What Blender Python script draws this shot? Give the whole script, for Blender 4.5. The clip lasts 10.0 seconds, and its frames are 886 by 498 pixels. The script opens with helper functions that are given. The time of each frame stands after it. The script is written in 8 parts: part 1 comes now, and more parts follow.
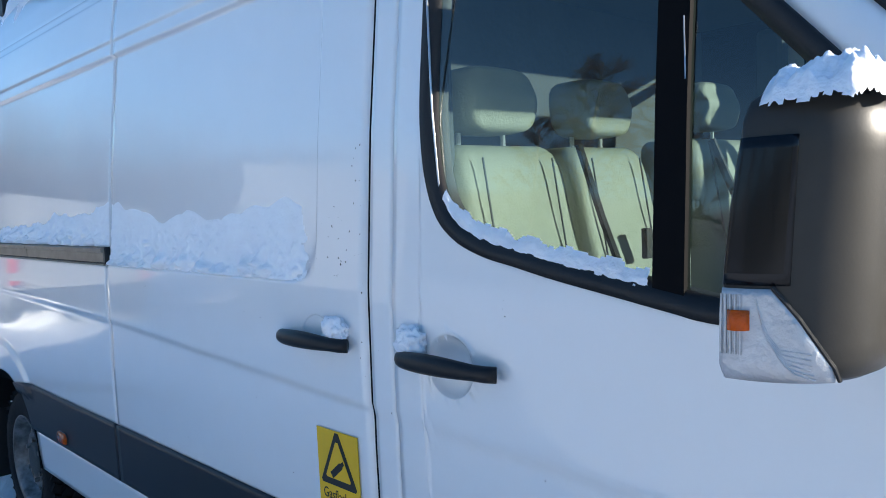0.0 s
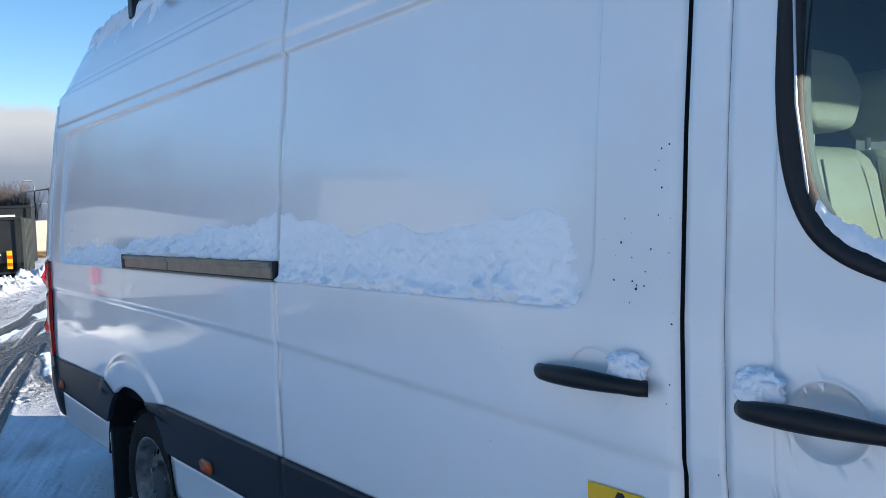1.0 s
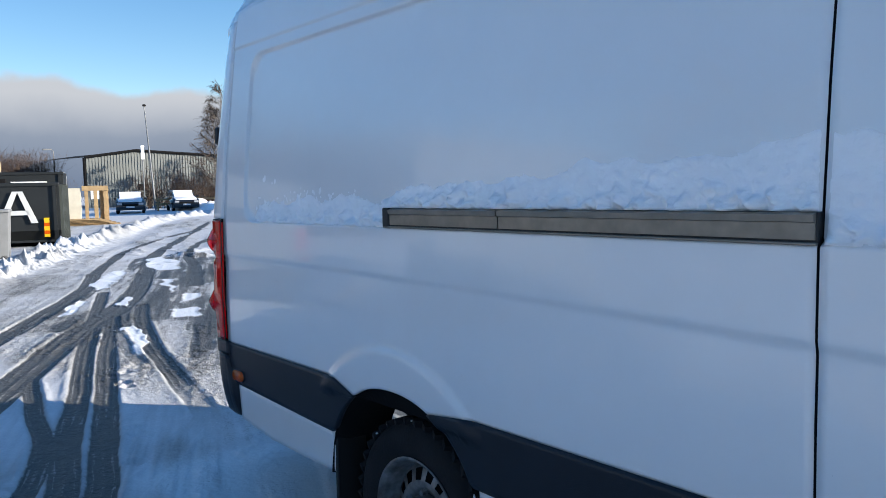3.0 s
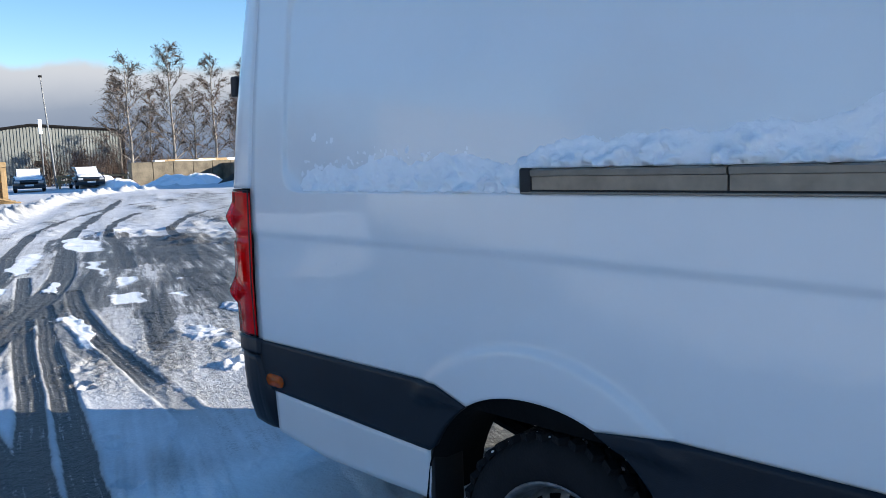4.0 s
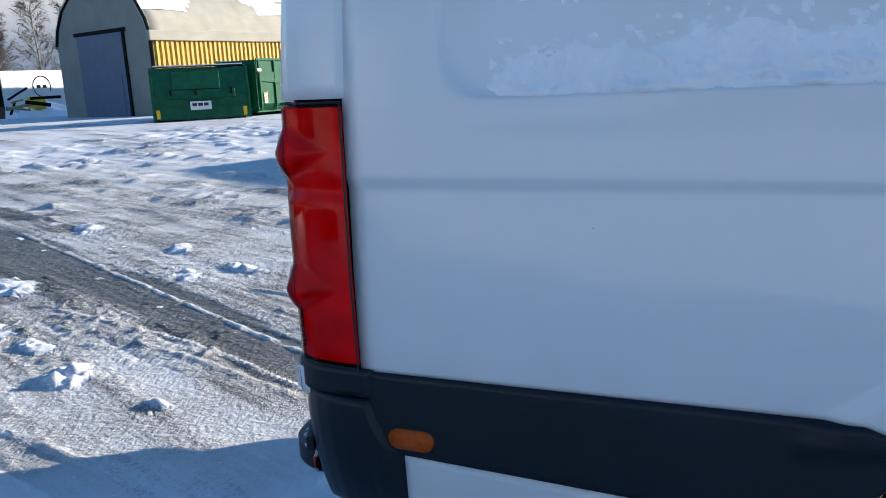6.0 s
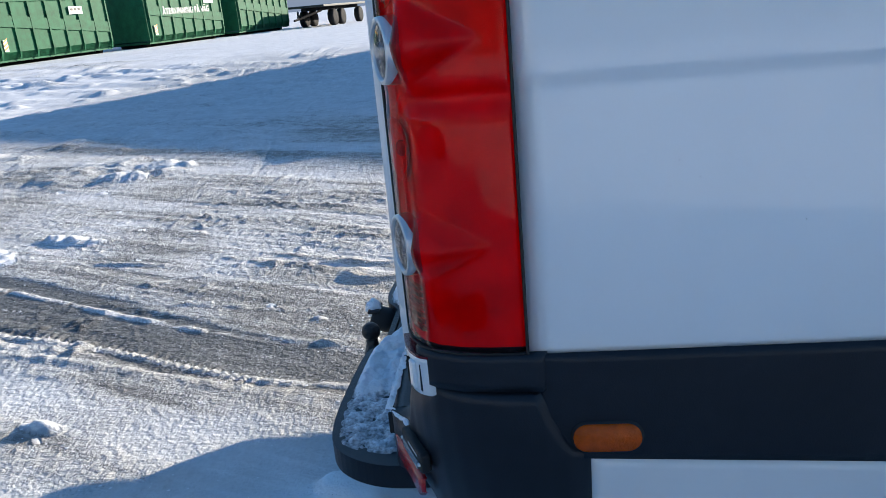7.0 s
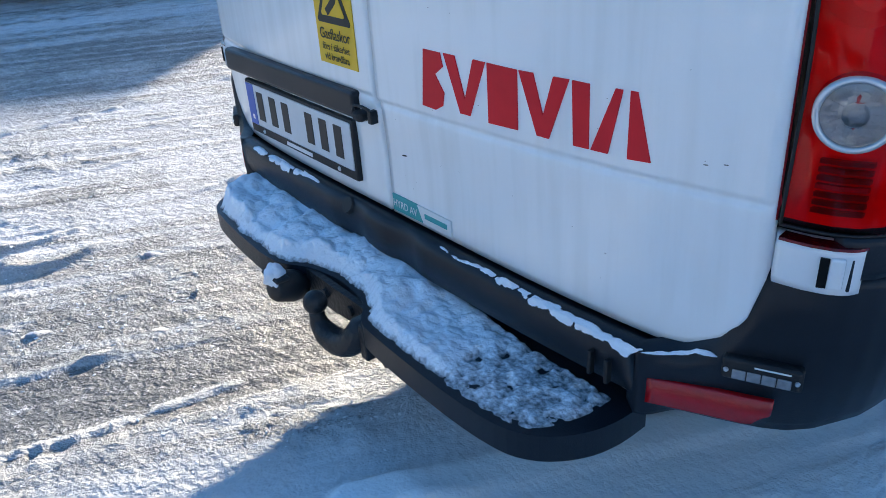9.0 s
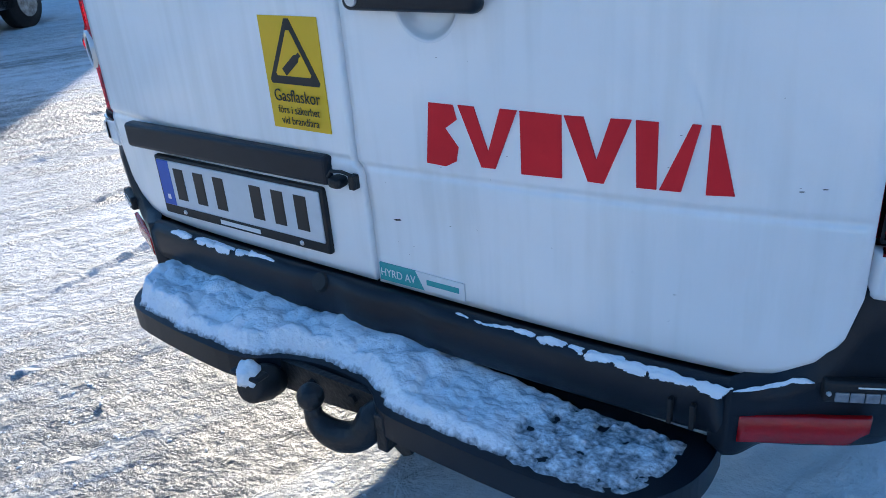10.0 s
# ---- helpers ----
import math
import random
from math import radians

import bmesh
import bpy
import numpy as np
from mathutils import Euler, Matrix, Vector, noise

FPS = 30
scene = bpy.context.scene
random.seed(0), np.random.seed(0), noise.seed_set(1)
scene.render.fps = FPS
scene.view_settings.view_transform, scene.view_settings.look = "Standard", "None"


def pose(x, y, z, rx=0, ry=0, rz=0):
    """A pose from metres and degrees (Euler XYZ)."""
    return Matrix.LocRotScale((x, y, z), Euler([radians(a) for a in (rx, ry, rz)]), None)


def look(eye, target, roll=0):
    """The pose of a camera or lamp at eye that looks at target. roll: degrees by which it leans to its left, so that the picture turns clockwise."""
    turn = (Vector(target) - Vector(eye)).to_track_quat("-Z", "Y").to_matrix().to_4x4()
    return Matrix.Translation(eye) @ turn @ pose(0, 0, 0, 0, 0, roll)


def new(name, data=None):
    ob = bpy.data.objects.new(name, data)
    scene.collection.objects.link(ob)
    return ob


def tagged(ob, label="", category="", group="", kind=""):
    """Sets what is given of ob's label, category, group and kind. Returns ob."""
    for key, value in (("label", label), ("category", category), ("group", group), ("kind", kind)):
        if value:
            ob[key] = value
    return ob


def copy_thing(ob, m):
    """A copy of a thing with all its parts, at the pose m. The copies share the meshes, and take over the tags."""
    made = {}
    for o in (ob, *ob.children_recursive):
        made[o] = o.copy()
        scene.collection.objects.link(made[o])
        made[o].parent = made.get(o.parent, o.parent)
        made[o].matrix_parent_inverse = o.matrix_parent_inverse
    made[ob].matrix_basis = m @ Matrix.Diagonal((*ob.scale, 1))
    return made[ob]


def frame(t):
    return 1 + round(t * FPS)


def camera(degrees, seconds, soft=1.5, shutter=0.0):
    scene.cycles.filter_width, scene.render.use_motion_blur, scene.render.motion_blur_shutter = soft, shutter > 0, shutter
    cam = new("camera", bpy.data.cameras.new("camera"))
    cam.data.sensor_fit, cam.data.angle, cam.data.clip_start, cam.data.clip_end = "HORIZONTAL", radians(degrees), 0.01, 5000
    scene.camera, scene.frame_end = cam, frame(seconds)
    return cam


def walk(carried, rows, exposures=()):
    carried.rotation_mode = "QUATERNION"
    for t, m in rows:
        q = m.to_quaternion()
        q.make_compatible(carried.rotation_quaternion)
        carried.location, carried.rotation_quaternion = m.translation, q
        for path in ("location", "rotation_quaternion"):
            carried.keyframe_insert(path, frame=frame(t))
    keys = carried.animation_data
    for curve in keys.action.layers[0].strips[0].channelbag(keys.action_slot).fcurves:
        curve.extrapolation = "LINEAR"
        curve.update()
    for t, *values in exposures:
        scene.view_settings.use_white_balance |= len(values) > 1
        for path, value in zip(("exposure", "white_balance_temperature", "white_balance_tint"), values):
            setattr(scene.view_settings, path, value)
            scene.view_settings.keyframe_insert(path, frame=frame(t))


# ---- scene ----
cam = camera(59.46, 10.0, soft=0.9)
ROWS = [
    (0, -1.937, -5.535, 1.465, 86.14, 2.6, -43.75),
    (0.5, -2.007, -5.28, 1.478, 87.28, 2.33, -40.92),
    (1, -2.093, -5.013, 1.48, 87.24, 2.28, -40.28),
    (1.5, -2.137, -4.685, 1.466, 86.92, 2.2, -39.46),
    (2, -2.27, -4.316, 1.445, 86.47, 2.01, -38.77),
    (2.5, -2.365, -3.943, 1.436, 86.04, 1.5, -38.35),
    (2.7, -2.370, -3.780, 1.410, 85.86, 1.41, -38.56),
    (3.8, -2.495, -2.863, 1.401, 84.03, 1.53, -44.14),
    (4, -2.492, -2.698, 1.373, 83.52, 1.77, -45.85),
    (4.5, -2.487, -2.254, 1.367, 82.15, 2.06, -50.86),
    (5, -2.496, -1.811, 1.354, 80.71, 2.44, -56.3),
    (5.2, -2.468, -1.661, 1.336, 80.23, 2.65, -58.42),
    (6.3, -2.231, -0.763, 1.315, 76.21, 3.55, -72.41),
    (6.5, -2.178, -0.629, 1.305, 74.91, 4.48, -75.64),
    (7, -1.998, -0.253, 1.245, 72.06, 4.99, -84.91),
    (7.5, -1.873, 0.078, 1.23, 68.83, 5.34, -95.37),
    (8, -1.712, 0.331, 1.213, 65.75, 5.1, -106.77),
    (8.5, -1.467, 0.583, 1.19, 63.37, 4.16, -117.87),
    (9, -1.309, 0.825, 1.209, 62.37, 3.49, -128.15),
    (9.5, -1.148, 0.946, 1.188, 62.21, 3.28, -137.48),
    (10, -0.943, 1.005, 1.207, 64.85, 4.14, -144.68),
]
EXPOSURE = [(t, stops, kelvin, 10.0) for t, stops, kelvin in ((0.0, 1.68, 6700), (1.0, 1.50, 6700), (2.5, 1.28, 6650), (4.5, 1.52, 6700), (6.5, 1.50, 6850), (7.5, 1.92, 7100), (8.5, 2.13, 7000), (10.0, 2.08, 6500))]
walk(cam, [(t, pose(x, y, z, rx, ry, rz)) for t, x, y, z, rx, ry, rz in ROWS], EXPOSURE)

# ---- daylight: low winter sun ahead of the van on its far side, blue sky ----
SUN_EL, SUN_AZ = radians(14.0), math.atan2(0.67, -0.74)   # height; bearing from +y towards +x
sun_way = Vector((math.sin(SUN_AZ) * math.cos(SUN_EL), math.cos(SUN_AZ) * math.cos(SUN_EL), math.sin(SUN_EL)))
world = bpy.data.worlds.new("sky")
scene.world = world
world.use_nodes = True
wn = world.node_tree.nodes
sky = wn.new("ShaderNodeTexSky")
sky.sky_type, sky.sun_disc = "NISHITA", False
sky.sun_elevation, sky.sun_rotation = radians(34.0), SUN_AZ
sky.air_density, sky.dust_density, sky.ozone_density = 1.0, 0.1, 2.2
deep = wn.new("ShaderNodeHueSaturation")
deep.inputs["Saturation"].default_value = 1.27
world.node_tree.links.new(sky.outputs[0], deep.inputs["Color"])
world.node_tree.links.new(deep.outputs[0], wn["Background"].inputs[0])
wn["Background"].inputs[1].default_value = 0.070
sun = new("sun", bpy.data.lights.new("sun", "SUN"))
sun.data.energy, sun.data.angle, sun.data.color = 3.6, radians(0.53), (1.0, 0.93, 0.82)
sun.matrix_world = look(sun_way * 60, (0, 0, 0))


# ---- materials ----
def mat(name, colour, rough=0.6, metal=0.0, vary=0.12, scale=6.0, bump=0.0, bump_scale=60.0, coat=0.0, spec=0.5, tint=None, fine=40.0):
    """A plain surface with two scales of variation and a fine relief."""
    m = bpy.data.materials.new(name)
    m.use_nodes = True
    n, l = m.node_tree.nodes, m.node_tree.links
    b = n["Principled BSDF"]
    b.inputs["Roughness"].default_value = rough
    b.inputs["Metallic"].default_value = metal
    b.inputs["Coat Weight"].default_value = coat
    b.inputs["Coat Roughness"].default_value = 0.04
    b.inputs["Specular IOR Level"].default_value = spec
    tc = n.new("ShaderNodeTexCoord")
    t1, t2 = n.new("ShaderNodeTexNoise"), n.new("ShaderNodeTexNoise")
    t1.inputs["Scale"].default_value, t1.inputs["Detail"].default_value = scale, 4
    t2.inputs["Scale"].default_value, t2.inputs["Detail"].default_value = fine, 3
    l.new(tc.outputs["Object"], t1.inputs["Vector"]), l.new(tc.outputs["Object"], t2.inputs["Vector"])
    add = n.new("ShaderNodeMath")
    add.operation = "MULTIPLY_ADD"
    l.new(t2.outputs["Fac"], add.inputs[0])
    add.inputs[1].default_value = 0.4
    l.new(t1.outputs["Fac"], add.inputs[2])
    ramp = n.new("ShaderNodeValToRGB")
    ramp.color_ramp.elements[0].position, ramp.color_ramp.elements[1].position = 0.45, 0.95
    c = Vector(colour)
    d = Vector(tint) if tint else c * (1 - vary)
    ramp.color_ramp.elements[0].color = (*c, 1)
    ramp.color_ramp.elements[1].color = (*d, 1)
    l.new(add.outputs[0], ramp.inputs["Fac"])
    l.new(ramp.outputs["Color"], b.inputs["Base Color"])
    if bump:
        t3, bp = n.new("ShaderNodeTexNoise"), n.new("ShaderNodeBump")
        t3.inputs["Scale"].default_value, t3.inputs["Detail"].default_value = bump_scale, 5
        l.new(tc.outputs["Object"], t3.inputs["Vector"])
        l.new(t3.outputs["Fac"], bp.inputs["Height"])
        bp.inputs["Strength"].default_value, bp.inputs["Distance"].default_value = bump, 0.01
        l.new(bp.outputs["Normal"], b.inputs["Normal"])
    return m


def clear_glass(name, colour, rough=0.0, ior=1.75):
    """A thin pane: mostly clear, with a mirror coat."""
    m = bpy.data.materials.new(name)
    m.use_nodes = True
    n, l = m.node_tree.nodes, m.node_tree.links
    n.remove(n["Principled BSDF"])
    tr, gl, mx, fr = n.new("ShaderNodeBsdfTransparent"), n.new("ShaderNodeBsdfGlossy"), n.new("ShaderNodeMixShader"), n.new("ShaderNodeFresnel")
    tr.inputs["Color"].default_value = (*colour, 1)
    gl.inputs["Roughness"].default_value = rough
    fr.inputs["IOR"].default_value = ior
    l.new(fr.outputs[0], mx.inputs[0]), l.new(tr.outputs[0], mx.inputs[1]), l.new(gl.outputs[0], mx.inputs[2])
    l.new(mx.outputs[0], n["Material Output"].inputs["Surface"])
    return m


def snow_mat(name, bump=0.6, scale=90.0, colour=(0.86, 0.88, 0.92)):
    m = mat(name, colour, 0.55, vary=0.06, scale=12, bump=bump, bump_scale=scale, spec=0.3)
    b = m.node_tree.nodes["Principled BSDF"]
    b.inputs["Subsurface Weight"].default_value = 0.10
    b.inputs["Subsurface Radius"].default_value = (0.02, 0.025, 0.03)
    b.inputs["Subsurface Scale"].default_value = 0.5
    return m


PAINT = mat("white_van_paint", (0.78, 0.79, 0.80), 0.30, vary=0.05, scale=1.5, coat=1.0, spec=0.5, fine=9.0)


def streaked(m, dirt=(0.775, 0.77, 0.755), width=34.0):
    """Adds thin runs of road grime down a painted panel."""
    n, l = m.node_tree.nodes, m.node_tree.links
    b = n["Principled BSDF"]
    clean = b.inputs["Base Color"].links[0].from_socket
    tc, mp, t1, t2, mr, mx = (n.new("ShaderNode" + k) for k in ("TexCoord", "Mapping", "TexNoise", "TexNoise", "MapRange", "Mix"))
    mp.inputs["Scale"].default_value = (1, 1, 0.06)
    t1.inputs["Scale"].default_value, t1.inputs["Detail"].default_value = width, 5
    t2.inputs["Scale"].default_value, t2.inputs["Detail"].default_value = 3.0, 3
    l.new(tc.outputs["Object"], mp.inputs["Vector"]), l.new(mp.outputs[0], t1.inputs["Vector"]), l.new(tc.outputs["Object"], t2.inputs["Vector"])
    mul = n.new("ShaderNodeMath")
    mul.operation = "MULTIPLY"
    l.new(t1.outputs["Fac"], mul.inputs[0]), l.new(t2.outputs["Fac"], mul.inputs[1])
    mr.inputs["From Min"].default_value, mr.inputs["From Max"].default_value = 0.22, 0.40
    l.new(mul.outputs[0], mr.inputs["Value"])
    mx.data_type = "RGBA"
    sock = [q for q in mx.inputs if q.type == "RGBA"]
    l.new(mr.outputs[0], mx.inputs["Factor"]), l.new(clean, sock[0])
    sock[1].default_value = (*dirt, 1)
    l.new([q for q in mx.outputs if q.type == "RGBA"][0], b.inputs["Base Color"])
    return m


# white lifted above the body's to offset the doors' shade, under real grime runs
DOOR_PAINT = streaked(mat("grimy_lifted_white_paint", (0.87, 0.865, 0.86), 0.34, vary=0.05, scale=1.5, coat=0.8, spec=0.5, fine=9.0))
PLASTIC = mat("dark_grey_plastic", (0.0075, 0.0105, 0.0155), 0.40, vary=-0.5, scale=5, bump=0.12, bump_scale=420, spec=0.31)
RUBBER = mat("black_rubber", (0.006, 0.006, 0.007), 0.6, vary=-0.4, scale=20, bump=0.1, bump_scale=200)
TYRE = mat("tyre_rubber", (0.010, 0.010, 0.011), 0.8, spec=0.2, vary=-0.6, scale=9, bump=0.3, bump_scale=120)
SHADE = mat("dark_underbody_and_shade", (0.005, 0.005, 0.0055), 0.9, spec=0.2, vary=-0.5, scale=6, bump=0.3, bump_scale=40)
RIM = mat("silver_steel_rim", (0.30, 0.30, 0.30), 0.45, metal=0.5, vary=0.45, scale=14, bump=0.1, tint=(0.07, 0.055, 0.045))
ALU = mat("worn_aluminium_rail", (0.27, 0.235, 0.19), 0.42, metal=0.6, vary=0.3, scale=18)
CHROME = mat("chrome_ring", (0.66, 0.67, 0.68), 0.28, metal=0.5, vary=0.1, scale=20)
AMBER = mat("amber_lens", (0.66, 0.095, 0.002), 0.18, vary=0.35, scale=60, spec=0.3, coat=0.0, bump=0.25, bump_scale=300)
RED_LENS = clear_glass("red_lamp_lens", (0.93, 0.035, 0.09), 0.02, 1.33)
LAMP_BODY = mat("red_lamp_body", (0.74, 0.003, 0.030), 0.35, vary=-0.6, scale=9, spec=0.1, fine=22)
LAMP_SILVER = mat("lamp_reflector_silver", (0.62, 0.60, 0.60), 0.22, metal=0.5, vary=0.3, scale=50)
RED_DEEP = mat("deep_red_lens", (0.20, 0.001, 0.004), 0.14, vary=0.5, scale=90, coat=0.8, bump=0.2, bump_scale=350)
RED_REFLECT = mat("red_reflector", (0.44, 0.002, 0.006), 0.25, vary=0.2, scale=60, coat=0.2, bump=0.15, bump_scale=500)
HANDLE = mat("black_handle_plastic", (0.010, 0.010, 0.011), 0.42, vary=-0.4, scale=8, bump=0.06, bump_scale=300, spec=0.3)
CELL = mat("clear_lamp_cell", (0.30, 0.32, 0.34), 0.15, metal=0.3, vary=0.3, scale=80, coat=0.6, bump=0.2, bump_scale=300)
GAP = mat("black_panel_gap", (0.004, 0.004, 0.005), 0.8, vary=0.1, scale=20, spec=0.1)
CLEAR = clear_glass("clear_lens_plastic", (0.92, 0.94, 0.96))
LENS = mat("clear_ribbed_lens", (0.50, 0.51, 0.53), 0.10, metal=0.25, vary=0.25, scale=45, coat=0.8, bump=0.3, bump_scale=130)
RED_FILM = mat("red_vinyl_film", (0.76, 0.024, 0.034), 0.45, vary=0.12, scale=12, spec=0.15)
YELLOW_FILM = mat("yellow_vinyl_film", (0.78, 0.47, 0.010), 0.4, vary=0.08, scale=12)
BLACK_FILM = mat("black_print", (0.012, 0.012, 0.012), 0.5, vary=0.2, scale=20)
TEAL_FILM = mat("teal_vinyl_film", (0.03, 0.36, 0.36), 0.4, vary=0.1, scale=20)
WHITE_FILM = mat("white_vinyl_film", (0.75, 0.76, 0.76), 0.4, vary=0.06, scale=20)
BLUE_FILM = mat("blue_plate_band", (0.01, 0.09, 0.45), 0.35, vary=0.1, scale=20)
PLATE = mat("number_plate_white", (0.62, 0.64, 0.66), 0.35, vary=0.08, scale=20)
SEAT = mat("beige_seat_cover", (0.225, 0.235, 0.182), 0.65, vary=0.15, scale=8, bump=0.2, bump_scale=150)
CABIN = mat("grey_cabin_trim", (0.06, 0.07, 0.075), 0.8, vary=0.2, scale=5, bump=0.15)
BELT = mat("black_webbing", (0.015, 0.015, 0.017), 0.8, vary=0.2, scale=60)
STEEL = mat("black_tow_steel", (0.014, 0.014, 0.015), 0.45, metal=0.3, vary=-0.8, scale=25, bump=0.3, bump_scale=90)
GLASS = clear_glass("tinted_side_glass", (0.36, 0.52, 0.50))
SNOW = snow_mat("loose_snow", bump=0.45, scale=80.0)
FROST = snow_mat("clinging_snow", bump=0.35, scale=60, colour=(0.92, 0.93, 0.95))
GREEN = mat("green_skip_paint", (0.006, 0.112, 0.052), 0.6, spec=0.2, vary=0.45, scale=3, bump=0.15, bump_scale=20, fine=14)
DARK_SKIP = mat("charcoal_skip_paint", (0.009, 0.0105, 0.0105), 0.5, vary=-0.6, scale=2, bump=0.15, bump_scale=20)
OLIVE_SKIP = mat("grey_green_steel", (0.06, 0.07, 0.062), 0.55, vary=0.4, scale=3, bump=0.1)
GREY_BIN = mat("light_grey_bin", (0.25, 0.258, 0.262), 0.6, vary=0.2, scale=4)
YELLOW_SHEET = mat("yellow_sheet_metal", (0.62, 0.36, 0.03), 0.5, vary=0.2, scale=2)
TARP = mat("cream_roof_cloth", (0.40, 0.375, 0.31), 0.8, vary=0.25, scale=1.2, bump=0.2, bump_scale=6)
GABLE = mat("grey_gable_cloth", (0.24, 0.25, 0.22), 0.8, vary=0.2, scale=1.0, bump=0.1)
BLUE_DOOR = mat("blue_grey_hall_door", (0.10, 0.14, 0.20), 0.6, vary=0.15, scale=2)
SHEET = mat("grey_corrugated_sheet", (0.14, 0.155, 0.15), 0.55, vary=0.2, scale=0.6)
CONCRETE = mat("weathered_concrete", (0.20, 0.17, 0.125), 0.9, vary=0.6, scale=1.4, bump=0.4, bump_scale=12, fine=9)
TIMBER = mat("raw_timber", (0.42, 0.29, 0.15), 0.8, vary=0.35, scale=6, bump=0.2)
CREAM = mat("cream_board", (0.58, 0.54, 0.44), 0.7, vary=0.2, scale=3)
BARK = mat("birch_bark", (0.34, 0.30, 0.26), 0.9, vary=0.75, scale=7, bump=0.4, bump_scale=20)
TWIG = mat("brown_twigs", (0.085, 0.055, 0.040), 0.9, vary=0.35, scale=1.5)
TWIG_GREY = mat("grey_twigs", (0.095, 0.075, 0.062), 0.9, vary=0.35, scale=1.5)
SOIL = mat("dark_soil", (0.05, 0.042, 0.032), 0.95, vary=0.5, scale=3, bump=0.6, bump_scale=14)
POLE = mat("galvanised_pole", (0.20, 0.21, 0.22), 0.6, metal=0.3, vary=0.15, scale=2)
CAR_DARK = mat("dark_car_paint", (0.012, 0.014, 0.017), 0.2, vary=0.2, scale=2, coat=1.0)
CAR_GLASS = mat("dark_car_glass", (0.01, 0.012, 0.014), 0.05, vary=0.1, scale=2, coat=0.6)
WHITE_BOX = mat("white_container_paint", (0.72, 0.73, 0.72), 0.5, vary=0.12, scale=1.5, bump=0.08, bump_scale=8)
RUST = mat("rusty_scrap", (0.13, 0.07, 0.04), 0.85, vary=0.5, scale=5, bump=0.4)


# ---- building tools ----
def part(name, bm, material, parent=None, label="", smooth=False):
    """Links a bmesh as one mesh object, under a thing or a part where one is given."""
    me = bpy.data.meshes.new(name)
    bmesh.ops.recalc_face_normals(bm, faces=bm.faces)
    if smooth:
        for f in bm.faces:
            f.smooth = True
    bm.to_mesh(me)
    bm.free()
    me.materials.append(material)
    ob = new(name, me)
    ob.parent = parent
    if label:
        ob["label"] = label
    return ob


def thing(name, m, label, category, group=""):
    ob = new(name)
    ob.matrix_basis = m
    return tagged(ob, label, category, group)


def box(bm, x0, x1, y0, y1, z0, z1, bevel=0.0, m=None):
    """A bevelled box added to bm."""
    made = bmesh.ops.create_cube(bm, size=1.0, matrix=Matrix.LocRotScale(((x0 + x1) / 2, (y0 + y1) / 2, (z0 + z1) / 2), None, (abs(x1 - x0), abs(y1 - y0), abs(z1 - z0))))
    vs = made["verts"]
    if bevel:
        out = bmesh.ops.bevel(bm, geom=list({e for v in vs for e in v.link_edges}), offset=bevel, segments=2, affect="EDGES", profile=0.5)
        vs = list({v for f in out["faces"] for v in f.verts} | {v for v in vs if v.is_valid})
    if m is not None:
        bmesh.ops.transform(bm, matrix=m, verts=[v for v in vs if v.is_valid])
    return bm


def block(*a, **k):
    return box(bmesh.new(), *a, **k)


def tube(bm, pts, radius, sides=8, caps=True):
    """A round bar along points; radius is one number or one for each point."""
    pts = [Vector(p) for p in pts]
    rings, last = [], None
    up = Vector((0, 0, 1))
    for i, p in enumerate(pts):
        d = (pts[min(i + 1, len(pts) - 1)] - pts[max(i - 1, 0)]).normalized()
        a = d.cross(up if abs(d.z) < 0.95 else Vector((1, 0, 0))).normalized()
        if last is not None and (last - d * last.dot(d)).length > 0.2:
            a = (last - d * last.dot(d)).normalized()
        last = a
        b = a.cross(d)
        r = radius[i] if isinstance(radius, (list, tuple)) else radius
        rings.append([bm.verts.new(p + (a * math.cos(t) + b * math.sin(t)) * r) for t in (2 * math.pi * k / sides for k in range(sides))])
    for r0, r1 in zip(rings, rings[1:]):
        for k in range(sides):
            bm.faces.new((r0[k], r0[(k + 1) % sides], r1[(k + 1) % sides], r1[k]))
    if caps:
        bm.faces.new(rings[0][::-1]), bm.faces.new(rings[-1])
    return bm


def lathe(bm, profile, m, sides=32, closed=False):
    """Turns (radius, height) pairs about the z axis of the pose m."""
    rings = []
    for r, h in profile:
        rings.append([bm.verts.new(m @ Vector((r * math.cos(2 * math.pi * k / sides), r * math.sin(2 * math.pi * k / sides), h))) for k in range(sides)] if r > 1e-6 else [bm.verts.new(m @ Vector((0, 0, h)))])
    for r0, r1 in zip(rings, rings[1:] + (rings[:1] if closed else [])):
        for k in range(sides):
            q = [r0[k % len(r0)], r0[(k + 1) % len(r0)], r1[(k + 1) % len(r1)], r1[k % len(r1)]]
            q = [v for i, v in enumerate(q) if v not in q[:i]]
            if len(q) > 2:
                bm.faces.new(q)
    return bm


def sheet(rows, rim=None, closed=False):
    """A bmesh skin over rows of points; rim: a vector by which the border is folded in, to give the sheet an edge."""
    bm = bmesh.new()
    vs = [[bm.verts.new(p) for p in r] for r in rows]
    for a, b in zip(vs, vs[1:]):
        for i in range(len(a) - 1):
            bm.faces.new((a[i], a[i + 1], b[i + 1], b[i]))
    if rim is not None:
        border = vs[0] + [r[-1] for r in vs[1:]] + vs[-1][-2::-1] + [r[0] for r in vs[-2:0:-1]]
        inner = [bm.verts.new(v.co + Vector(rim)) for v in border]
        n = len(border)
        for i in range(n):
            bm.faces.new((border[i], border[(i + 1) % n], inner[(i + 1) % n], inner[i]))
    return bm


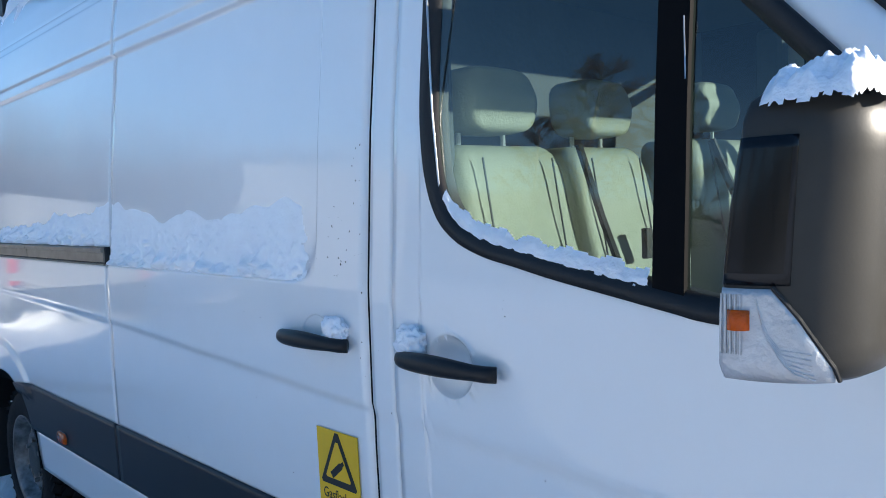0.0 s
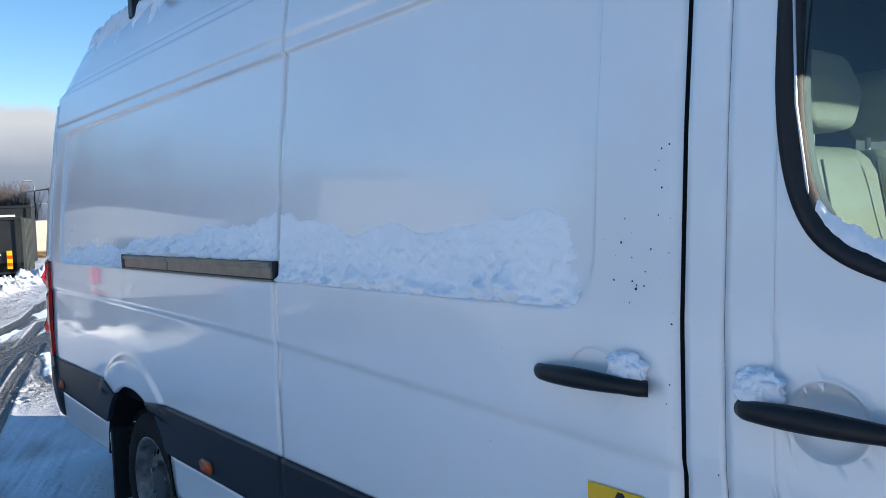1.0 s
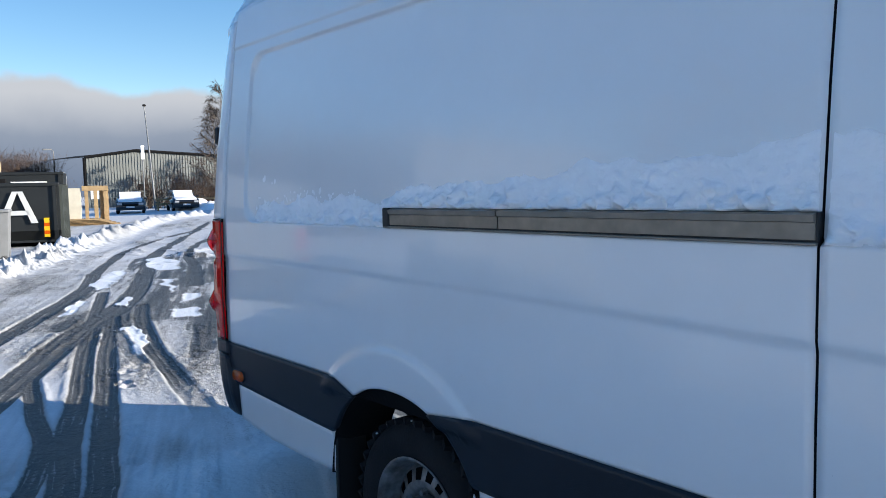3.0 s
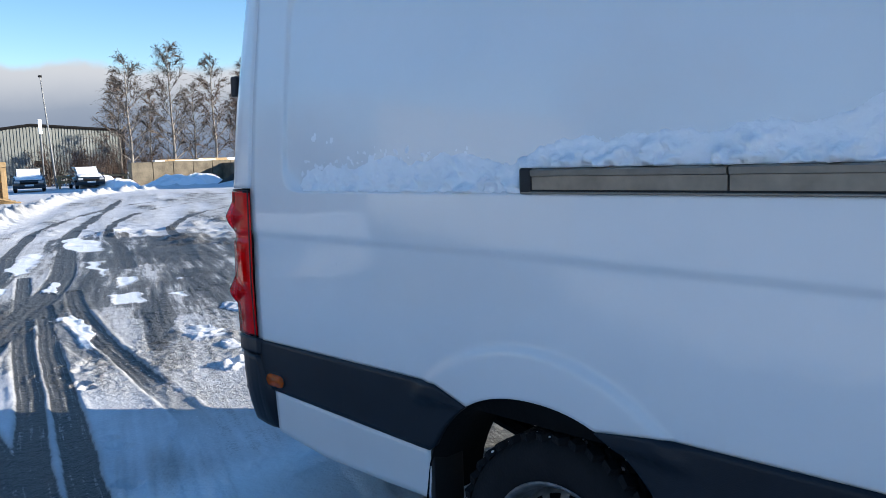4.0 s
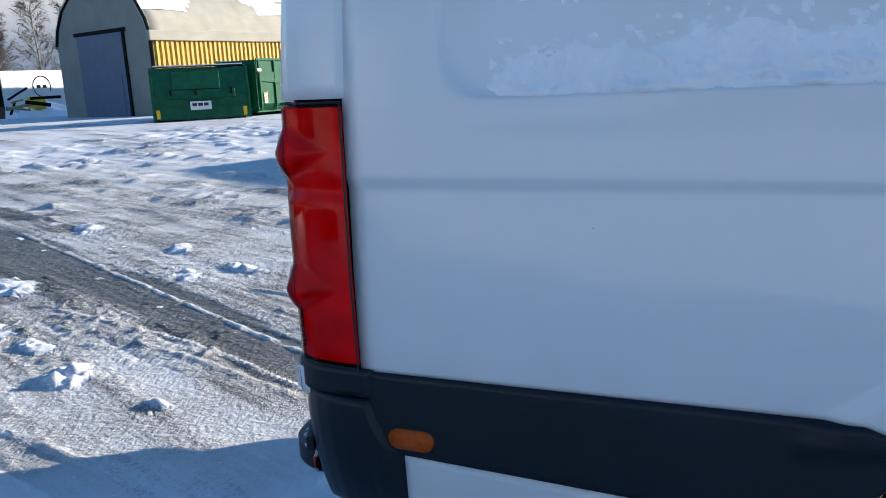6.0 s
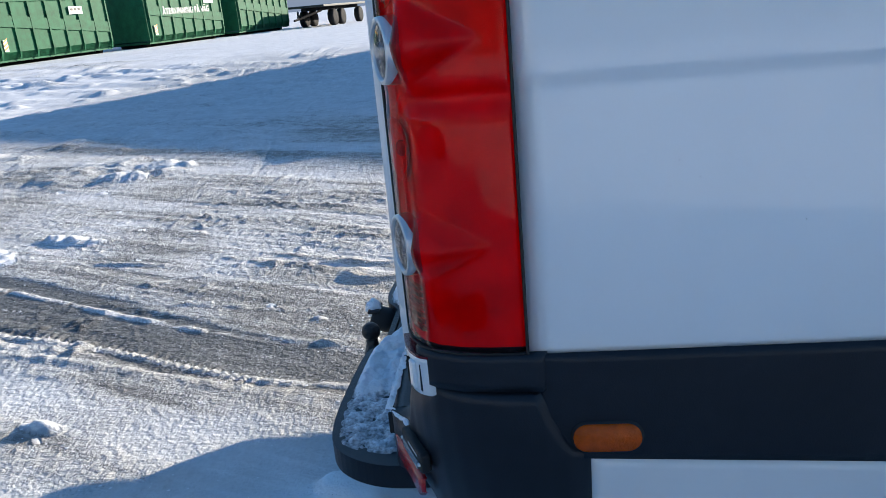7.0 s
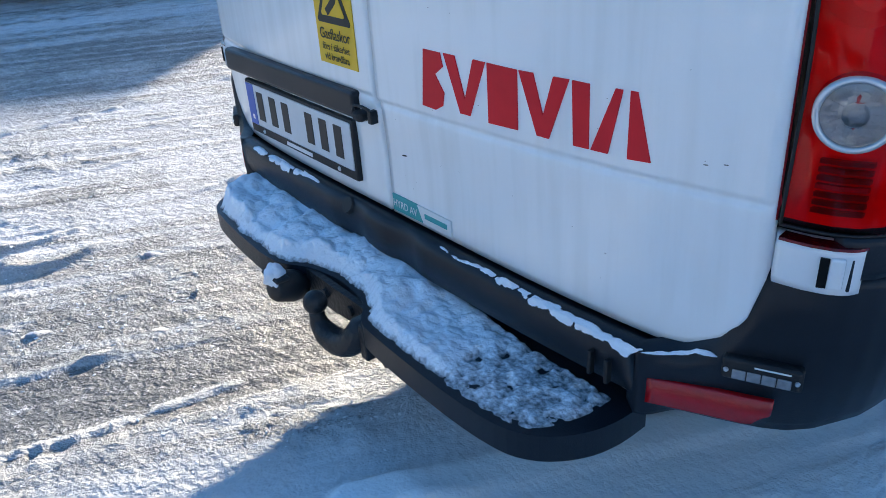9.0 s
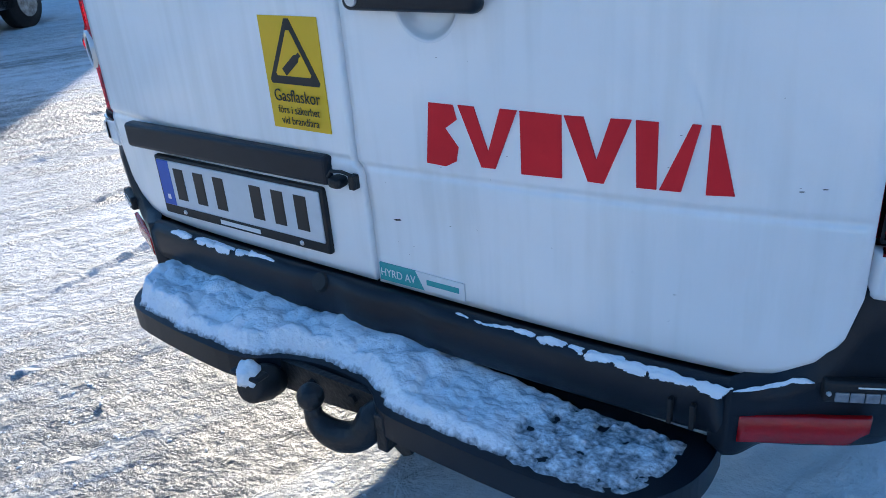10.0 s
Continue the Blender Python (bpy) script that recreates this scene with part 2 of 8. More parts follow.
def prism(bm, outline, axis, a0, a1):
    """Extrudes a flat outline of (u, v) pairs from a0 to a1 along an axis."""
    def put(u, v, a):
        return {"x": (a, u, v), "y": (u, a, v), "z": (u, v, a)}[axis]
    lo = [bm.verts.new(put(u, v, a0)) for u, v in outline]
    hi = [bm.verts.new(put(u, v, a1)) for u, v in outline]
    n = len(outline)
    for i in range(n):
        bm.faces.new((lo[i], lo[(i + 1) % n], hi[(i + 1) % n], hi[i]))
    bm.faces.new(lo[::-1]), bm.faces.new(hi)
    return bm


def smoothed(bm, width, segments=2, angle=30):
    """Rounds the sharp edges of bm."""
    es = [e for e in bm.edges if len(e.link_faces) == 2 and e.calc_face_angle(0) > radians(angle)]
    bmesh.ops.bevel(bm, geom=es, offset=width, segments=segments, affect="EDGES", profile=0.5)
    return bm


def lettering(name, words, size, m, material, parent, thick=0.0006, squeeze=1.0, label=""):
    """Words in the built-in font as a thin mesh: they read along x of the pose m, and face its z."""
    c = bpy.data.curves.new(name, "FONT")
    c.body, c.size, c.extrude, c.align_x = words, size, thick, "CENTER"
    ob = bpy.data.objects.new(name, c)
    me = bpy.data.meshes.new_from_object(ob)
    me.transform(m @ Matrix.Diagonal((squeeze, 1, 1, 1)))
    bpy.data.objects.remove(ob)
    me.materials.clear()
    me.materials.append(material)
    ob = new(name, me)
    ob.parent = parent
    if label:
        ob["label"] = label
    return ob


def curve_at(x, xs, ys):
    return float(np.interp(x, xs, ys))


def step01(a, b, x):
    t = min(1.0, max(0.0, (x - a) / (b - a)))
    return t * t * (3 - 2 * t)


def rough(x, y, z=0.0, scale=1.0, octaves=3):
    return noise.fractal(Vector((x * scale, y * scale, z * scale)), 0.9, 2.1, octaves)


# ---- the van: rear doors near y = 0, nose towards -y, ground at z = 0 ----
def crease(y):
    return curve_at(y, (-5.5, -4.25, -2.86, -2.0, -1.4, 0), (0.985, 1.035, 1.098, 1.118, 1.128, 1.134))


def drop(y):
    """How far the roof dips at its rear and front ends."""
    return 0.30 * max(0.0, (y + 0.62) / 0.62) ** 2 + 0.55 * max(0.0, (-3.95 - y) / 0.8) ** 2


def recess(y, z):
    """1 inside the rounded sunk field of the side panels, 0 outside."""
    y0, y1, z0, z1, r = -4.10, -0.44, 1.283, 1.992, 0.11
    qy, qz = max(y0 + r - y, y - y1 + r, 0), max(z0 + r - z, z - z1 + r, 0)
    d = math.hypot(qy, qz) - r if (qy > 0 and qz > 0) else max(y0 - y, y - y1, z0 - z, z - z1)
    return 1 - step01(-0.011, 0.001, d)


def half_width(y, z, flat=False):
    w = curve_at(z, (0.28, 0.38, 0.54, 0.74, 0.95, 1.28, 1.6, 2.0, 2.25, 2.33, 2.42, 2.50, 2.56), (0.93, 0.952, 0.962, 0.966, 0.972, 0.966, 0.94, 0.893, 0.852, 0.83, 0.795, 0.735, 0.64))
    if flat:
        return w
    zc = crease(y)
    w -= 0.006 * step01(zc - 0.40, zc - 0.05, z) * (1 - step01(zc - 0.014, zc + 0.012, z))
    w -= 0.013 * recess(y, z)
    w += 0.005 * step01(2.03, 2.045, z) - 0.006 * step01(2.20, 2.215, z)
    lip = math.hypot(y + 1.50, z - 0.322)
    if z > 0.69:
        w += 0.013 * (1 - step01(0.550, 0.582, lip))
    w -= 0.30 * max(0.0, (-5.15 - y) / 1.0) ** 2
    return w


def arch(y):
    """Top of the rear wheel opening, or None outside it."""
    q = abs((y + 1.515) / 0.415)
    return 0.33 + 0.427 * (1 - q ** 2.2) ** (1 / 2.2) if q < 1 else None


def white_low(y):
    """Lower edge of the painted side above the dark band."""
    z = 0.742
    if -1.70 < y < -1.285:
        return arch(y)
    if -1.285 <= y < -1.165:
        return curve_at(y, (-1.285, -1.165), (arch(-1.285), z))
    if -1.857 < y <= -1.70:
        return curve_at(y, (-1.857, -1.70), (z, arch(-1.70)))
    return z


def spread(a, b, n):
    return [a + (b - a) * i / n for i in range(n + 1)]


def tall_levels(y, a, b):
    """Heights from a to the roof seam, close together along every crease."""
    zc = crease(y)
    zs = spread(a, min(0.93, zc - 0.20), 20) + [zc + d for d in (-0.18, -0.12, -0.07, -0.045, -0.026, -0.018, -0.012, -0.006, 0.0, 0.006, 0.012, 0.02, 0.04)]
    zs += spread(zc + 0.06, 1.262, 5) + [1.270, 1.275, 1.2785, 1.281, 1.2835, 1.286, 1.289, 1.294, 1.305] + spread(1.33, 1.95, 24)
    zs += [1.965, 1.974, 1.980, 1.985, 1.989, 1.993, 1.997, 2.004, 2.015, 2.026, 2.031, 2.036, 2.041, 2.046, 2.055, 2.07]
    return zs + [2.07 + (z - 2.07) * (b - 2.07) / 0.18 for z in (2.11, 2.15, 2.18, 2.196, 2.201, 2.206, 2.211, 2.216, 2.23, 2.25)]


def side_skin(ys, low, high, n, out=0.0, sx=-1):
    rows = []
    for y in ys:
        a, b = low(y), high(y)
        rows.append([(sx * (half_width(y, z) + out), y, z) for z in (tall_levels(y, a, b) if (a < 0.78 and b > 1.9 and a > 0.6) else spread(a, b, n))])
    return sheet(rows, rim=(-sx * 0.02, 0, 0))


ZTOP = lambda y: 2.25 - 0.4 * drop(y)
van = thing("van", pose(0, 0, 0), "white high-roof panel van with dark trim and snow-caked sides", "van")

for sx in (-1, 1):
    right = sx < 0
    part("side_panel", side_skin(spread(-2.864, -2.10, 36) + spread(-2.09, -0.92, 118) + spread(-0.90, -0.47, 22) + [-0.46, -0.454, -0.449, -0.445, -0.441, -0.435, -0.42, -0.38, -0.33, -0.28, -0.242], white_low, ZTOP, 84, sx=sx), PAINT, van, "glossy white rear side panel with a sunk field", True)
    sd = part("sliding_door" if right else "side_panel", side_skin([-4.2795, -4.25, -4.21, -4.17, -4.14, -4.115, -4.106, -4.102, -4.098, -4.094, -4.09, -4.08] + spread(-4.06, -2.8715, 62), lambda y: 0.742, ZTOP, 84, sx=sx), PAINT, van, "glossy white sliding door with dirt specks" if right else "", True)
    part("door_pillar", side_skin(spread(-4.360, -4.291, 6), lambda y: 0.36, ZTOP, 70, sx=sx), PAINT, van, "", True)
    # dark band with its wheel cut-out, and the painted sill below it
    part("side_trim", side_skin(spread(-1.285, -0.250, 60), lambda y: max(curve_at(y, (-1.10, -0.31, -0.304, -0.281, -0.252, -0.25), (0.535, 0.567, 0.572, 0.594, 0.67, 0.72)), (arch(y) or 0) if y < -1.13 else 0), white_low, 12, 0.008, sx), PLASTIC, van, "dark grey plastic rubbing strip", True)
    part("side_trim", side_skin(spread(-2.866, -1.705, 60), lambda y: max(0.545, (arch(y) or 0)), white_low, 12, 0.008, sx), PLASTIC, van, "dark grey plastic rubbing strip", True)
    part("side_trim", side_skin(spread(-4.280, -2.872, 50), lambda y: 0.545, lambda y: 0.740, 12, 0.008, sx), PLASTIC, van, "dark grey plastic rubbing strip", True)
    part("sill_panel", side_skin(spread(-1.120, -0.328, 46), lambda y: curve_at(y, (-1.1, -0.9, -0.6, -0.328), (0.376, 0.372, 0.374, 0.408)), lambda y: curve_at(y, (-1.10, -0.31), (0.532, 0.564)), 8, sx=sx), PAINT, van, "", True)
    part("sill_panel", side_skin(spread(-4.280, -1.915, 60), lambda y: 0.37, lambda y: 0.542, 8, sx=sx), PAINT, van, "", True)

    # wheel housing: the dark lining of the opening
    bm = bmesh.new()
    pts = [(y, arch(y) + 0.004) for y in spread(-1.929, -1.101, 40)]
    vs = [[bm.verts.new((sx * x, y, max(min(z + up, 0.665 if up < -0.015 else 9), 0.36))) for y, z in pts] for x, up in ((0.962, 0.0), (0.93, -0.01), (0.90, -0.02), (0.72, -0.021))]
    for a, b in zip(vs, vs[1:]):
        for i in range(len(a) - 1):
            bm.faces.new((a[i], a[i + 1], b[i + 1], b[i]))
    part("wheel_housing", bm, SHADE, van, "", True)
    # far-side flap widened, out of view, to block sun through the arch
    part("mud_flap", smoothed(block(sx * 0.955, sx * (0.825 if right else 0.60), -1.130, -1.112, 0.14, 0.53), 0.006), RUBBER, van, "dirty black rubber mud flap")

# near-black sheets behind the panel gaps, their shade put into colour; they close the load bay
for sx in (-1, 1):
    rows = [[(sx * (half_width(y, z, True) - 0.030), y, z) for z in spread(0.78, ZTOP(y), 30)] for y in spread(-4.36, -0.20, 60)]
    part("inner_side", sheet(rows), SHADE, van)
for sx in (-1, 1):
    for y0, y1 in ((-4.2950, -4.2775), (-4.3695, -4.3585), (-2.8730, -2.8630), (-0.2460, -0.2380)):
        rows = [[(sx * (half_width((y0 + y1) / 2, z) - 0.0045), y, z) for z in spread(0.76, ZTOP(y), 60)] for y in (y0, y1)]
        part("door_gap", sheet(rows), GAP, van, "black gap between body panels", True)
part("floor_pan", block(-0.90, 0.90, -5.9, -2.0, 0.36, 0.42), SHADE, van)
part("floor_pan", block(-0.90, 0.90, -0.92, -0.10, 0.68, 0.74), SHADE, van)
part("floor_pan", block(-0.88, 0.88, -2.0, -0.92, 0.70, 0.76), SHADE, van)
bm = bmesh.new()
for sx in (-1, 1):
    box(bm, sx * 0.36, sx * 0.44, -4.6, -0.15, 0.56, 0.69)
    tube(bm, [(sx * 0.62, -1.40, 0.70), (sx * 0.62, -1.43, 0.36)], 0.012, 8)
tube(bm, [(-0.8, -1.54, 0.335), (0.8, -1.54, 0.335)], 0.05, 12)
for sx in (-1, 1):
    tube(bm, [(sx * 0.52, -2.1, 0.44), (sx * 0.51, -1.55, 0.36), (sx * 0.50, -0.95, 0.50)], 0.030, 8)
part("rear_axle", bm, SHADE, van)
# unseen drum under the far side, added to widen the van's ground shadow
bm = bmesh.new()
tube(bm, [(0.74, -1.02, 0.33), (0.745, -0.98, 0.33), (0.75, -0.20, 0.345), (0.75, -0.16, 0.345)], [0.05, 0.075, 0.075, 0.05], 14)
# unseen plate added to stop sun leaking through the far wheel arch
part("wheel_housing", block(0.56, 0.64, -1.98, -1.06, 0.30, 0.72), SHADE, van)
part("shadow_drum", bm, SHADE, van, "unseen dark drum under the floor, added to shape the van's shadow")

# roof with its snow edge
def lean(z):
    return 0.12 * max(0.0, z - 1.25) ** 1.5


def roof_row(y, lift=0.0):
    prof = [(0.852, 2.25), (0.846, 2.265), (0.83, 2.33), (0.795, 2.42), (0.735, 2.50), (0.64, 2.56), (0.45, 2.598), (0.2, 2.615), (0.0, 2.62)]
    half = [(x, z - drop(y) * (z - 2.0) / 0.62 + lift) for x, z in prof]
    back = [y - 0.95 * lean(z) * (0.72 + 0.28 * step01(2.2, 2.55, z)) * step01(-0.9, -0.03, y) for x, z in half]
    return [(-x, b, z) for (x, z), b in zip(half, back)] + [(x, b, z) for (x, z), b in list(zip(half, back))[-2::-1]]


part("roof", sheet([roof_row(y) for y in spread(-4.74, -0.055, 90)], rim=(0, 0, -0.03)), PAINT, van, "white high roof with a ribbed seam", True)
for y in (-3.6, -2.4, -1.22):
    bm = bmesh.new()
    box(bm, -0.86, 0.86, y - 0.03, y + 0.03, 2.66, 2.70, 0.008)
    for sx in (-1, 1):
        box(bm, sx * 0.72, sx * 0.78, y - 0.03, y + 0.03, 2.46, 2.67, 0.006)
    rk = part("roof_bar", bm, PLASTIC, van, "dark aluminium roof bar dusted with snow")

# ---- rear end ----
PLAN = [(0.975, -0.242), (0.974, -0.19), (0.968, -0.145), (0.955, -0.108), (0.936, -0.084), (0.910, -0.068), (0.882, -0.059), (0.852, -0.053)]


def corner_row(z, sx, out=0.0, pts=None):
    shrink = half_width(-0.24, z, True) - 0.966
    row = []
    pts = pts or PLAN
    for i, (x, y) in enumerate(pts):
        a, b = pts[max(i - 1, 0)], pts[min(i + 1, len(pts) - 1)]
        t = Vector((b[0] - a[0], b[1] - a[1])).normalized()
        nx, ny = t.y, -t.x
        row.append((sx * (x + shrink + nx * out), y - lean(z) * (y + 0.30) / 0.27 + ny * out, z))
    return row


def fine_plan(n=24, pts=None):
    pts = pts or PLAN
    s = [0.0]
    for a, b in zip(pts, pts[1:]):
        s.append(s[-1] + math.hypot(b[0] - a[0], b[1] - a[1]))
    return [(curve_at(q, s, [p[0] for p in pts]), curve_at(q, s, [p[1] for p in pts])) for q in spread(0, s[-1], n)]


def lamp_out(k, z, n):
    """Relief of the rear lamp: two cones that taper from the corner along the side, and a waist."""
    o = 0.006 - 0.010 * math.exp(-((z - 1.118) / 0.016) ** 2)
    u = k / n
    for zc in (1.195, 0.915):
        taper = min(1.0, max(0.0, (u - 0.16) / 0.38))
        h = 0.052 * taper + 0.003
        o += 0.027 * taper * (1 - step01(0.53, 0.60, u)) * max(0.0, 1 - abs((z - zc) / h) ** (1.0 if z > zc else 1.8))
    return o * step01(0.0, 0.06, u) * (1 - 0.85 * step01(0.56, 0.62, u))


def rear_lamp(sx):
    n = 44
    pts = fine_plan(n)
    rows = []
    for z in spread(0.752, 1.284, 130):
        base = corner_row(z, sx, 0.0, pts)
        row = []
        for k, p in enumerate(base):
            a, b = Vector(base[max(k - 1, 0)]), Vector(base[min(k + 1, n)])
            t = (b - a).normalized()
            nrm = Vector((t.y, -t.x, 0)) * sx
            if nrm.y < -0.2 or nrm.x * sx < -0.2:
                nrm = -nrm
            row.append(Vector(p) + nrm * lamp_out(k, z, n))
        rows.append(row)
    lamp = part("rear_lamp", sheet(rows, rim=(-sx * 0.014, 0.0, 0)), RED_LENS, van, "tall glossy red rear lamp cluster", True)
    rows = []
    for z in spread(0.756, 1.280, 110):
        row = []
        for k, p in enumerate(corner_row(z, sx, 0.0, pts)):
            base = corner_row(z, sx, -0.006 + min(0.016, max(0.0, lamp_out(k, z, n) - 0.006)) - 0.010 * step01(0.60, 0.66, k / n) * step01(0.756, 0.78, z) * (1 - step01(1.25, 1.278, z)) * (1 - step01(0.95, 0.985, k / n)), pts)
            row.append(base[k])
        rows.append(row)
    part("lamp_body", sheet(rows), LAMP_BODY, lamp, "moulded red lamp body", True)
    for zc in (1.187, 0.907):
        m = Matrix.Translation((sx * 0.9056, -0.0849 - lean(zc) * 0.9, zc - 0.004)) @ Vector((sx * 0.40, 0.917, 0.0)).to_track_quat("Z", "Y").to_matrix().to_4x4()
        bm = bmesh.new()
        lathe(bm, [(0.0375, 0.012), (0.0385, 0.024), (0.0415, 0.0265), (0.0455, 0.0245), (0.047, 0.014), (0.047, -0.01)], m, 40)
        part("lamp_ring", bm, CHROME, lamp, "bright chrome ring", True)
        bm = bmesh.new()
        lathe(bm, [(0.039, 0.0215), (0.030, 0.0245), (0.016, 0.0265), (0.0, 0.027)], m, 40)
        lens = part("reversing_lens", bm, CLEAR, lamp, "clear reversing lens", True)
        bm = bmesh.new()
        lathe(bm, [(0.039, 0.0215), (0.030, 0.0205), (0.016, 0.0195), (0.0135, 0.0200), (0.013, 0.0225), (0.007, 0.0240), (0.0, 0.0245)], m, 40)
        part("reflector_bowl", bm, LENS, lens, "silvery reflector bowl", True)
        for q in range(14):
            part("lens_facet", block(0.016, 0.037, -0.0024, 0.0024, 0.0180, 0.0212, m=m @ Matrix.Rotation(q * math.pi / 7, 4, "Z")), LENS, lens)
    # ribbed fog-lamp field, and the bulb bowls behind the lens
    for q in range(7):
        z = 0.772 + q * 0.011
        rows = [corner_row(zz, sx, -0.003, fine_plan(8, PLAN[4:7])) for zz in (z, z + 0.006)]
        part("fog_rib", sheet(rows, rim=(0, -0.006, 0)), LAMP_SILVER if q == 3 else RED_DEEP, lamp)
    for zc, r in ((1.045, 0.046), (1.255, 0.018)):
        m = Matrix.Translation((sx * 0.900, -0.0770 - lean(zc) * 0.9, zc)) @ Vector((sx * 0.40, 0.917, 0.0)).to_track_quat("Z", "Y").to_matrix().to_4x4()
        bm = bmesh.new()
        lathe(bm, [(r, 0.006), (r * 0.96, 0.004), (r * 0.80, 0.000), (r * 0.45, -0.006), (r * 0.2, -0.008)], m, 28)
        part("bulb_bowl", bm, LAMP_BODY, lamp, "dark red bulb bowl", True)
        bm = bmesh.new()
        lathe(bm, [(0.011, -0.008), (0.012, 0.002), (0.008, 0.006), (0.0, 0.007)], m, 16)
        part("bulb", bm, LAMP_SILVER, lamp, "bulb", True)
    # black seal round the lamp
    bm = bmesh.new()
    ring = [corner_row(z, sx, 0.0035, PLAN)[0] for z in spread(0.748, 1.288, 12)] + corner_row(1.289, sx, 0.001, pts) + [corner_row(z, sx, 0.001, PLAN)[-1] for z in spread(1.288, 0.748, 12)] + corner_row(0.748, sx, 0.001, pts)[::-1]
    tube(bm, ring + ring[:1], 0.0024, 6, caps=False)
    part("lamp_seal", bm, RUBBER, lamp, "", True)


def corner_top(x, y):
    """Upper edge of the bumper corner, under the lamp and round the door's corner."""
    if x > 0.86:
        return 0.682
    return curve_at(x, (0.66, 0.72, 0.77, 0.81, 0.835, 0.850, 0.86), (0.506, 0.510, 0.524, 0.556, 0.604, 0.650, 0.682))


CORNER = [(0.966, -0.325), (0.973, -0.312), (0.981, -0.295), (0.985, -0.272), (0.987, -0.24), (0.985, -0.20), (0.978, -0.163), (0.962, -0.125), (0.940, -0.094), (0.912, -0.069), (0.880, -0.051), (0.845, -0.036), (0.80, -0.018), (0.75, 0.004), (0.700, 0.026)]


def bumper_corner(sx):
    rows = []
    for x, y in fine_plan(70, CORNER):
        side = y < -0.25
        top = curve_at(y, (-0.325, -0.312, -0.29, -0.262, -0.25), (0.572, 0.578, 0.588, 0.64, 0.682)) if side else corner_top(x, y)
        low = curve_at(y, (-0.325, -0.318, -0.27, -0.20, -0.125, -0.06, -0.02, 0.026), (0.430, 0.412, 0.414, 0.422, 0.420, 0.402, 0.392, 0.390))
        col = []
        for t in spread(0, 1, 16):
            z = low + (top - low) * t
            belly = (-0.034 * (1 - t) ** 2.4 - 0.014 * step01(0.8, 1.0, t) * step01(-0.10, -0.04, y)) * (1 - step01(0.76, 0.71, x))
            n = Vector((x - 0.6, y + 0.4)).normalized()
            col.append((sx * (x + n.x * belly), y + n.y * belly, z))
        rows.append(col)
    b = part("bumper_corner", sheet(rows, rim=(-sx * 0.03, -0.02, 0)), PLASTIC, van, "dark grey moulded bumper corner", True)
    rows = [corner_row(z, sx, 0.006, [(0.978, -0.262)] + PLAN[:5] + [(0.926, -0.077)]) for z in spread(0.688, 0.746, 5)]
    part("bumper_cap", sheet(rows, rim=(-sx * 0.02, -0.01, 0)), PLASTIC, b, "", True)
    return b


def hinge(sx):
    """White hinge block of the rear door, with its latch."""
    pts = [(0.940, -0.096), (0.934, -0.082), (0.918, -0.070), (0.892, -0.060), (0.872, -0.056), (0.856, -0.0535)]
    rows = [corner_row(z, sx, 0.010, fine_plan(16, pts)) for z in spread(0.668, 0.733, 6)]
    h = part("door_hinge", sheet(rows, rim=(-sx * 0.02, -0.028, 0)), PAINT, van, "white painted rear door hinge", True)
    m = Matrix.Translation((sx * 0.918, -0.0605, 0.700)) @ Matrix.Rotation(-sx * radians(30), 4, "Z") @ Matrix.Diagonal((sx, 1, 1, 1))
    part("hinge_slot", block(-0.010, 0.001, -0.004, 0.0035, -0.022, 0.020, m=m), SHADE, h, "dark latch slot")
    part("hinge_knuckle", smoothed(block(0.001, 0.020, -0.014, 0.006, -0.024, 0.022, m=m), 0.004), PAINT, h)
    part("hinge_pin", smoothed(block(0.021, 0.030, -0.020, -0.002, -0.028, 0.022, m=m), 0.003), PLASTIC, h)
    # thin dark red strip laid along the top of the hinge
    rows = [corner_row(0.735, sx, o, fine_plan(16, pts)) for o in (-0.012, 0.011)]
    part("hinge_top_strip", sheet(rows, rim=(0, 0, -0.004)), RED_DEEP, h, "snowy dark red top of the hinge")


def rear_y(x, z):
    q = abs(x) / 0.845
    soft = 0.0045 * math.exp(-((z - 0.752 - 0.022 * (q if x < 0 else 0.3)) / 0.0065) ** 2)
    below = 0.006 * (1 - step01(0.640, 0.765, z))
    return -0.044 * q ** 4 - lean(z) - soft - below + 0.006


def rear_door(sx, name, label):
    rows = []
    inner = lambda z: (0.004 if z > 0.745 else 0.004 - 0.014 * step01(0.765, 0.735, z)) if sx > 0 else (0.004 if z > 0.765 else 0.004 + 0.014 * step01(0.765, 0.735, z))
    cols = spread(0, 1, 60)
    for c in cols:
        x_out = 0.845
        row = []
        x_nom = 0.004 + (x_out - 0.004) * c
        q = max(0.0, (x_nom - (x_out - 0.150)) / 0.150)
        low = 0.512 + 0.150 * (1 - math.sqrt(max(0.0, 1 - q * q)))
        for z in spread(low, 0.70, 14)[:-1] + spread(0.70, 0.82, 44)[:-1] + spread(0.82, 2.12, 80):
            x = inner(z) + (x_out - inner(z)) * c - 0.9 * max(0.0, half_width(-0.2, 1.28, True) - half_width(-0.2, z, True)) * c * (1 if z > 1.28 else 0)
            row.append((sx * x, rear_y(sx * x, z), z))
        rows.append(row)
    return part(name, sheet(rows, rim=(0, -0.02, 0)), DOOR_PAINT, van, label, True)


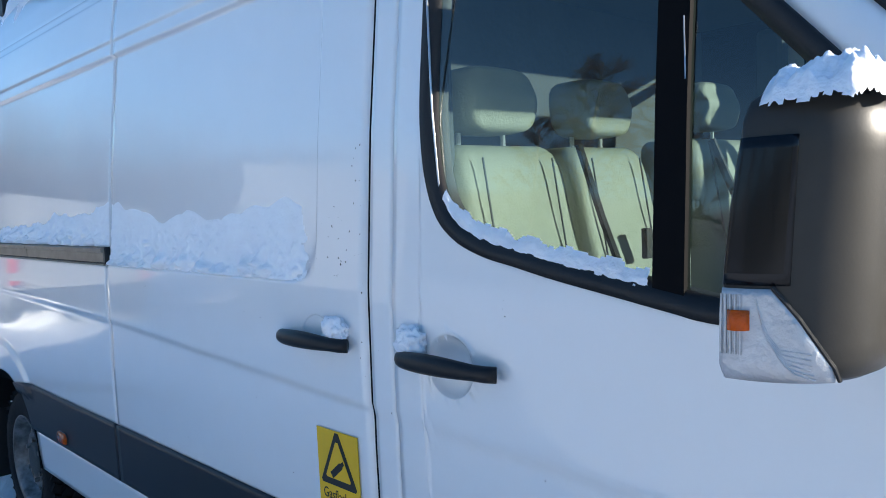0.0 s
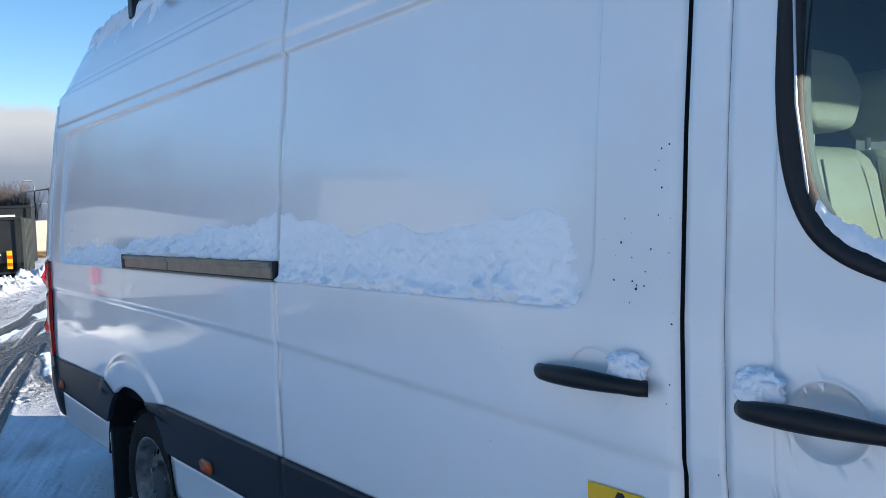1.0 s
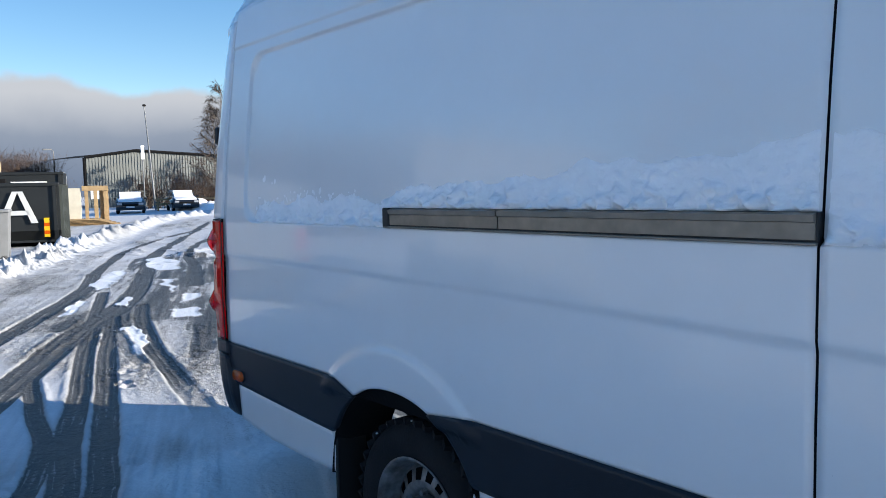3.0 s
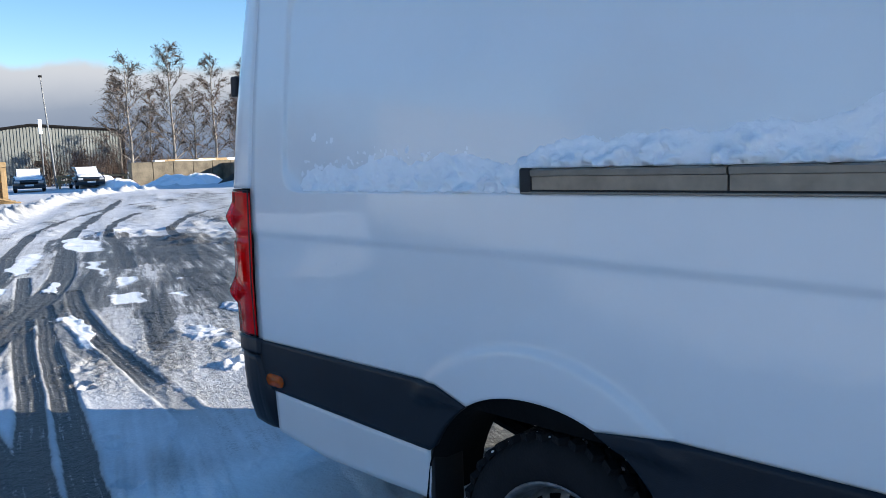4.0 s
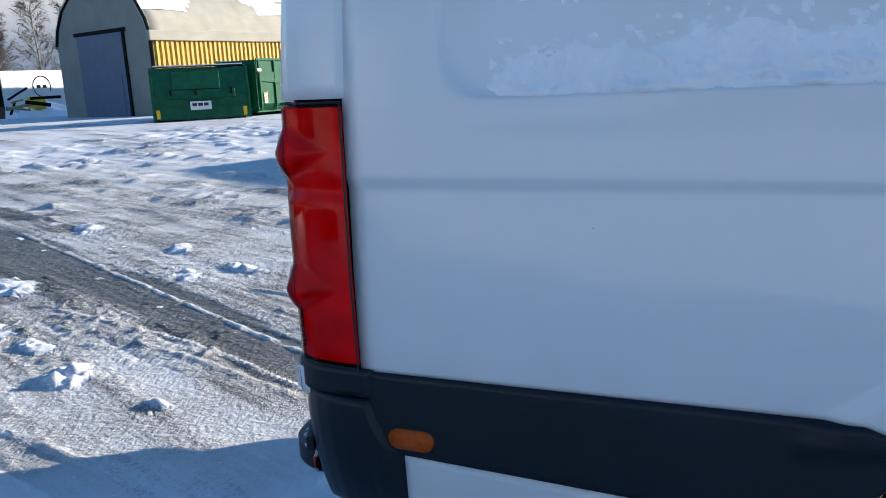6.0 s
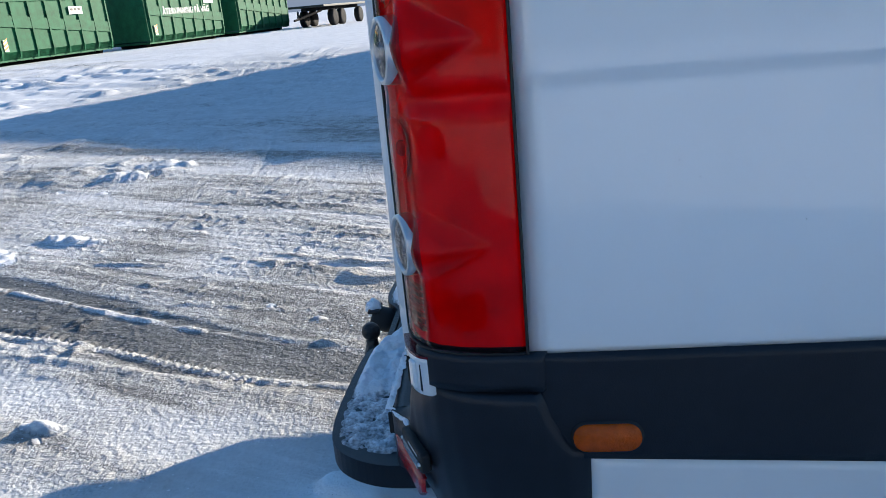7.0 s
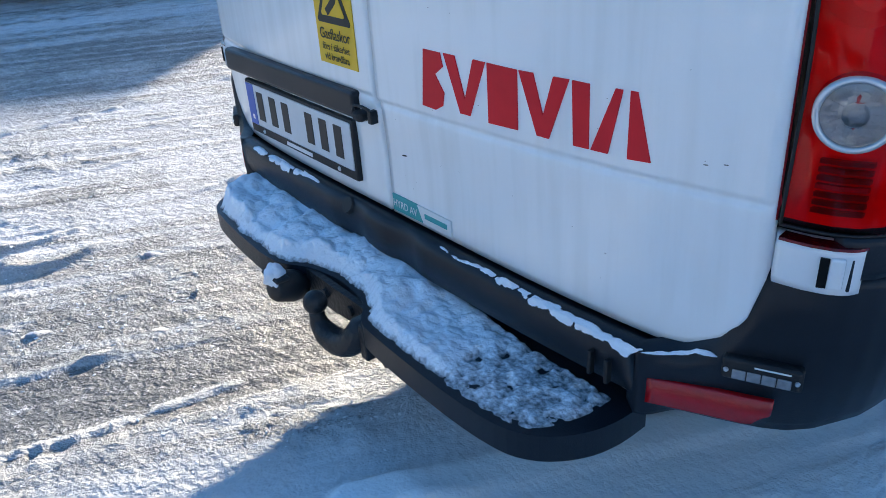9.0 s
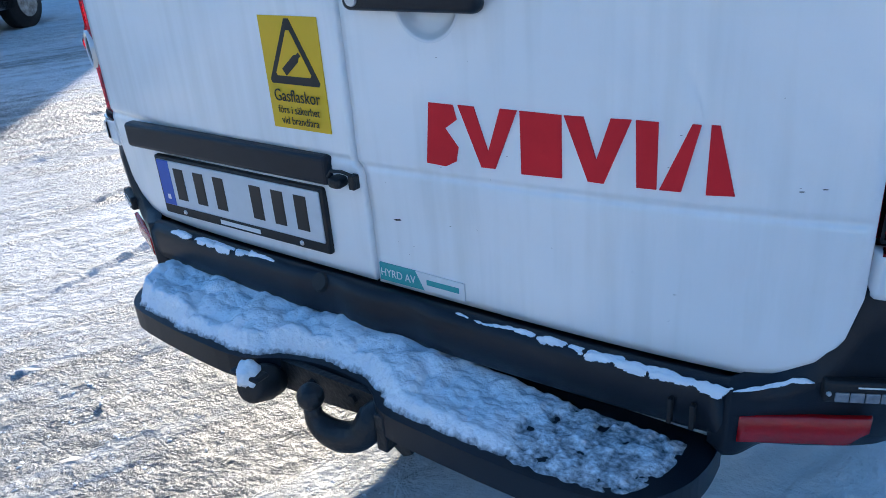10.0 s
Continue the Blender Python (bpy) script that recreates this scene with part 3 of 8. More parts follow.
for sx in (-1, 1):
    part("corner_pillar", sheet([corner_row(z, sx, 0.0, fine_plan(20)) for z in spread(1.296, 2.16, 30)], rim=(-sx * 0.02, -0.01, 0)), PAINT, van, "", True)
    part("inner_pillar", sheet([corner_row(z, sx, -0.030, fine_plan(12, PLAN + [(0.80, -0.03)])) for z in spread(0.5, 2.14, 14)]), SHADE, van)
    rear_lamp(sx)
    bumper_corner(sx)
    hinge(sx)
right_door = rear_door(-1, "rear_door", "white rear door with streaks of road dirt")
left_door = rear_door(1, "rear_door", "white rear door with a number plate")
# near-black backing that stands for the shade behind the rear door joints
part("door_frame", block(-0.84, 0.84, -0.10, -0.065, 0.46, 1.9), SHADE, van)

# middle of the bumper
prof = [(-0.07, 0.500), (-0.03, 0.498), (0.0, 0.503), (0.020, 0.512), (0.038, 0.508), (0.046, 0.49), (0.044, 0.45), (0.036, 0.42), (0.02, 0.405), (-0.06, 0.40)]
rows = []
for x in spread(-0.696, 0.696, 60):
    bow = -0.020 * (abs(x) / 0.7) ** 3
    dent = -0.010 * math.exp(-((abs(x) - 0.10) / 0.05) ** 4)
    rows.append([(x, y + (bow if y > -0.02 else 0) + (dent if y > 0.03 else 0), z) for y, z in prof])
bumper = part("rear_bumper", sheet(rows, rim=(0, 0, 0)), PLASTIC, van, "dark grey plastic rear bumper", True)
for x in (-0.62, -0.655):
    part("bumper_slot", block(x - 0.004, x + 0.004, 0.032, 0.044, 0.43, 0.475, 0.002), RUBBER, bumper)
bm = bmesh.new()
lathe(bm, [(0.0, 0.004), (0.018, 0.004), (0.022, -0.004)], Matrix.Translation((0.115, 0.036, 0.495)) @ Matrix.Rotation(radians(-60), 4, "X"), 20)
part("bumper_plug", bm, RUBBER, bumper)


def on_corner(x, sx=-1):
    """Place and outward way of the bumper corner's skin at a given distance from the middle."""
    for a, b in zip(CORNER, CORNER[1:]):
        if b[0] <= x <= a[0]:
            t = (a[0] - x) / max(1e-6, a[0] - b[0])
            return a[1] + (b[1] - a[1]) * t
    return 0.02


def oval(x0, x1, yc, zc, a, b):
    """A long disc with round ends, lying along the side."""
    bm = bmesh.new()
    out = [(yc + (a - b) + b * math.cos(q), zc + b * math.sin(q)) for q in spread(-math.pi / 2, math.pi / 2, 10)]
    out += [(yc - (a - b) + b * math.cos(q), zc + b * math.sin(q)) for q in spread(math.pi / 2, 1.5 * math.pi, 10)]
    prism(bm, out, "x", x0, x1)
    return bm


for sx in (-1, 1):
    # red reflector set in the bumper corner
    rows = []
    for x in spread(0.716, 0.880, 16):
        k = (x - 0.716) / 0.164
        y = on_corner(x) + 0.000
        zt, zb = 0.462 + 0.012 * k, 0.418 + 0.010 * k + 0.022 * step01(0.84, 1.0, k)
        rows.append([(sx * x, y - 0.002, zb - 0.002), (sx * (x + 0.001), y + 0.0015, zb), (sx * (x + 0.002), y + 0.0015, zt), (sx * x, y - 0.002, zt + 0.002)])
    part("reflector", sheet(rows, rim=(0, -0.006, 0)), RED_REFLECT, van, "flat red reflector in the bumper", True)
    # slim warning lamp with four clear cells
    mid = Matrix.Translation((sx * 0.864, on_corner(0.864) + 0.001, 0.523)) @ Matrix.Rotation(-sx * radians(25), 4, "Z")
    wl = part("warning_lamp", smoothed(block(-0.054, 0.054, -0.010, 0.010, -0.017, 0.019, m=mid), 0.006, 3), RUBBER, van, "slim black warning lamp on the bumper")
    for q in range(4):
        part("lamp_cell", smoothed(block(-0.040 + q * 0.020, -0.021 + q * 0.020, 0.009, 0.0125, -0.013, 0.003, m=mid), 0.002), CELL, wl, "clear light cell")
    part("maker_mark", block(-0.038, 0.010, 0.0098, 0.0106, 0.010, 0.0125, m=mid), WHITE_FILM, wl)
    for e in (-0.047, 0.047):
        bm = bmesh.new()
        lathe(bm, [(0.004, 0.0), (0.003, 0.004), (0, 0.004)], mid @ Matrix.Translation((e, 0.009, 0)) @ Matrix.Rotation(radians(-90), 4, "X"), 10)
        part("screw", bm, CHROME, wl)
    # amber side markers
    for yc, zc in ((-0.352, 0.606), (-2.30, 0.585)):
        w = half_width(yc, zc) + 0.008
        mk = part("side_marker", smoothed(oval(sx * (w - 0.01), sx * (w + 0.010), yc, zc, 0.050, 0.0215), 0.006, 3), AMBER, van, "oval amber side marker lamp", True)
        part("marker_rim", oval(sx * (w - 0.01), sx * (w + 0.004), yc, zc, 0.054, 0.0255), RUBBER, mk, "", True)

# high side lamp at the rear corner
part("high_lamp", smoothed(block(-0.912, -0.885, -0.10, -0.058, 1.635, 1.712), 0.008), RUBBER, van, "small black lamp high on the rear corner")

# ---- sliding door rail ----
rail_y0, rail_y1 = -2.868, -1.487
wr = lambda z: half_width(-2.0, z, True)
rail = part("door_rail", smoothed(block(-(wr(1.30) + 0.002), -(wr(1.30) - 0.04), rail_y0, rail_y1, 1.286, 1.348), 0.004), RUBBER, van, "sliding door rail with worn aluminium covers")
for a, b in ((rail_y0 + 0.004, -2.022), (-2.017, rail_y1 - 0.036)):
    bm = bmesh.new()
    prism(bm, [(-(wr(1.3) + 0.013), 1.330), (-(wr(1.3) + 0.015), 1.343), (-(wr(1.3) + 0.002), 1.347), (-(wr(1.3)), 1.296), (-(wr(1.3) + 0.007), 1.296), (-(wr(1.3) + 0.007), 1.328)], "y", a, b)
    part("rail_cover", bm, ALU, rail, "dull bronze aluminium cover")
part("rail_lip", smoothed(block(-(wr(1.3) + 0.010), -(wr(1.3)), rail_y0, rail_y1, 1.2855, 1.2915), 0.002), ALU, rail)
part("rail_end", smoothed(block(-(wr(1.3) + 0.010), -(wr(1.3) - 0.01), rail_y1 - 0.034, rail_y1 + 0.003, 1.284, 1.350), 0.006), RUBBER, rail, "black rail end cap")


# ---- door handles of the near side ----
def punch(ob, u_axis, uc, zc, radius):
    """Opens a round hole in a skin, about (uc, zc)."""
    bm = bmesh.new()
    bm.from_mesh(ob.data)
    for v in bm.verts:
        du, dz = v.co[u_axis] - uc, v.co.z - zc
        d = math.hypot(du, dz)
        if abs(d - radius) < 0.0115 and d > 1e-5:
            v.co[u_axis], v.co.z = uc + du / d * radius, zc + dz / d * radius
    gone = [f for f in bm.faces if math.hypot(f.calc_center_median()[u_axis] - uc, f.calc_center_median().z - zc) < radius * 0.97]
    bmesh.ops.delete(bm, geom=gone, context="FACES")
    bm.to_mesh(ob.data)
    bm.free()


CUP = [(0.0645, 0.0008), (0.0610, 0.0012), (0.0580, -0.001), (0.054, -0.008), (0.045, -0.015), (0.03, -0.019), (0.0, -0.021)]


def side_handle(yc, zc, parent):
    punch(parent, 1, yc, zc - 0.006, 0.060)
    w = half_width(yc, zc)
    bm = bmesh.new()
    lathe(bm, CUP, Matrix.Translation((-w, yc + 0.0, zc - 0.006)) @ Matrix.Rotation(radians(-90), 4, "Y"), 32)
    part("handle_cup", bm, PAINT, parent, "round finger recess", True)
    bm = bmesh.new()
    pts = [(-(w + 0.012 + 0.026 * math.sin(math.pi * t) ** 0.5), yc + 0.125 - 0.25 * t, zc - 0.002 + 0.004 * math.sin(math.pi * t)) for t in spread(0, 1, 18)]
    tube(bm, pts, [0.013 + 0.004 * math.sin(math.pi * min(1, t * 1.2)) for t in spread(0, 1, 18)], 12)
    for v in bm.verts:
        v.co.z = zc + (v.co.z - zc) * 1.15
    part("door_handle", bm, HANDLE, parent, "black plastic door handle", True)


side_handle(-4.100, 1.164, sd)

# ---- front door, window and cab ----
SILL = lambda y: curve_at(y, (-5.50, -5.03, -4.98, -4.76, -4.60, -4.517, -4.47, -4.445), (1.245, 1.279, 1.287, 1.326, 1.360, 1.400, 1.468, 1.60))
SLOPE = lambda y: 1.63 + (y + 5.175) / 0.93          # the windscreen pillar's lower line
WTOP = lambda y: min(1.965, SLOPE(y))
front_door = None
for sx in (-1, 1):
    fd = part("front_door", side_skin(spread(-5.46, -4.60, 48) + spread(-4.588, -4.4445, 12) + [-4.4415] + spread(-4.435, -4.3632, 5), lambda y: 0.37, lambda y: SILL(y) + 0.006 if y < -4.442 else 1.97, 90, sx=sx), PAINT, van, "glossy white cab door" if sx < 0 else "", True)
    if sx < 0:
        front_door = fd
    part("side_trim", side_skin(spread(-5.44, -4.368, 40), lambda y: 0.545, lambda y: 0.740, 8, 0.009, sx), PLASTIC, fd, "", True)
    part("cab_side", side_skin(spread(-4.72, -4.362, 20), lambda y: WTOP(y) + 0.02, lambda y: max(ZTOP(y), WTOP(y) + 0.05), 10, sx=sx), PAINT, van, "", True)
    # windscreen pillar
    rows = []
    for z in spread(1.22, 2.02, 20):
        y = -5.175 + 0.93 * (z - 1.63)
        rows.append([(sx * (half_width(y, z, True) - 0.012 - 0.30 * max(0, (-5.15 - y)) ** 2), y + 0.012, z), (sx * (half_width(y, z, True) - 0.010), y - 0.02, z), (sx * (half_width(y, z, True) - 0.022), y - 0.055, z), (sx * (half_width(y, z, True) - 0.05), y - 0.085, z)])
    part("windscreen_pillar", sheet(rows, rim=(-sx * 0.03, 0, 0)), PAINT, van, "", True)
    bm = bmesh.new()
    tube(bm, [(sx * (half_width(-5.2, z, True) - 0.052), -5.175 + 0.93 * (z - 1.63) - 0.088, z) for z in spread(1.22, 2.02, 8)], 0.010, 6)
    part("windscreen_seal", bm, RUBBER, van)

    # window frame band: an outer and an inner line round the opening
    outer, inner_l = [], []
    line = [(-4.438, z) for z in spread(1.95, 1.70, 6)] + [(-4.4385, 1.66), (-4.441, 1.615), (-4.446, 1.565), (-4.454, 1.517), (-4.467, 1.473), (-4.485, 1.436), (-4.508, 1.408), (-4.540, 1.385), (-4.575, 1.369), (-4.62, 1.355)] + [(y, SILL(y)) for y in (-4.68, -4.76, -4.87, -4.98, -5.03, -5.2, -5.36, -5.47)]
    top = [(-5.175 + 0.93 * (z - 1.63), z) for z in spread(1.27, 1.93, 12)] + [(y, 1.965) for y in spread(-4.84, -4.46, 6)]
    def rounded(pts, n=4):
        """Cubic pieces through the points."""
        out, P = [], [pts[0]] + pts + [pts[-1]]
        for a, b, c, d in zip(P, P[1:], P[2:], P[3:]):
            for k in range(n):
                t = k / n
                out.append(tuple(0.5 * (2 * b[i] + (c[i] - a[i]) * t + (2 * a[i] - 5 * b[i] + 4 * c[i] - d[i]) * t * t + (3 * b[i] - a[i] - 3 * c[i] + d[i]) * t ** 3) for i in (0, 1)))
        return out + [pts[-1]]
    loop = rounded(line) + top
    cx, cz = -4.85, 1.62
    def inset(p, d):
        v = Vector((cx - p[0], cz - p[1]))
        return (p[0] + v.x / v.length * d, p[1] + v.y / v.length * d)
    rows = []
    for i, p in enumerate(loop + loop[:1]):
        a, b = loop[(i - 1) % len(loop)], loop[(i + 1) % len(loop)]
        nv = Vector((b[1] - a[1], a[0] - b[0])).normalized()
        if nv.x * (cx - p[0]) + nv.y * (cz - p[1]) < 0:
            nv = -nv
        q, r = (p[0] + nv.x * 0.034, p[1] + nv.y * 0.034), (p[0] + nv.x * 0.018, p[1] + nv.y * 0.018)
        w0, w1 = half_width(p[0], p[1], True), half_width(q[0], q[1], True)
        rows.append([(sx * (w0 - 0.022), *p), (sx * (w0 + 0.004), *p), (sx * (w0 + 0.003), *r), (sx * (w1 - 0.012), *q), (sx * (w1 - 0.040), *q)])
    part("window_frame", sheet(rows), RUBBER, fd, "black rubber window frame", True)
    bm = bmesh.new()
    for y in (-4.962,):
        zs = spread(SILL(y) + 0.005, WTOP(y), 8)
        vs = [[bm.verts.new((sx * (half_width(y, z, True) - d), y + e, z)) for d, e in ((0.02, -0.026), (0.004, -0.026), (0.004, 0.024), (0.02, 0.024))] for z in zs]
        for a, b in zip(vs, vs[1:]):
            for i in range(3):
                bm.faces.new((a[i], a[i + 1], b[i + 1], b[i]))
    part("window_post", bm, GAP, fd)
    def glass_part(y0, y1):
        rows = []
        for y in spread(y0, y1, 16):
            a, b = SILL(min(y, -4.46)) + 0.012, WTOP(y) - 0.008
            rows.append([(sx * (half_width(y, z, True) - 0.014), y, z) for z in spread(a, max(b, a + 0.01), 8)])
        g = part("window_pane", sheet(rows), GLASS, fd, "tinted side window", True)
        g.visible_shadow = False
    glass_part(-4.940, -4.462)
    glass_part(-5.44, -4.988)
    part("door_lining", block(sx * 0.86, sx * 0.905, -5.40, -4.46, 0.5, 1.24), CABIN, fd)
    part("pillar_lining", block(sx * 0.80, sx * 0.86, -4.40, -4.30, 0.5, 2.0, 0.02), CABIN, van)
side_handle(-4.522, 1.160, front_door)
bm = bmesh.new()
tube(bm, [(-(half_width(-4.48, 1.6, True) - 0.006), -4.468, 1.86), (-(half_width(-4.48, 1.6, True) - 0.006), -4.468, 1.62), (-(half_width(-4.5, 1.45, True) - 0.006), -4.492, 1.46), (-(half_width(-4.5, 1.42, True) - 0.006), -4.53, 1.412)], 0.0022, 6)
part("pane_guide", bm, CHROME, front_door, "bright inner edge of the window", True)
bm = bmesh.new()
tube(bm, [(-(half_width(-4.98, 1.6, True) - 0.007), -4.984, z) for z in (1.29, 1.70)], 0.0012, 6)
part("pane_guide", bm, CHROME, front_door, "", True)

# windscreen, bonnet and nose (mostly hidden)
rows = []
for z in spread(1.24, 2.03, 10):
    y = -5.26 + 0.93 * (z - 1.63)
    w = half_width(y, z, True) - 0.055
    rows.append([(x * w, y - 0.16 * (1 - x * x), z) for x in spread(-1, 1, 16)])
ws = part("windscreen", sheet(rows), GLASS, van, "windscreen", True)
ws.visible_shadow = False
rows = []
for y in spread(-6.16, -5.45, 16):
    t = (y + 6.16) / 0.71
    top = 0.74 + 0.52 * math.sin(t * math.pi / 2) ** 0.7
    w = 0.80 + 0.11 * math.sin(t * math.pi / 2)
    rows.append([(-w, y, 0.36), (-w, y, top - 0.12), (-w + 0.06, y, top - 0.02), (-w * 0.5, y, top + 0.02), (0, y, top + 0.03), (w * 0.5, y, top + 0.02), (w - 0.06, y, top - 0.02), (w, y, top - 0.12), (w, y, 0.36)])
part("nose", sheet(rows, rim=(0, 0.0, 0)), PAINT, van, "", True)
part("front_bumper", block(-0.88, 0.88, -6.18, -6.02, 0.30, 0.78, 0.05), PLASTIC, van)

# cab inside
part("bulkhead", block(-0.84, 0.84, -4.08, -4.03, 0.5, 2.1), CABIN, van, "grey cab bulkhead")
part("cab_floor", block(-0.84, 0.84, -5.6, -4.05, 0.52, 0.58), CABIN, van)
part("head_lining", block(-0.80, 0.80, -4.74, -4.05, 2.03, 2.05), CABIN, van)
# board across the cab, added unseen so the headrests lie in shade
part("headrest_blind", smoothed(block(-0.74, 0.74, -5.0, -4.97, 1.835, 1.99), 0.01), CABIN, van, "unseen dark board added to keep sun off the headrests")
dash = bmesh.new()
box(dash, -0.82, 0.82, -5.75, -5.22, 0.75, 1.19, 0.06)
part("dashboard", dash, CABIN, van)
bm = bmesh.new()
lathe(bm, [(0.19 + 0.014 * math.cos(a), 0.014 * math.sin(a)) for a in spread(0, 2 * math.pi, 8)[:-1]], Matrix.Translation((0.44, -5.08, 1.13)) @ Matrix.Rotation(radians(62), 4, "X"), 28, True)
part("steering_wheel", bm, RUBBER, van, "black steering wheel", True)


def cushion(bm, x0, x1, z0, z1, y0, y1, tilt=0.0, wave=0.012, r=0.045, p=9.0):
    """A padded slab with a soft outline and raised side rolls, facing -y."""
    nx, nz = 18, 18
    rows = []
    def edge(u, n=5):
        return (1 - abs(u) ** n) ** (1 / 2.4)
    front, back = [], []
    for k in (math.sin(q * math.pi / 2) for q in spread(-0.985, 0.985, nz)):
        zr = z0 + (z1 - z0) * (k + 1) / 2
        fr, bk = [], []
        for u in spread(-1, 1, nx):
            e = edge(u) * edge(k)
            x = (x0 + x1) / 2 + (x1 - x0) / 2 * u * max(0.05, 1 - abs(k) ** p) ** (1 / p)
            roll = wave * (abs(u) > 0.62) * step01(0.62, 0.8, abs(u)) + 0.006 * math.cos(k * 5)
            lean_y = tilt * (zr - z0)
            fr.append((x, y0 - r * e - roll * e + lean_y, zr))
            bk.append((x, y1 + r * 0.5 * e + lean_y, zr))
        front.append(fr), back.append(bk)
    b2 = sheet(front, rim=(0, (y1 - y0), 0))
    me = bpy.data.meshes.new("tmp")
    b2.to_mesh(me)
    b2.free()
    bm.from_mesh(me)
    b3 = sheet(back)
    b3.to_mesh(me)
    b3.free()
    bm.from_mesh(me)
    bpy.data.meshes.remove(me)
    return bm


def cab_seat(x0, x1, head_x0, head_x1, zt):
    s = part("cab_seat", cushion(bmesh.new(), x0, x1, 0.92, zt, -4.475, -4.345, 0.16), SEAT, van, "beige cab seat with stitched side rolls", True)
    part("headrest", cushion(bmesh.new(), head_x0, head_x1, zt + 0.025, zt + 0.170, -4.385, -4.315, 0.08, 0.004, 0.035, 3.4), SEAT, s, "padded headrest", True)
    for x in (head_x0 + 0.05, head_x1 - 0.05):
        bm = bmesh.new()
        tube(bm, [(x, -4.335, zt - 0.05), (x, -4.335, zt + 0.06)], 0.006, 8)
        part("headrest_post", bm, CHROME, s)
    bm = block(x0 + 0.01, x1 - 0.01, -5.0, -4.43, 0.76, 0.95, 0.05)
    part("seat_cushion", bm, SEAT, s, "", True)
    # seams where the padded sides meet the middle
    for x in (x0 + (x1 - x0) * 0.2, x1 - (x1 - x0) * 0.2):
        bm = bmesh.new()
        tube(bm, [(x, -4.527 + 0.16 * (z - 0.92), z) for z in spread(0.98, zt - 0.03, 8)], 0.0025, 5)
        part("seat_seam", bm, CABIN, s)
    return s


cab_seat(-0.835, -0.452, -0.785, -0.540, 1.572)
mid_seat = cab_seat(-0.445, -0.095, -0.378, -0.155, 1.572)
cab_seat(0.13, 0.60, 0.20, 0.46, 1.605)
part("pull_strap", smoothed(block(-0.268, -0.240, -4.506, -4.49, 1.29, 1.365), 0.003), BELT, mid_seat, "small black pull strap")
bm = bmesh.new()
tube(bm, [(-0.442, -4.44, 1.57), (-0.430, -4.49, 1.40), (-0.385, -4.53, 1.22), (-0.36, -4.56, 1.02)], 0.010, 6)
part("seat_belt", bm, BELT, mid_seat, "black seat belt")
bm = bmesh.new()
tube(bm, [(0.14, -4.47, 1.59), (0.24, -4.52, 1.36), (0.40, -4.56, 1.16)], 0.012, 6)
part("seat_belt", bm, BELT, van, "black seat belt")


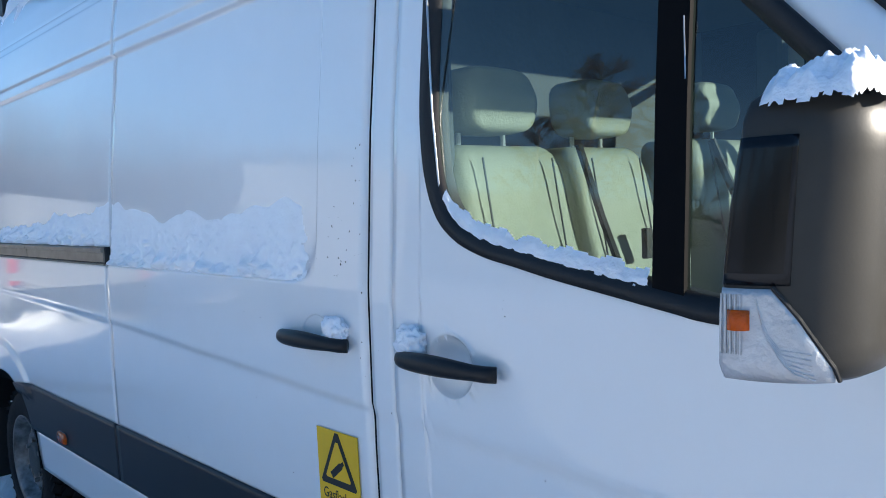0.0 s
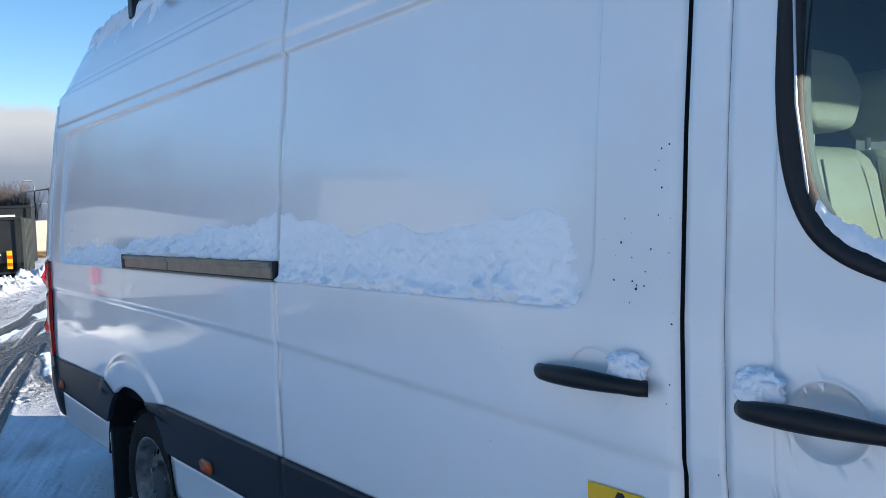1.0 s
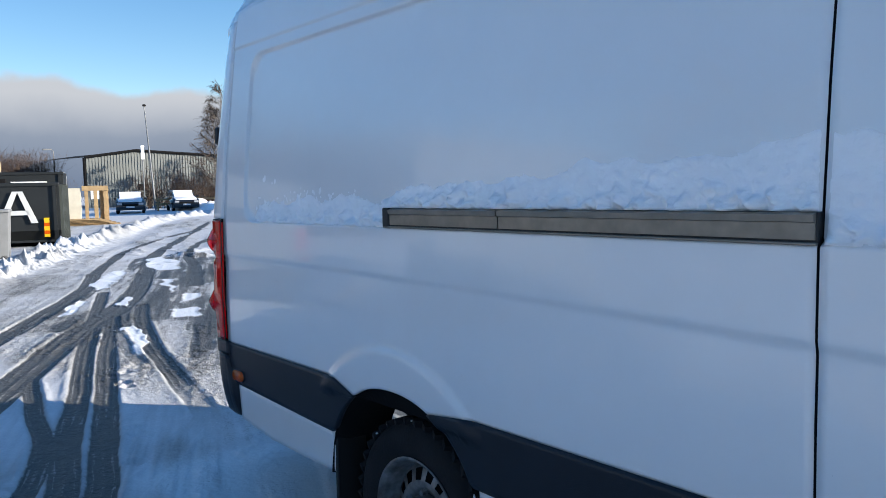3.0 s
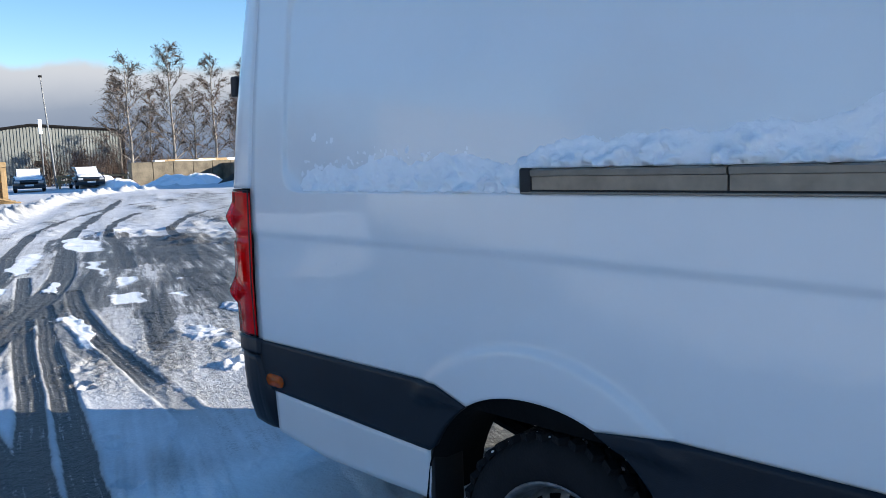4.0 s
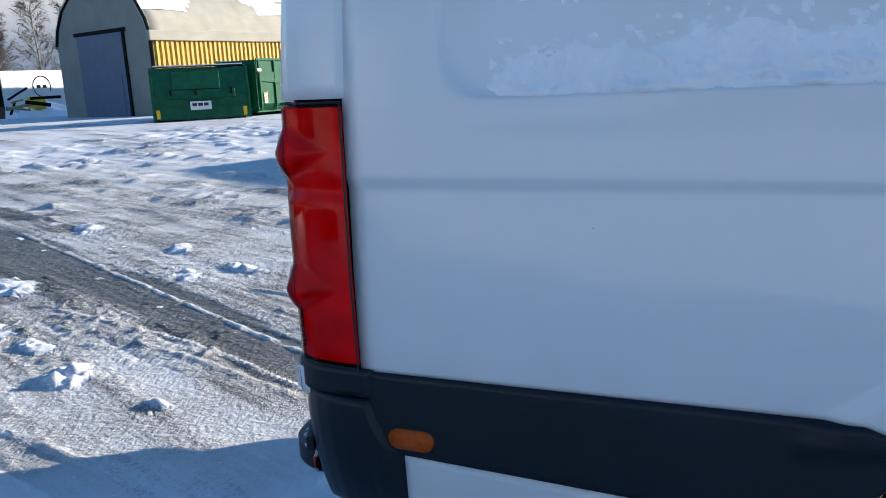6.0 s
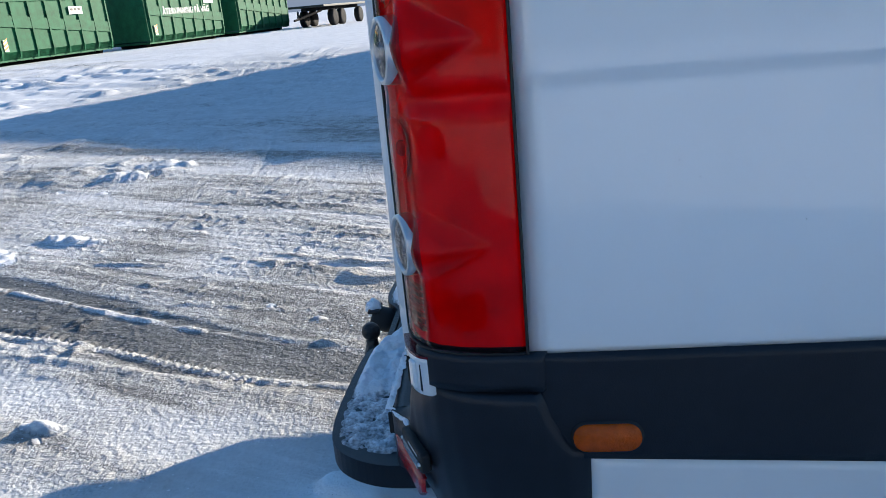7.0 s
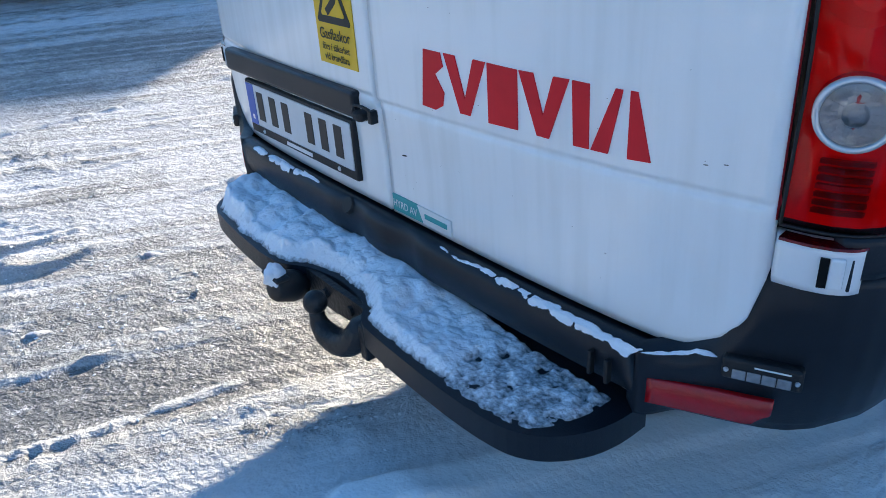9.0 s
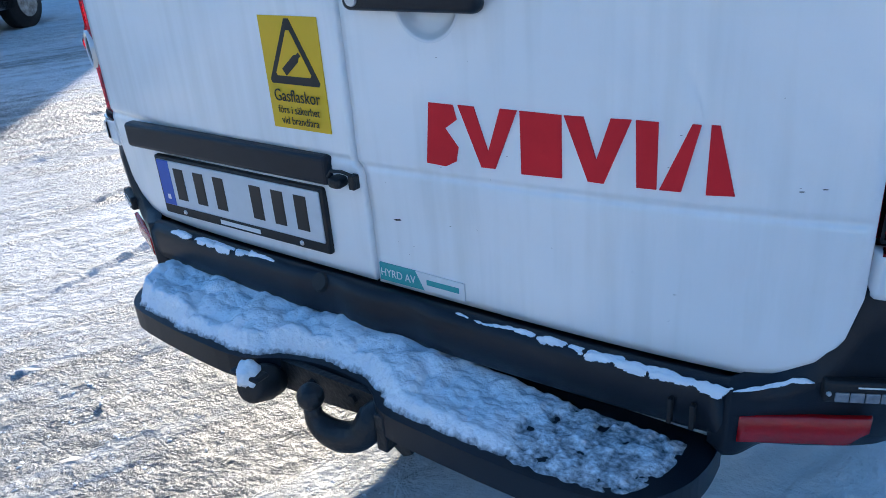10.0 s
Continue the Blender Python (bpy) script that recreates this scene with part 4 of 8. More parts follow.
# ---- wheels ----
def wheel(x, y, sx):
    w = part("wheel", lathe(bmesh.new(), [(0.215, -0.10), (0.25, -0.112), (0.30, -0.113), (0.325, -0.098), (0.335, -0.08), (0.337, 0.0), (0.335, 0.08), (0.325, 0.098), (0.30, 0.113), (0.25, 0.112), (0.215, 0.10)], pose(x, y, 0.305) @ Matrix.Rotation(sx * radians(90), 4, "Y"), 56), TYRE, van, "black winter tyre on a silver steel rim", True)
    bm = bmesh.new()
    for k in range(40):
        for row, off, wide in ((-0.085, 0.0, 0.017), (-0.043, 0.5, 0.016), (0.0, 0.15, 0.015), (0.043, 0.65, 0.016), (0.085, 0.3, 0.017)):
            a = 2 * math.pi * (k + off) / 40
            box(bm, -wide, wide, -0.0185, 0.0185, 0.328, 0.3475, m=pose(x + row, y, 0.305) @ Matrix.Rotation(a, 4, "X") @ Matrix.Rotation(0.45 if row > 0 else -0.45, 4, "Z"))
    part("tread", bm, TYRE, w)["kind"] = "stuff"
    bm, dust = bmesh.new(), random.Random(int(100 * (x + y)))
    for k in range(150):
        r = dust.uniform(0.002, 0.006)
        bmesh.ops.create_icosphere(bm, subdivisions=1, radius=r, matrix=pose(x, y, 0.305) @ Matrix.Rotation(dust.uniform(-1.1, 1.1), 4, "X") @ Matrix.Translation((dust.uniform(-0.10, 0.10), 0, 0.338)) @ Matrix.Diagonal((1.5, 1.8, 1.0, 1)))
    part("tread_snow", bm, SNOW, w, "snow packed in the tread")["kind"] = "stuff"
    m = pose(x, y, 0.305) @ Matrix.Rotation(sx * radians(90), 4, "Y")
    bm = bmesh.new()
    lathe(bm, [(0.216, 0.10), (0.222, 0.108), (0.212, 0.106), (0.200, 0.085), (0.192, 0.030), (0.185, 0.028)], m, 48)
    # dish with sixteen slots between an outer and an inner ring
    n = 16
    for k in range(n):
        seg = []
        for a in spread(2 * math.pi * k / n, 2 * math.pi * (k + 0.42) / n, 2):
            seg.append([bm.verts.new(m @ Vector((r * math.cos(a), r * math.sin(a), h))) for r, h in ((0.186, 0.028), (0.170, 0.050), (0.130, 0.066))])
        for p, q in zip(seg, seg[1:]):
            for i in range(2):
                bm.faces.new((p[i], p[i + 1], q[i + 1], q[i]))
    lathe(bm, [(0.188, 0.028), (0.172, 0.048)], m, 48)
    lathe(bm, [(0.134, 0.065), (0.118, 0.066), (0.090, 0.050), (0.085, 0.028)], m, 48)
    part("rim", bm, RIM, w, "silver steel rim with round slots", True)
    bm = bmesh.new()
    lathe(bm, [(0.19, 0.02), (0.0, 0.018)], m, 32)
    part("brake_drum", bm, SHADE, w)
    bm = bmesh.new()
    lathe(bm, [(0.086, 0.028), (0.082, 0.075), (0.060, 0.082), (0.0, 0.084)], m, 28)
    part("hub_cap", bm, CABIN, w, "dark grey hub cap", True)
    for k in range(6):
        a = 2 * math.pi * k / 6
        bm = bmesh.new()
        lathe(bm, [(0.012, 0.06), (0.012, 0.082), (0.0, 0.084)], m @ Matrix.Translation((0.098 * math.cos(a), 0.098 * math.sin(a), 0)), 6)
        part("wheel_nut", bm, RIM, w)
    return w


wheel(-0.805, -1.54, -1), wheel(0.805, -1.54, 1), wheel(-0.805, -5.20, -1), wheel(0.805, -5.20, 1)

# ---- wing mirror of the near side ----
MC = (-1.165, -5.205)


def mirror_ring(z, out=0.0):
    t = min(1.0, max(0.0, (z - 1.285) / 0.26))
    rx = 0.108 - 0.012 * t * t + out
    row = []
    for a in spread(0, 2 * math.pi, 72):
        c, s = math.cos(a), math.sin(a)
        e = 0.5 if s > 0 else 0.92
        x = MC[0] + 0.006 * t + rx * math.copysign(abs(c) ** e, c)
        y = MC[1] - 0.026 * t * t + ((0.014 + out) * s ** 0.5 if s > 0 else -(0.100 - 0.010 * t * t + out) * (-s) ** 0.95)
        row.append((x, y, z))
    return row


def shrunk(row, k, z):
    return [(MC[0] + (p[0] - MC[0]) * k, MC[1] - 0.045 + (p[1] - MC[1] + 0.045) * k, z) for p in row]


ring_lo, ring_hi = mirror_ring(1.305), mirror_ring(1.500)
rows = [shrunk(ring_lo, 0.05, 1.282), shrunk(ring_lo, 0.70, 1.283), shrunk(ring_lo, 0.93, 1.290)] + [mirror_ring(z) for z in spread(1.305, 1.500, 14)] + [shrunk(ring_hi, 0.97, 1.520), shrunk(ring_hi, 0.88, 1.537), shrunk(ring_hi, 0.72, 1.546), shrunk(ring_hi, 0.05, 1.549)]
MIRROR_SHELL = mat("mirror_shell_plastic", (0.030, 0.028, 0.025), 0.38, vary=-0.3, scale=8, bump=0.015, bump_scale=300, spec=0.22)
mirror = part("wing_mirror", sheet(rows), MIRROR_SHELL, van, "large black wing mirror housing with snow on top", True)
part("mirror_glass", smoothed(block(-1.215, -1.100, -5.246, -5.236, 1.335, 1.490), 0.004, 2), mat("mirror_glass", (0.02, 0.022, 0.026), 0.05, metal=0.9, vary=0.05), mirror, "dark mirror glass")
bm = bmesh.new()
tube(bm, [(-1.08, -5.32, 1.34), (-0.99, -5.30, 1.31), (-0.86, -5.28, 1.29)], 0.035, 12)
tube(bm, [(-1.08, -5.32, 1.46), (-1.0, -5.31, 1.44), (-0.86, -5.28, 1.41)], 0.03, 12)
part("mirror_arm", bm, PLASTIC, mirror, "", True)
# indicator wrapped round the outer lower corner
def mirror_side(y, z, out=0.0):
    """Point of the housing's outer side at a place along the van."""
    t = min(1.0, max(0.0, (z - 1.285) / 0.26))
    rx = 0.108 - 0.012 * t * t + out
    d = y - MC[1] + 0.026 * t * t
    if d > 0:
        c = (1 - min(0.999, d / 0.014) ** 4) ** 0.25
    else:
        c = (1 - min(0.999, -d / (0.100 - 0.010 * t * t + out)) ** (2 / 0.95)) ** 0.46
    tuck = 0.010 * max(0.0, (1.300 - z) / 0.015)
    return (MC[0] + 0.006 * t - rx * c + tuck, y, z)


rows = []
for z in spread(1.374, 1.505, 12):
    t = min(1.0, max(0.0, (z - 1.285) / 0.26))
    y_rear = MC[1] - 0.026 * t * t + 0.0135
    rows.append([mirror_side(y_rear + (-5.252 - 0.014 * t - y_rear) * q ** 1.6, z, 0.0025) for q in spread(0, 1, 20)])
part("mirror_edge", sheet(rows, rim=(0.004, 0.0, 0)), mat("glossy_black_plastic", (0.004, 0.004, 0.005), 0.16, vary=-0.3, scale=8, spec=0.3), mirror, "glossy black edge of the housing", True)


cut = []
for z in spread(1.287, 1.371, 12):
    t = min(1.0, max(0.0, (z - 1.285) / 0.26))
    y_rear = MC[1] - 0.026 * t * t + 0.0135
    y_end = curve_at(z, (1.287, 1.30, 1.345, 1.371), (-5.283, -5.284, -5.262, -5.243))
    cut.append([mirror_side(y_rear + (y_end - y_rear) * q ** 1.6, z, 0.003) for q in spread(0, 1, 22)])
ind = part("indicator", sheet(cut, rim=(0.006, 0.0, 0)), LENS, mirror, "clear ribbed indicator lens", True)
for i in range(5):
    bm = bmesh.new()
    tube(bm, [mirror_side(-5.2005 - 0.0045 * i, z, 0.004) for z in (1.312, 1.33, 1.35, 1.366)], 0.0013, 5)
    part("lens_rib", bm, LENS, ind)
for i in range(6):
    bm = bmesh.new()
    k = 0.006 * i
    tube(bm, [mirror_side(y, z, 0.0035) for y, z in ((-5.232 - 0.2 * k, 1.362 - k), (-5.238 - 0.5 * k, 1.335 - k), (-5.250 - 0.3 * k, 1.318 - 0.7 * k), (-5.272, 1.314 - 0.8 * k))], 0.0009, 5)
    part("lens_rib", bm, LENS, ind)
bm = bmesh.new()
tube(bm, [mirror_side(-5.2165, z, 0.002) for z in (1.334, 1.352)], 0.010, 10)
part("indicator_bulb", bm, AMBER, ind, "orange indicator bulb", True)
bm = bmesh.new()
tube(bm, [mirror_side(y, z, 0.002) for y, z in ((-5.2440, 1.373), (-5.263, 1.346), (-5.285, 1.301), (-5.286, 1.288))], 0.0022, 6)
part("lens_seal", bm, RUBBER, ind)

# ---- stickers and plate ----
Y0 = 0.0105
def film(name, x0, x1, z0, z1, material, parent, y=Y0, skew=0.0, label=""):
    bm = bmesh.new()
    prism(bm, [(x0, z0), (x1, z0), (x1 + skew, z1), (x0 + skew, z1)], "y", y - 0.004, y)
    return part(name, bm, material, parent, label)


REAR_TEXT = lambda x, z, y: Matrix.Translation((x, y, z)) @ Matrix.Rotation(radians(180), 4, "Z") @ Matrix.Rotation(radians(90), 4, "X")


def gas_sticker(parent, m_text, place, w, h):
    """Yellow gas cylinder warning: a triangle with a cylinder, over three lines of words. place(u, v, d): u, v across and up, d off the panel."""
    def poly(name, pts, d, material, par, label=""):
        bm = bmesh.new()
        a = [bm.verts.new(place(u, v, d)) for u, v in pts]
        b = [bm.verts.new(place(u, v, d - 0.0015)) for u, v in pts]
        bm.faces.new(a), bm.faces.new(b[::-1])
        for i in range(len(pts)):
            bm.faces.new((a[i], b[i], b[(i + 1) % len(pts)], a[(i + 1) % len(pts)]))
        return part(name, bm, material, par, label)
    st = poly("warning_sticker", [(0, 0), (w, 0), (w, h), (0, h)], 0.0016, YELLOW_FILM, parent, "yellow gas cylinder warning sticker")
    def tri(k):
        return [(w * 0.5 + (u - 0.5) * w * k, h * 0.655 + (v - 0.40) * w * k) for u, v in ((0.03, 0.0), (0.97, 0.0), (1.0, 0.05), (0.545, 0.93), (0.455, 0.93), (0.0, 0.05))]
    poly("warning_triangle", tri(0.86), 0.0024, BLACK_FILM, st, "black triangle")
    poly("triangle_field", tri(0.60), 0.0032, YELLOW_FILM, st)
    c, s = math.cos(radians(38)), math.sin(radians(38))
    cyl = [(-0.20, -0.055), (0.10, -0.055), (0.15, -0.03), (0.20, -0.03), (0.20, 0.03), (0.15, 0.03), (0.10, 0.055), (-0.20, 0.055)]
    poly("gas_cylinder_mark", [(w * 0.5 + (u * c - v * s) * w * 0.95, h * 0.60 + (u * s + v * c) * w * 0.95) for u, v in cyl], 0.004, BLACK_FILM, st)
    for words, v, size in (("Gasflaskor", 0.255, 0.175), ("förs i säkerhet", 0.145, 0.115), ("vid brandfara", 0.045, 0.115)):
        lettering("words", words, w * size * 1.25, m_text(w * 0.5, h * v, 0.0022), BLACK_FILM, st, 0.0003, 0.86)


gas_sticker(left_door, lambda u, v, d: REAR_TEXT(0.202 - u, 0.805 + v, Y0 - 0.002 + d), lambda u, v, d: (0.202 - u, Y0 - 0.004 + d, 0.805 + v), 0.150, 0.211)
side_w = lambda z: half_width(-4.15, z) + 0.0025
gas_sticker(sd, lambda u, v, d: Matrix.Translation((-(side_w(0.80) + d), -4.078 - u, 0.752 + v)) @ Matrix.Rotation(radians(-90), 4, "Z") @ Matrix.Rotation(radians(90), 4, "X"), lambda u, v, d: (-(side_w(0.752 + v) + d), -4.078 - u, 0.752 + v), 0.150, 0.211)

# red maker's mark on the door: six plain slanted shapes
LOGO = [[(-0.165, 0.780), (-0.178, 0.886), (-0.226, 0.886), (-0.232, 0.862), (-0.208, 0.845), (-0.232, 0.815), (-0.226, 0.790), (-0.205, 0.779)],
        [(-0.236, 0.887), (-0.276, 0.787), (-0.302, 0.788), (-0.345, 0.888), (-0.315, 0.888), (-0.290, 0.815), (-0.266, 0.887)],
        [(-0.350, 0.888), (-0.350, 0.786), (-0.420, 0.789), (-0.420, 0.888)],
        [(-0.424, 0.888), (-0.463, 0.790), (-0.488, 0.790), (-0.528, 0.891), (-0.497, 0.890), (-0.476, 0.825), (-0.455, 0.889)],
        [(-0.534, 0.891), (-0.538, 0.791), (-0.567, 0.792), (-0.566, 0.891)],
        [(-0.612, 0.892), (-0.571, 0.792), (-0.602, 0.793), (-0.624, 0.892)],
        [(-0.637, 0.893), (-0.636, 0.793), (-0.674, 0.796), (-0.648, 0.893)]]
for pts in LOGO:
    bm = bmesh.new()
    a = [bm.verts.new((x, rear_y(x, z) + 0.0022, z)) for x, z in pts]
    b = [bm.verts.new((x, rear_y(x, z) - 0.002, z)) for x, z in pts]
    bm.faces.new(a), bm.faces.new(b[::-1])
    for i in range(len(pts)):
        bm.faces.new((a[i], b[i], b[(i + 1) % len(pts)], a[(i + 1) % len(pts)]))
    part("red_mark", bm, RED_FILM, right_door, "plain red shape of a firm's mark")

# hire firm's small sticker
bm = bmesh.new()
prism(bm, [(-0.024, 0.520), (-0.130, 0.521), (-0.112, 0.557), (-0.024, 0.557)], "y", -0.002, 0.0035)
tk = part("hire_sticker", bm, TEAL_FILM, right_door, "small teal and white hire sticker")
bm = bmesh.new()
prism(bm, [(-0.130, 0.521), (-0.222, 0.521), (-0.222, 0.556), (-0.112, 0.557)], "y", -0.002, 0.0034)
part("hire_field", bm, WHITE_FILM, tk)
lettering("words", "HYRD AV", 0.0235, REAR_TEXT(-0.068, 0.530, 0.0038), WHITE_FILM, tk, 0.0003, 0.85)
film("hire_bar", -0.137, -0.210, 0.534, 0.545, TEAL_FILM, tk, 0.0042)

# number plate in its holder, the characters as plain bars
hold = part("plate_holder", smoothed(block(0.096, 0.632, -0.004, 0.0125, 0.548, 0.692), 0.005), RUBBER, left_door, "black number plate holder")
pl = part("number_plate", smoothed(block(0.105, 0.622, 0.0115, 0.0145, 0.573, 0.684), 0.003), PLATE, hold, "white number plate with a blue band")
part("plate_band", block(0.580, 0.621, 0.0135, 0.0153, 0.574, 0.683), BLUE_FILM, pl, "blue band")
part("plate_bar", block(0.594, 0.605, 0.0148, 0.0158, 0.588, 0.600), WHITE_FILM, pl)
for x in (0.548, 0.478, 0.410, 0.292, 0.226, 0.160):
    part("plate_bar", block(x - 0.017, x + 0.017, 0.0138, 0.0154, 0.592, 0.668, 0.0), BLACK_FILM, pl, "plain dark bar")
part("holder_bar", block(0.30, 0.43, 0.0122, 0.0132, 0.555, 0.565), WHITE_FILM, hold)
for x in (0.555, 0.175):
    bm = bmesh.new()
    lathe(bm, [(0.006, 0.0), (0.004, 0.003), (0, 0.003)], Matrix.Translation((x, 0.0125, 0.560)) @ Matrix.Rotation(radians(-90), 4, "X"), 12)
    part("holder_screw", bm, CHROME, hold)
part("handle_strip", smoothed(block(0.066, 0.712, -0.010, 0.022, 0.703, 0.762), 0.010, 3), PLASTIC, left_door, "black plastic grip strip over the number plate")
lock = part("door_lock", smoothed(block(0.028, 0.060, 0.0, 0.034, 0.705, 0.728), 0.010, 3), RUBBER, left_door, "black lock with a steel clasp")
bm = bmesh.new()
tube(bm, [(0.055, 0.03, 0.730), (0.040, 0.035, 0.744), (0.018, 0.03, 0.744), (0.005, 0.02, 0.735)], 0.0035, 8)
box(bm, 0.000, 0.014, 0.004, 0.022, 0.706, 0.734, 0.002)
part("lock_clasp", bm, STEEL, lock)
# rear door handle with its finger recess
bm = bmesh.new()
punch(right_door, 0, -0.186, 1.046, 0.060)
lathe(bm, CUP, Matrix.Translation((-0.186, rear_y(-0.186, 1.046), 1.046)) @ Matrix.Rotation(radians(-90), 4, "X"), 32)
part("handle_cup", bm, PAINT, right_door, "round finger recess", True)
part("door_handle", smoothed(block(-0.300, -0.034, 0.002, 0.038, 1.032, 1.085), 0.015, 4), PLASTIC, right_door, "black rear door handle", True)
bm = bmesh.new()
lathe(bm, [(0.012, 0.0), (0.011, 0.004), (0, 0.004)], Matrix.Translation((-0.062, 0.038, 1.052)) @ Matrix.Rotation(radians(-90), 4, "X"), 16)
part("lock_cylinder", bm, CHROME, right_door)

# ---- rear step and tow bar ----
STEP = [(-0.685, -0.03), (-0.686, 0.03), (-0.676, 0.085), (-0.650, 0.135), (-0.612, 0.172), (-0.555, 0.194), (-0.43, 0.203), (-0.22, 0.197), (-0.145, 0.185), (-0.085, 0.142), (0.03, 0.130), (0.13, 0.150), (0.21, 0.192), (0.34, 0.196), (0.56, 0.178), (0.635, 0.150), (0.680, 0.090), (0.690, 0.02), (0.685, -0.03)]
STEP = rounded(STEP, 3)
bm = bmesh.new()
prism(bm, STEP, "z", 0.320, 0.372)
step = part("rear_step", smoothed(bm, 0.014, 3), PLASTIC, van, "black rear step covered with snow")
for x0, x1 in ((-0.16, -0.135), (0.22, 0.235)):
    part("step_bracket", smoothed(block(x0, x1, -0.10, 0.19, 0.28, 0.36), 0.004), STEEL, step)
bm = bmesh.new()
prism(bm, [(0.225, 0.368), (0.215, 0.318), (0.15, 0.300), (0.03, 0.302), (-0.06, 0.31), (-0.115, 0.285), (-0.165, 0.25), (-0.185, 0.262), (-0.165, 0.335), (-0.12, 0.368)], "y", 0.138, 0.154)
plate = part("tow_plate", smoothed(bm, 0.003), STEEL, step, "black steel tow bar plate with bolts")
for x, z in ((0.16, 0.338), (-0.055, 0.342), (-0.14, 0.30), (0.05, 0.34)):
    bm = bmesh.new()
    lathe(bm, [(0.011, 0.0), (0.011, 0.009), (0.0, 0.010)], Matrix.Translation((x, 0.153, z)) @ Matrix.Rotation(radians(-90), 4, "X"), 6)
    part("bolt", bm, STEEL, plate)
bm = bmesh.new()
bend = [(-0.112 + 0.056 * (1 - math.cos(a)) , 0.175 + 0.034 * math.sin(a * 0.5), 0.327 - 0.042 * math.sin(a)) for a in spread(0, math.pi, 16)]
tube(bm, [(-0.15, 0.02, 0.345), (-0.135, 0.10, 0.342)] + bend + [(0.0, 0.209, 0.346)], [0.030] * 11 + [0.029, 0.028, 0.027, 0.025, 0.023, 0.021, 0.019, 0.017, 0.017], 20)
hook = part("tow_hook", bm, STEEL, step, "black bent tow hook", True)
bm = bmesh.new()
bmesh.ops.create_uvsphere(bm, u_segments=24, v_segments=16, radius=0.0265, matrix=Matrix.Translation((0.0, 0.209, 0.362)))
part("tow_ball", bm, STEEL, hook, "black tow ball", True)
bm = bmesh.new()
lathe(bm, [(0.0, 0.022), (0.030, 0.020), (0.036, 0.010), (0.038, -0.03), (0.030, -0.06), (0.0, -0.065)], Matrix.Translation((0.152, 0.215, 0.340)) @ Matrix.Rotation(radians(-70), 4, "X"), 28)
sock = part("trailer_socket", bm, RUBBER, step, "round black trailer socket", True)
part("socket_lid", smoothed(block(0.112, 0.192, 0.205, 0.240, 0.366, 0.376), 0.005), RUBBER, sock)


# ---- snow that lies on the van ----
def snow_field(name, us, vs, place, thick, label, material=SNOW, least=0.0004):
    """Snow over a patch: place(u, v, d) gives the point d off the support, thick(u, v) its depth; bare where the depth is nil."""
    bm = bmesh.new()
    d = [[thick(u, v) for v in vs] for u in us]
    made = {}
    def at(i, j):
        if (i, j) not in made:
            made[i, j] = bm.verts.new(place(us[i], vs[j], max(d[i][j], -0.002)))
        return made[i, j]
    for i in range(len(us) - 1):
        for j in range(len(vs) - 1):
            c = ((i, j), (i + 1, j), (i + 1, j + 1), (i, j + 1))
            if max(d[a][b] for a, b in c) > least:
                bm.faces.new([at(a, b) for a, b in c])
    ob = part(name, bm, material, None, "", True)
    return tagged(ob, label, "snow", kind="stuff")


def snow_line(y):
    """Ragged upper edge of the snow film on the van's side."""
    z = 1.455 + 0.045 * rough(y * 1.3, 3.1, 0, 1.0, 2) + 0.030 * rough(y * 5, 1.7, 0, 1.0, 2)
    z += 0.035 * abs(rough(y * 11, 7.7, 0, 1.0, 1))
    return z - 0.020 * step01(-2.9, -2.3, y) - 0.085 * step01(-1.62, -1.40, y)


def side_depth(y, z):
    low = 1.287 if not (rail_y0 - 0.01 < y < rail_y1 + 0.01) else 1.349
    end = min(step01(-4.075, -4.00, y + 0.10 * max(0, 1.35 - z)), 1 - step01(-0.62, -0.50, y))
    top = snow_line(y)
    if z > top and y < -1.3:
        return -0.002
    film_d = 0.0020 * step01(0.0, 0.008, top - z)
    lump = max(0.0, 0.026 * (1 - step01(low + 0.008, low + 0.060, z - 0.05 * rough(y, 2, 0, 9, 3))) * (0.50 + 1.5 * rough(y, z, 0, 26, 4)))
    lump *= 1 - 0.55 * step01(-1.5, -0.9, y)
    grain = 0.0085 * max(0.0, rough(y, z, 5, 48, 3)) * (1 - step01(low + 0.07, low + 0.17, z))
    if y > -1.3:
        spot = max(0.0, 1 - math.hypot((y + 0.66) / 0.20, (z - 1.44) / 0.055))
        if z > top and spot > 0:
            return 0.004 * spot * max(0.0, rough(y, z, 3, 34, 2) + 0.1) - 0.0009
    if abs(y + 2.868) < 0.013:
        return -0.002
    return ((film_d + lump + grain) * end - 0.0012) if z >= low else -0.002


def side_place(y, z, d):
    return (-(half_width(y, z) + d), y, z)


snow_field("side_snow", spread(-4.09, -2.8755, 200) + spread(-2.8605, -0.47, 400), spread(1.286, 1.66, 76), side_place, side_depth, "wind-blown snow film clinging to the van's side", FROST)

def inside(px, py, poly):
    r = False
    n = len(poly)
    for i in range(n):
        (x0, y0), (x1, y1) = poly[i], poly[(i + 1) % n]
        if (y0 > py) != (y1 > py) and px < (x1 - x0) * (py - y0) / (y1 - y0) + x0:
            r = not r
    return r


def edge_gap(px, py, poly):
    best = 9.0
    for (x0, y0), (x1, y1) in zip(poly, poly[1:] + poly[:1]):
        dx, dy = x1 - x0, y1 - y0
        t = max(0, min(1, ((px - x0) * dx + (py - y0) * dy) / max(1e-9, dx * dx + dy * dy)))
        best = min(best, math.hypot(px - x0 - t * dx, py - y0 - t * dy))
    return best if inside(px, py, poly) else -best


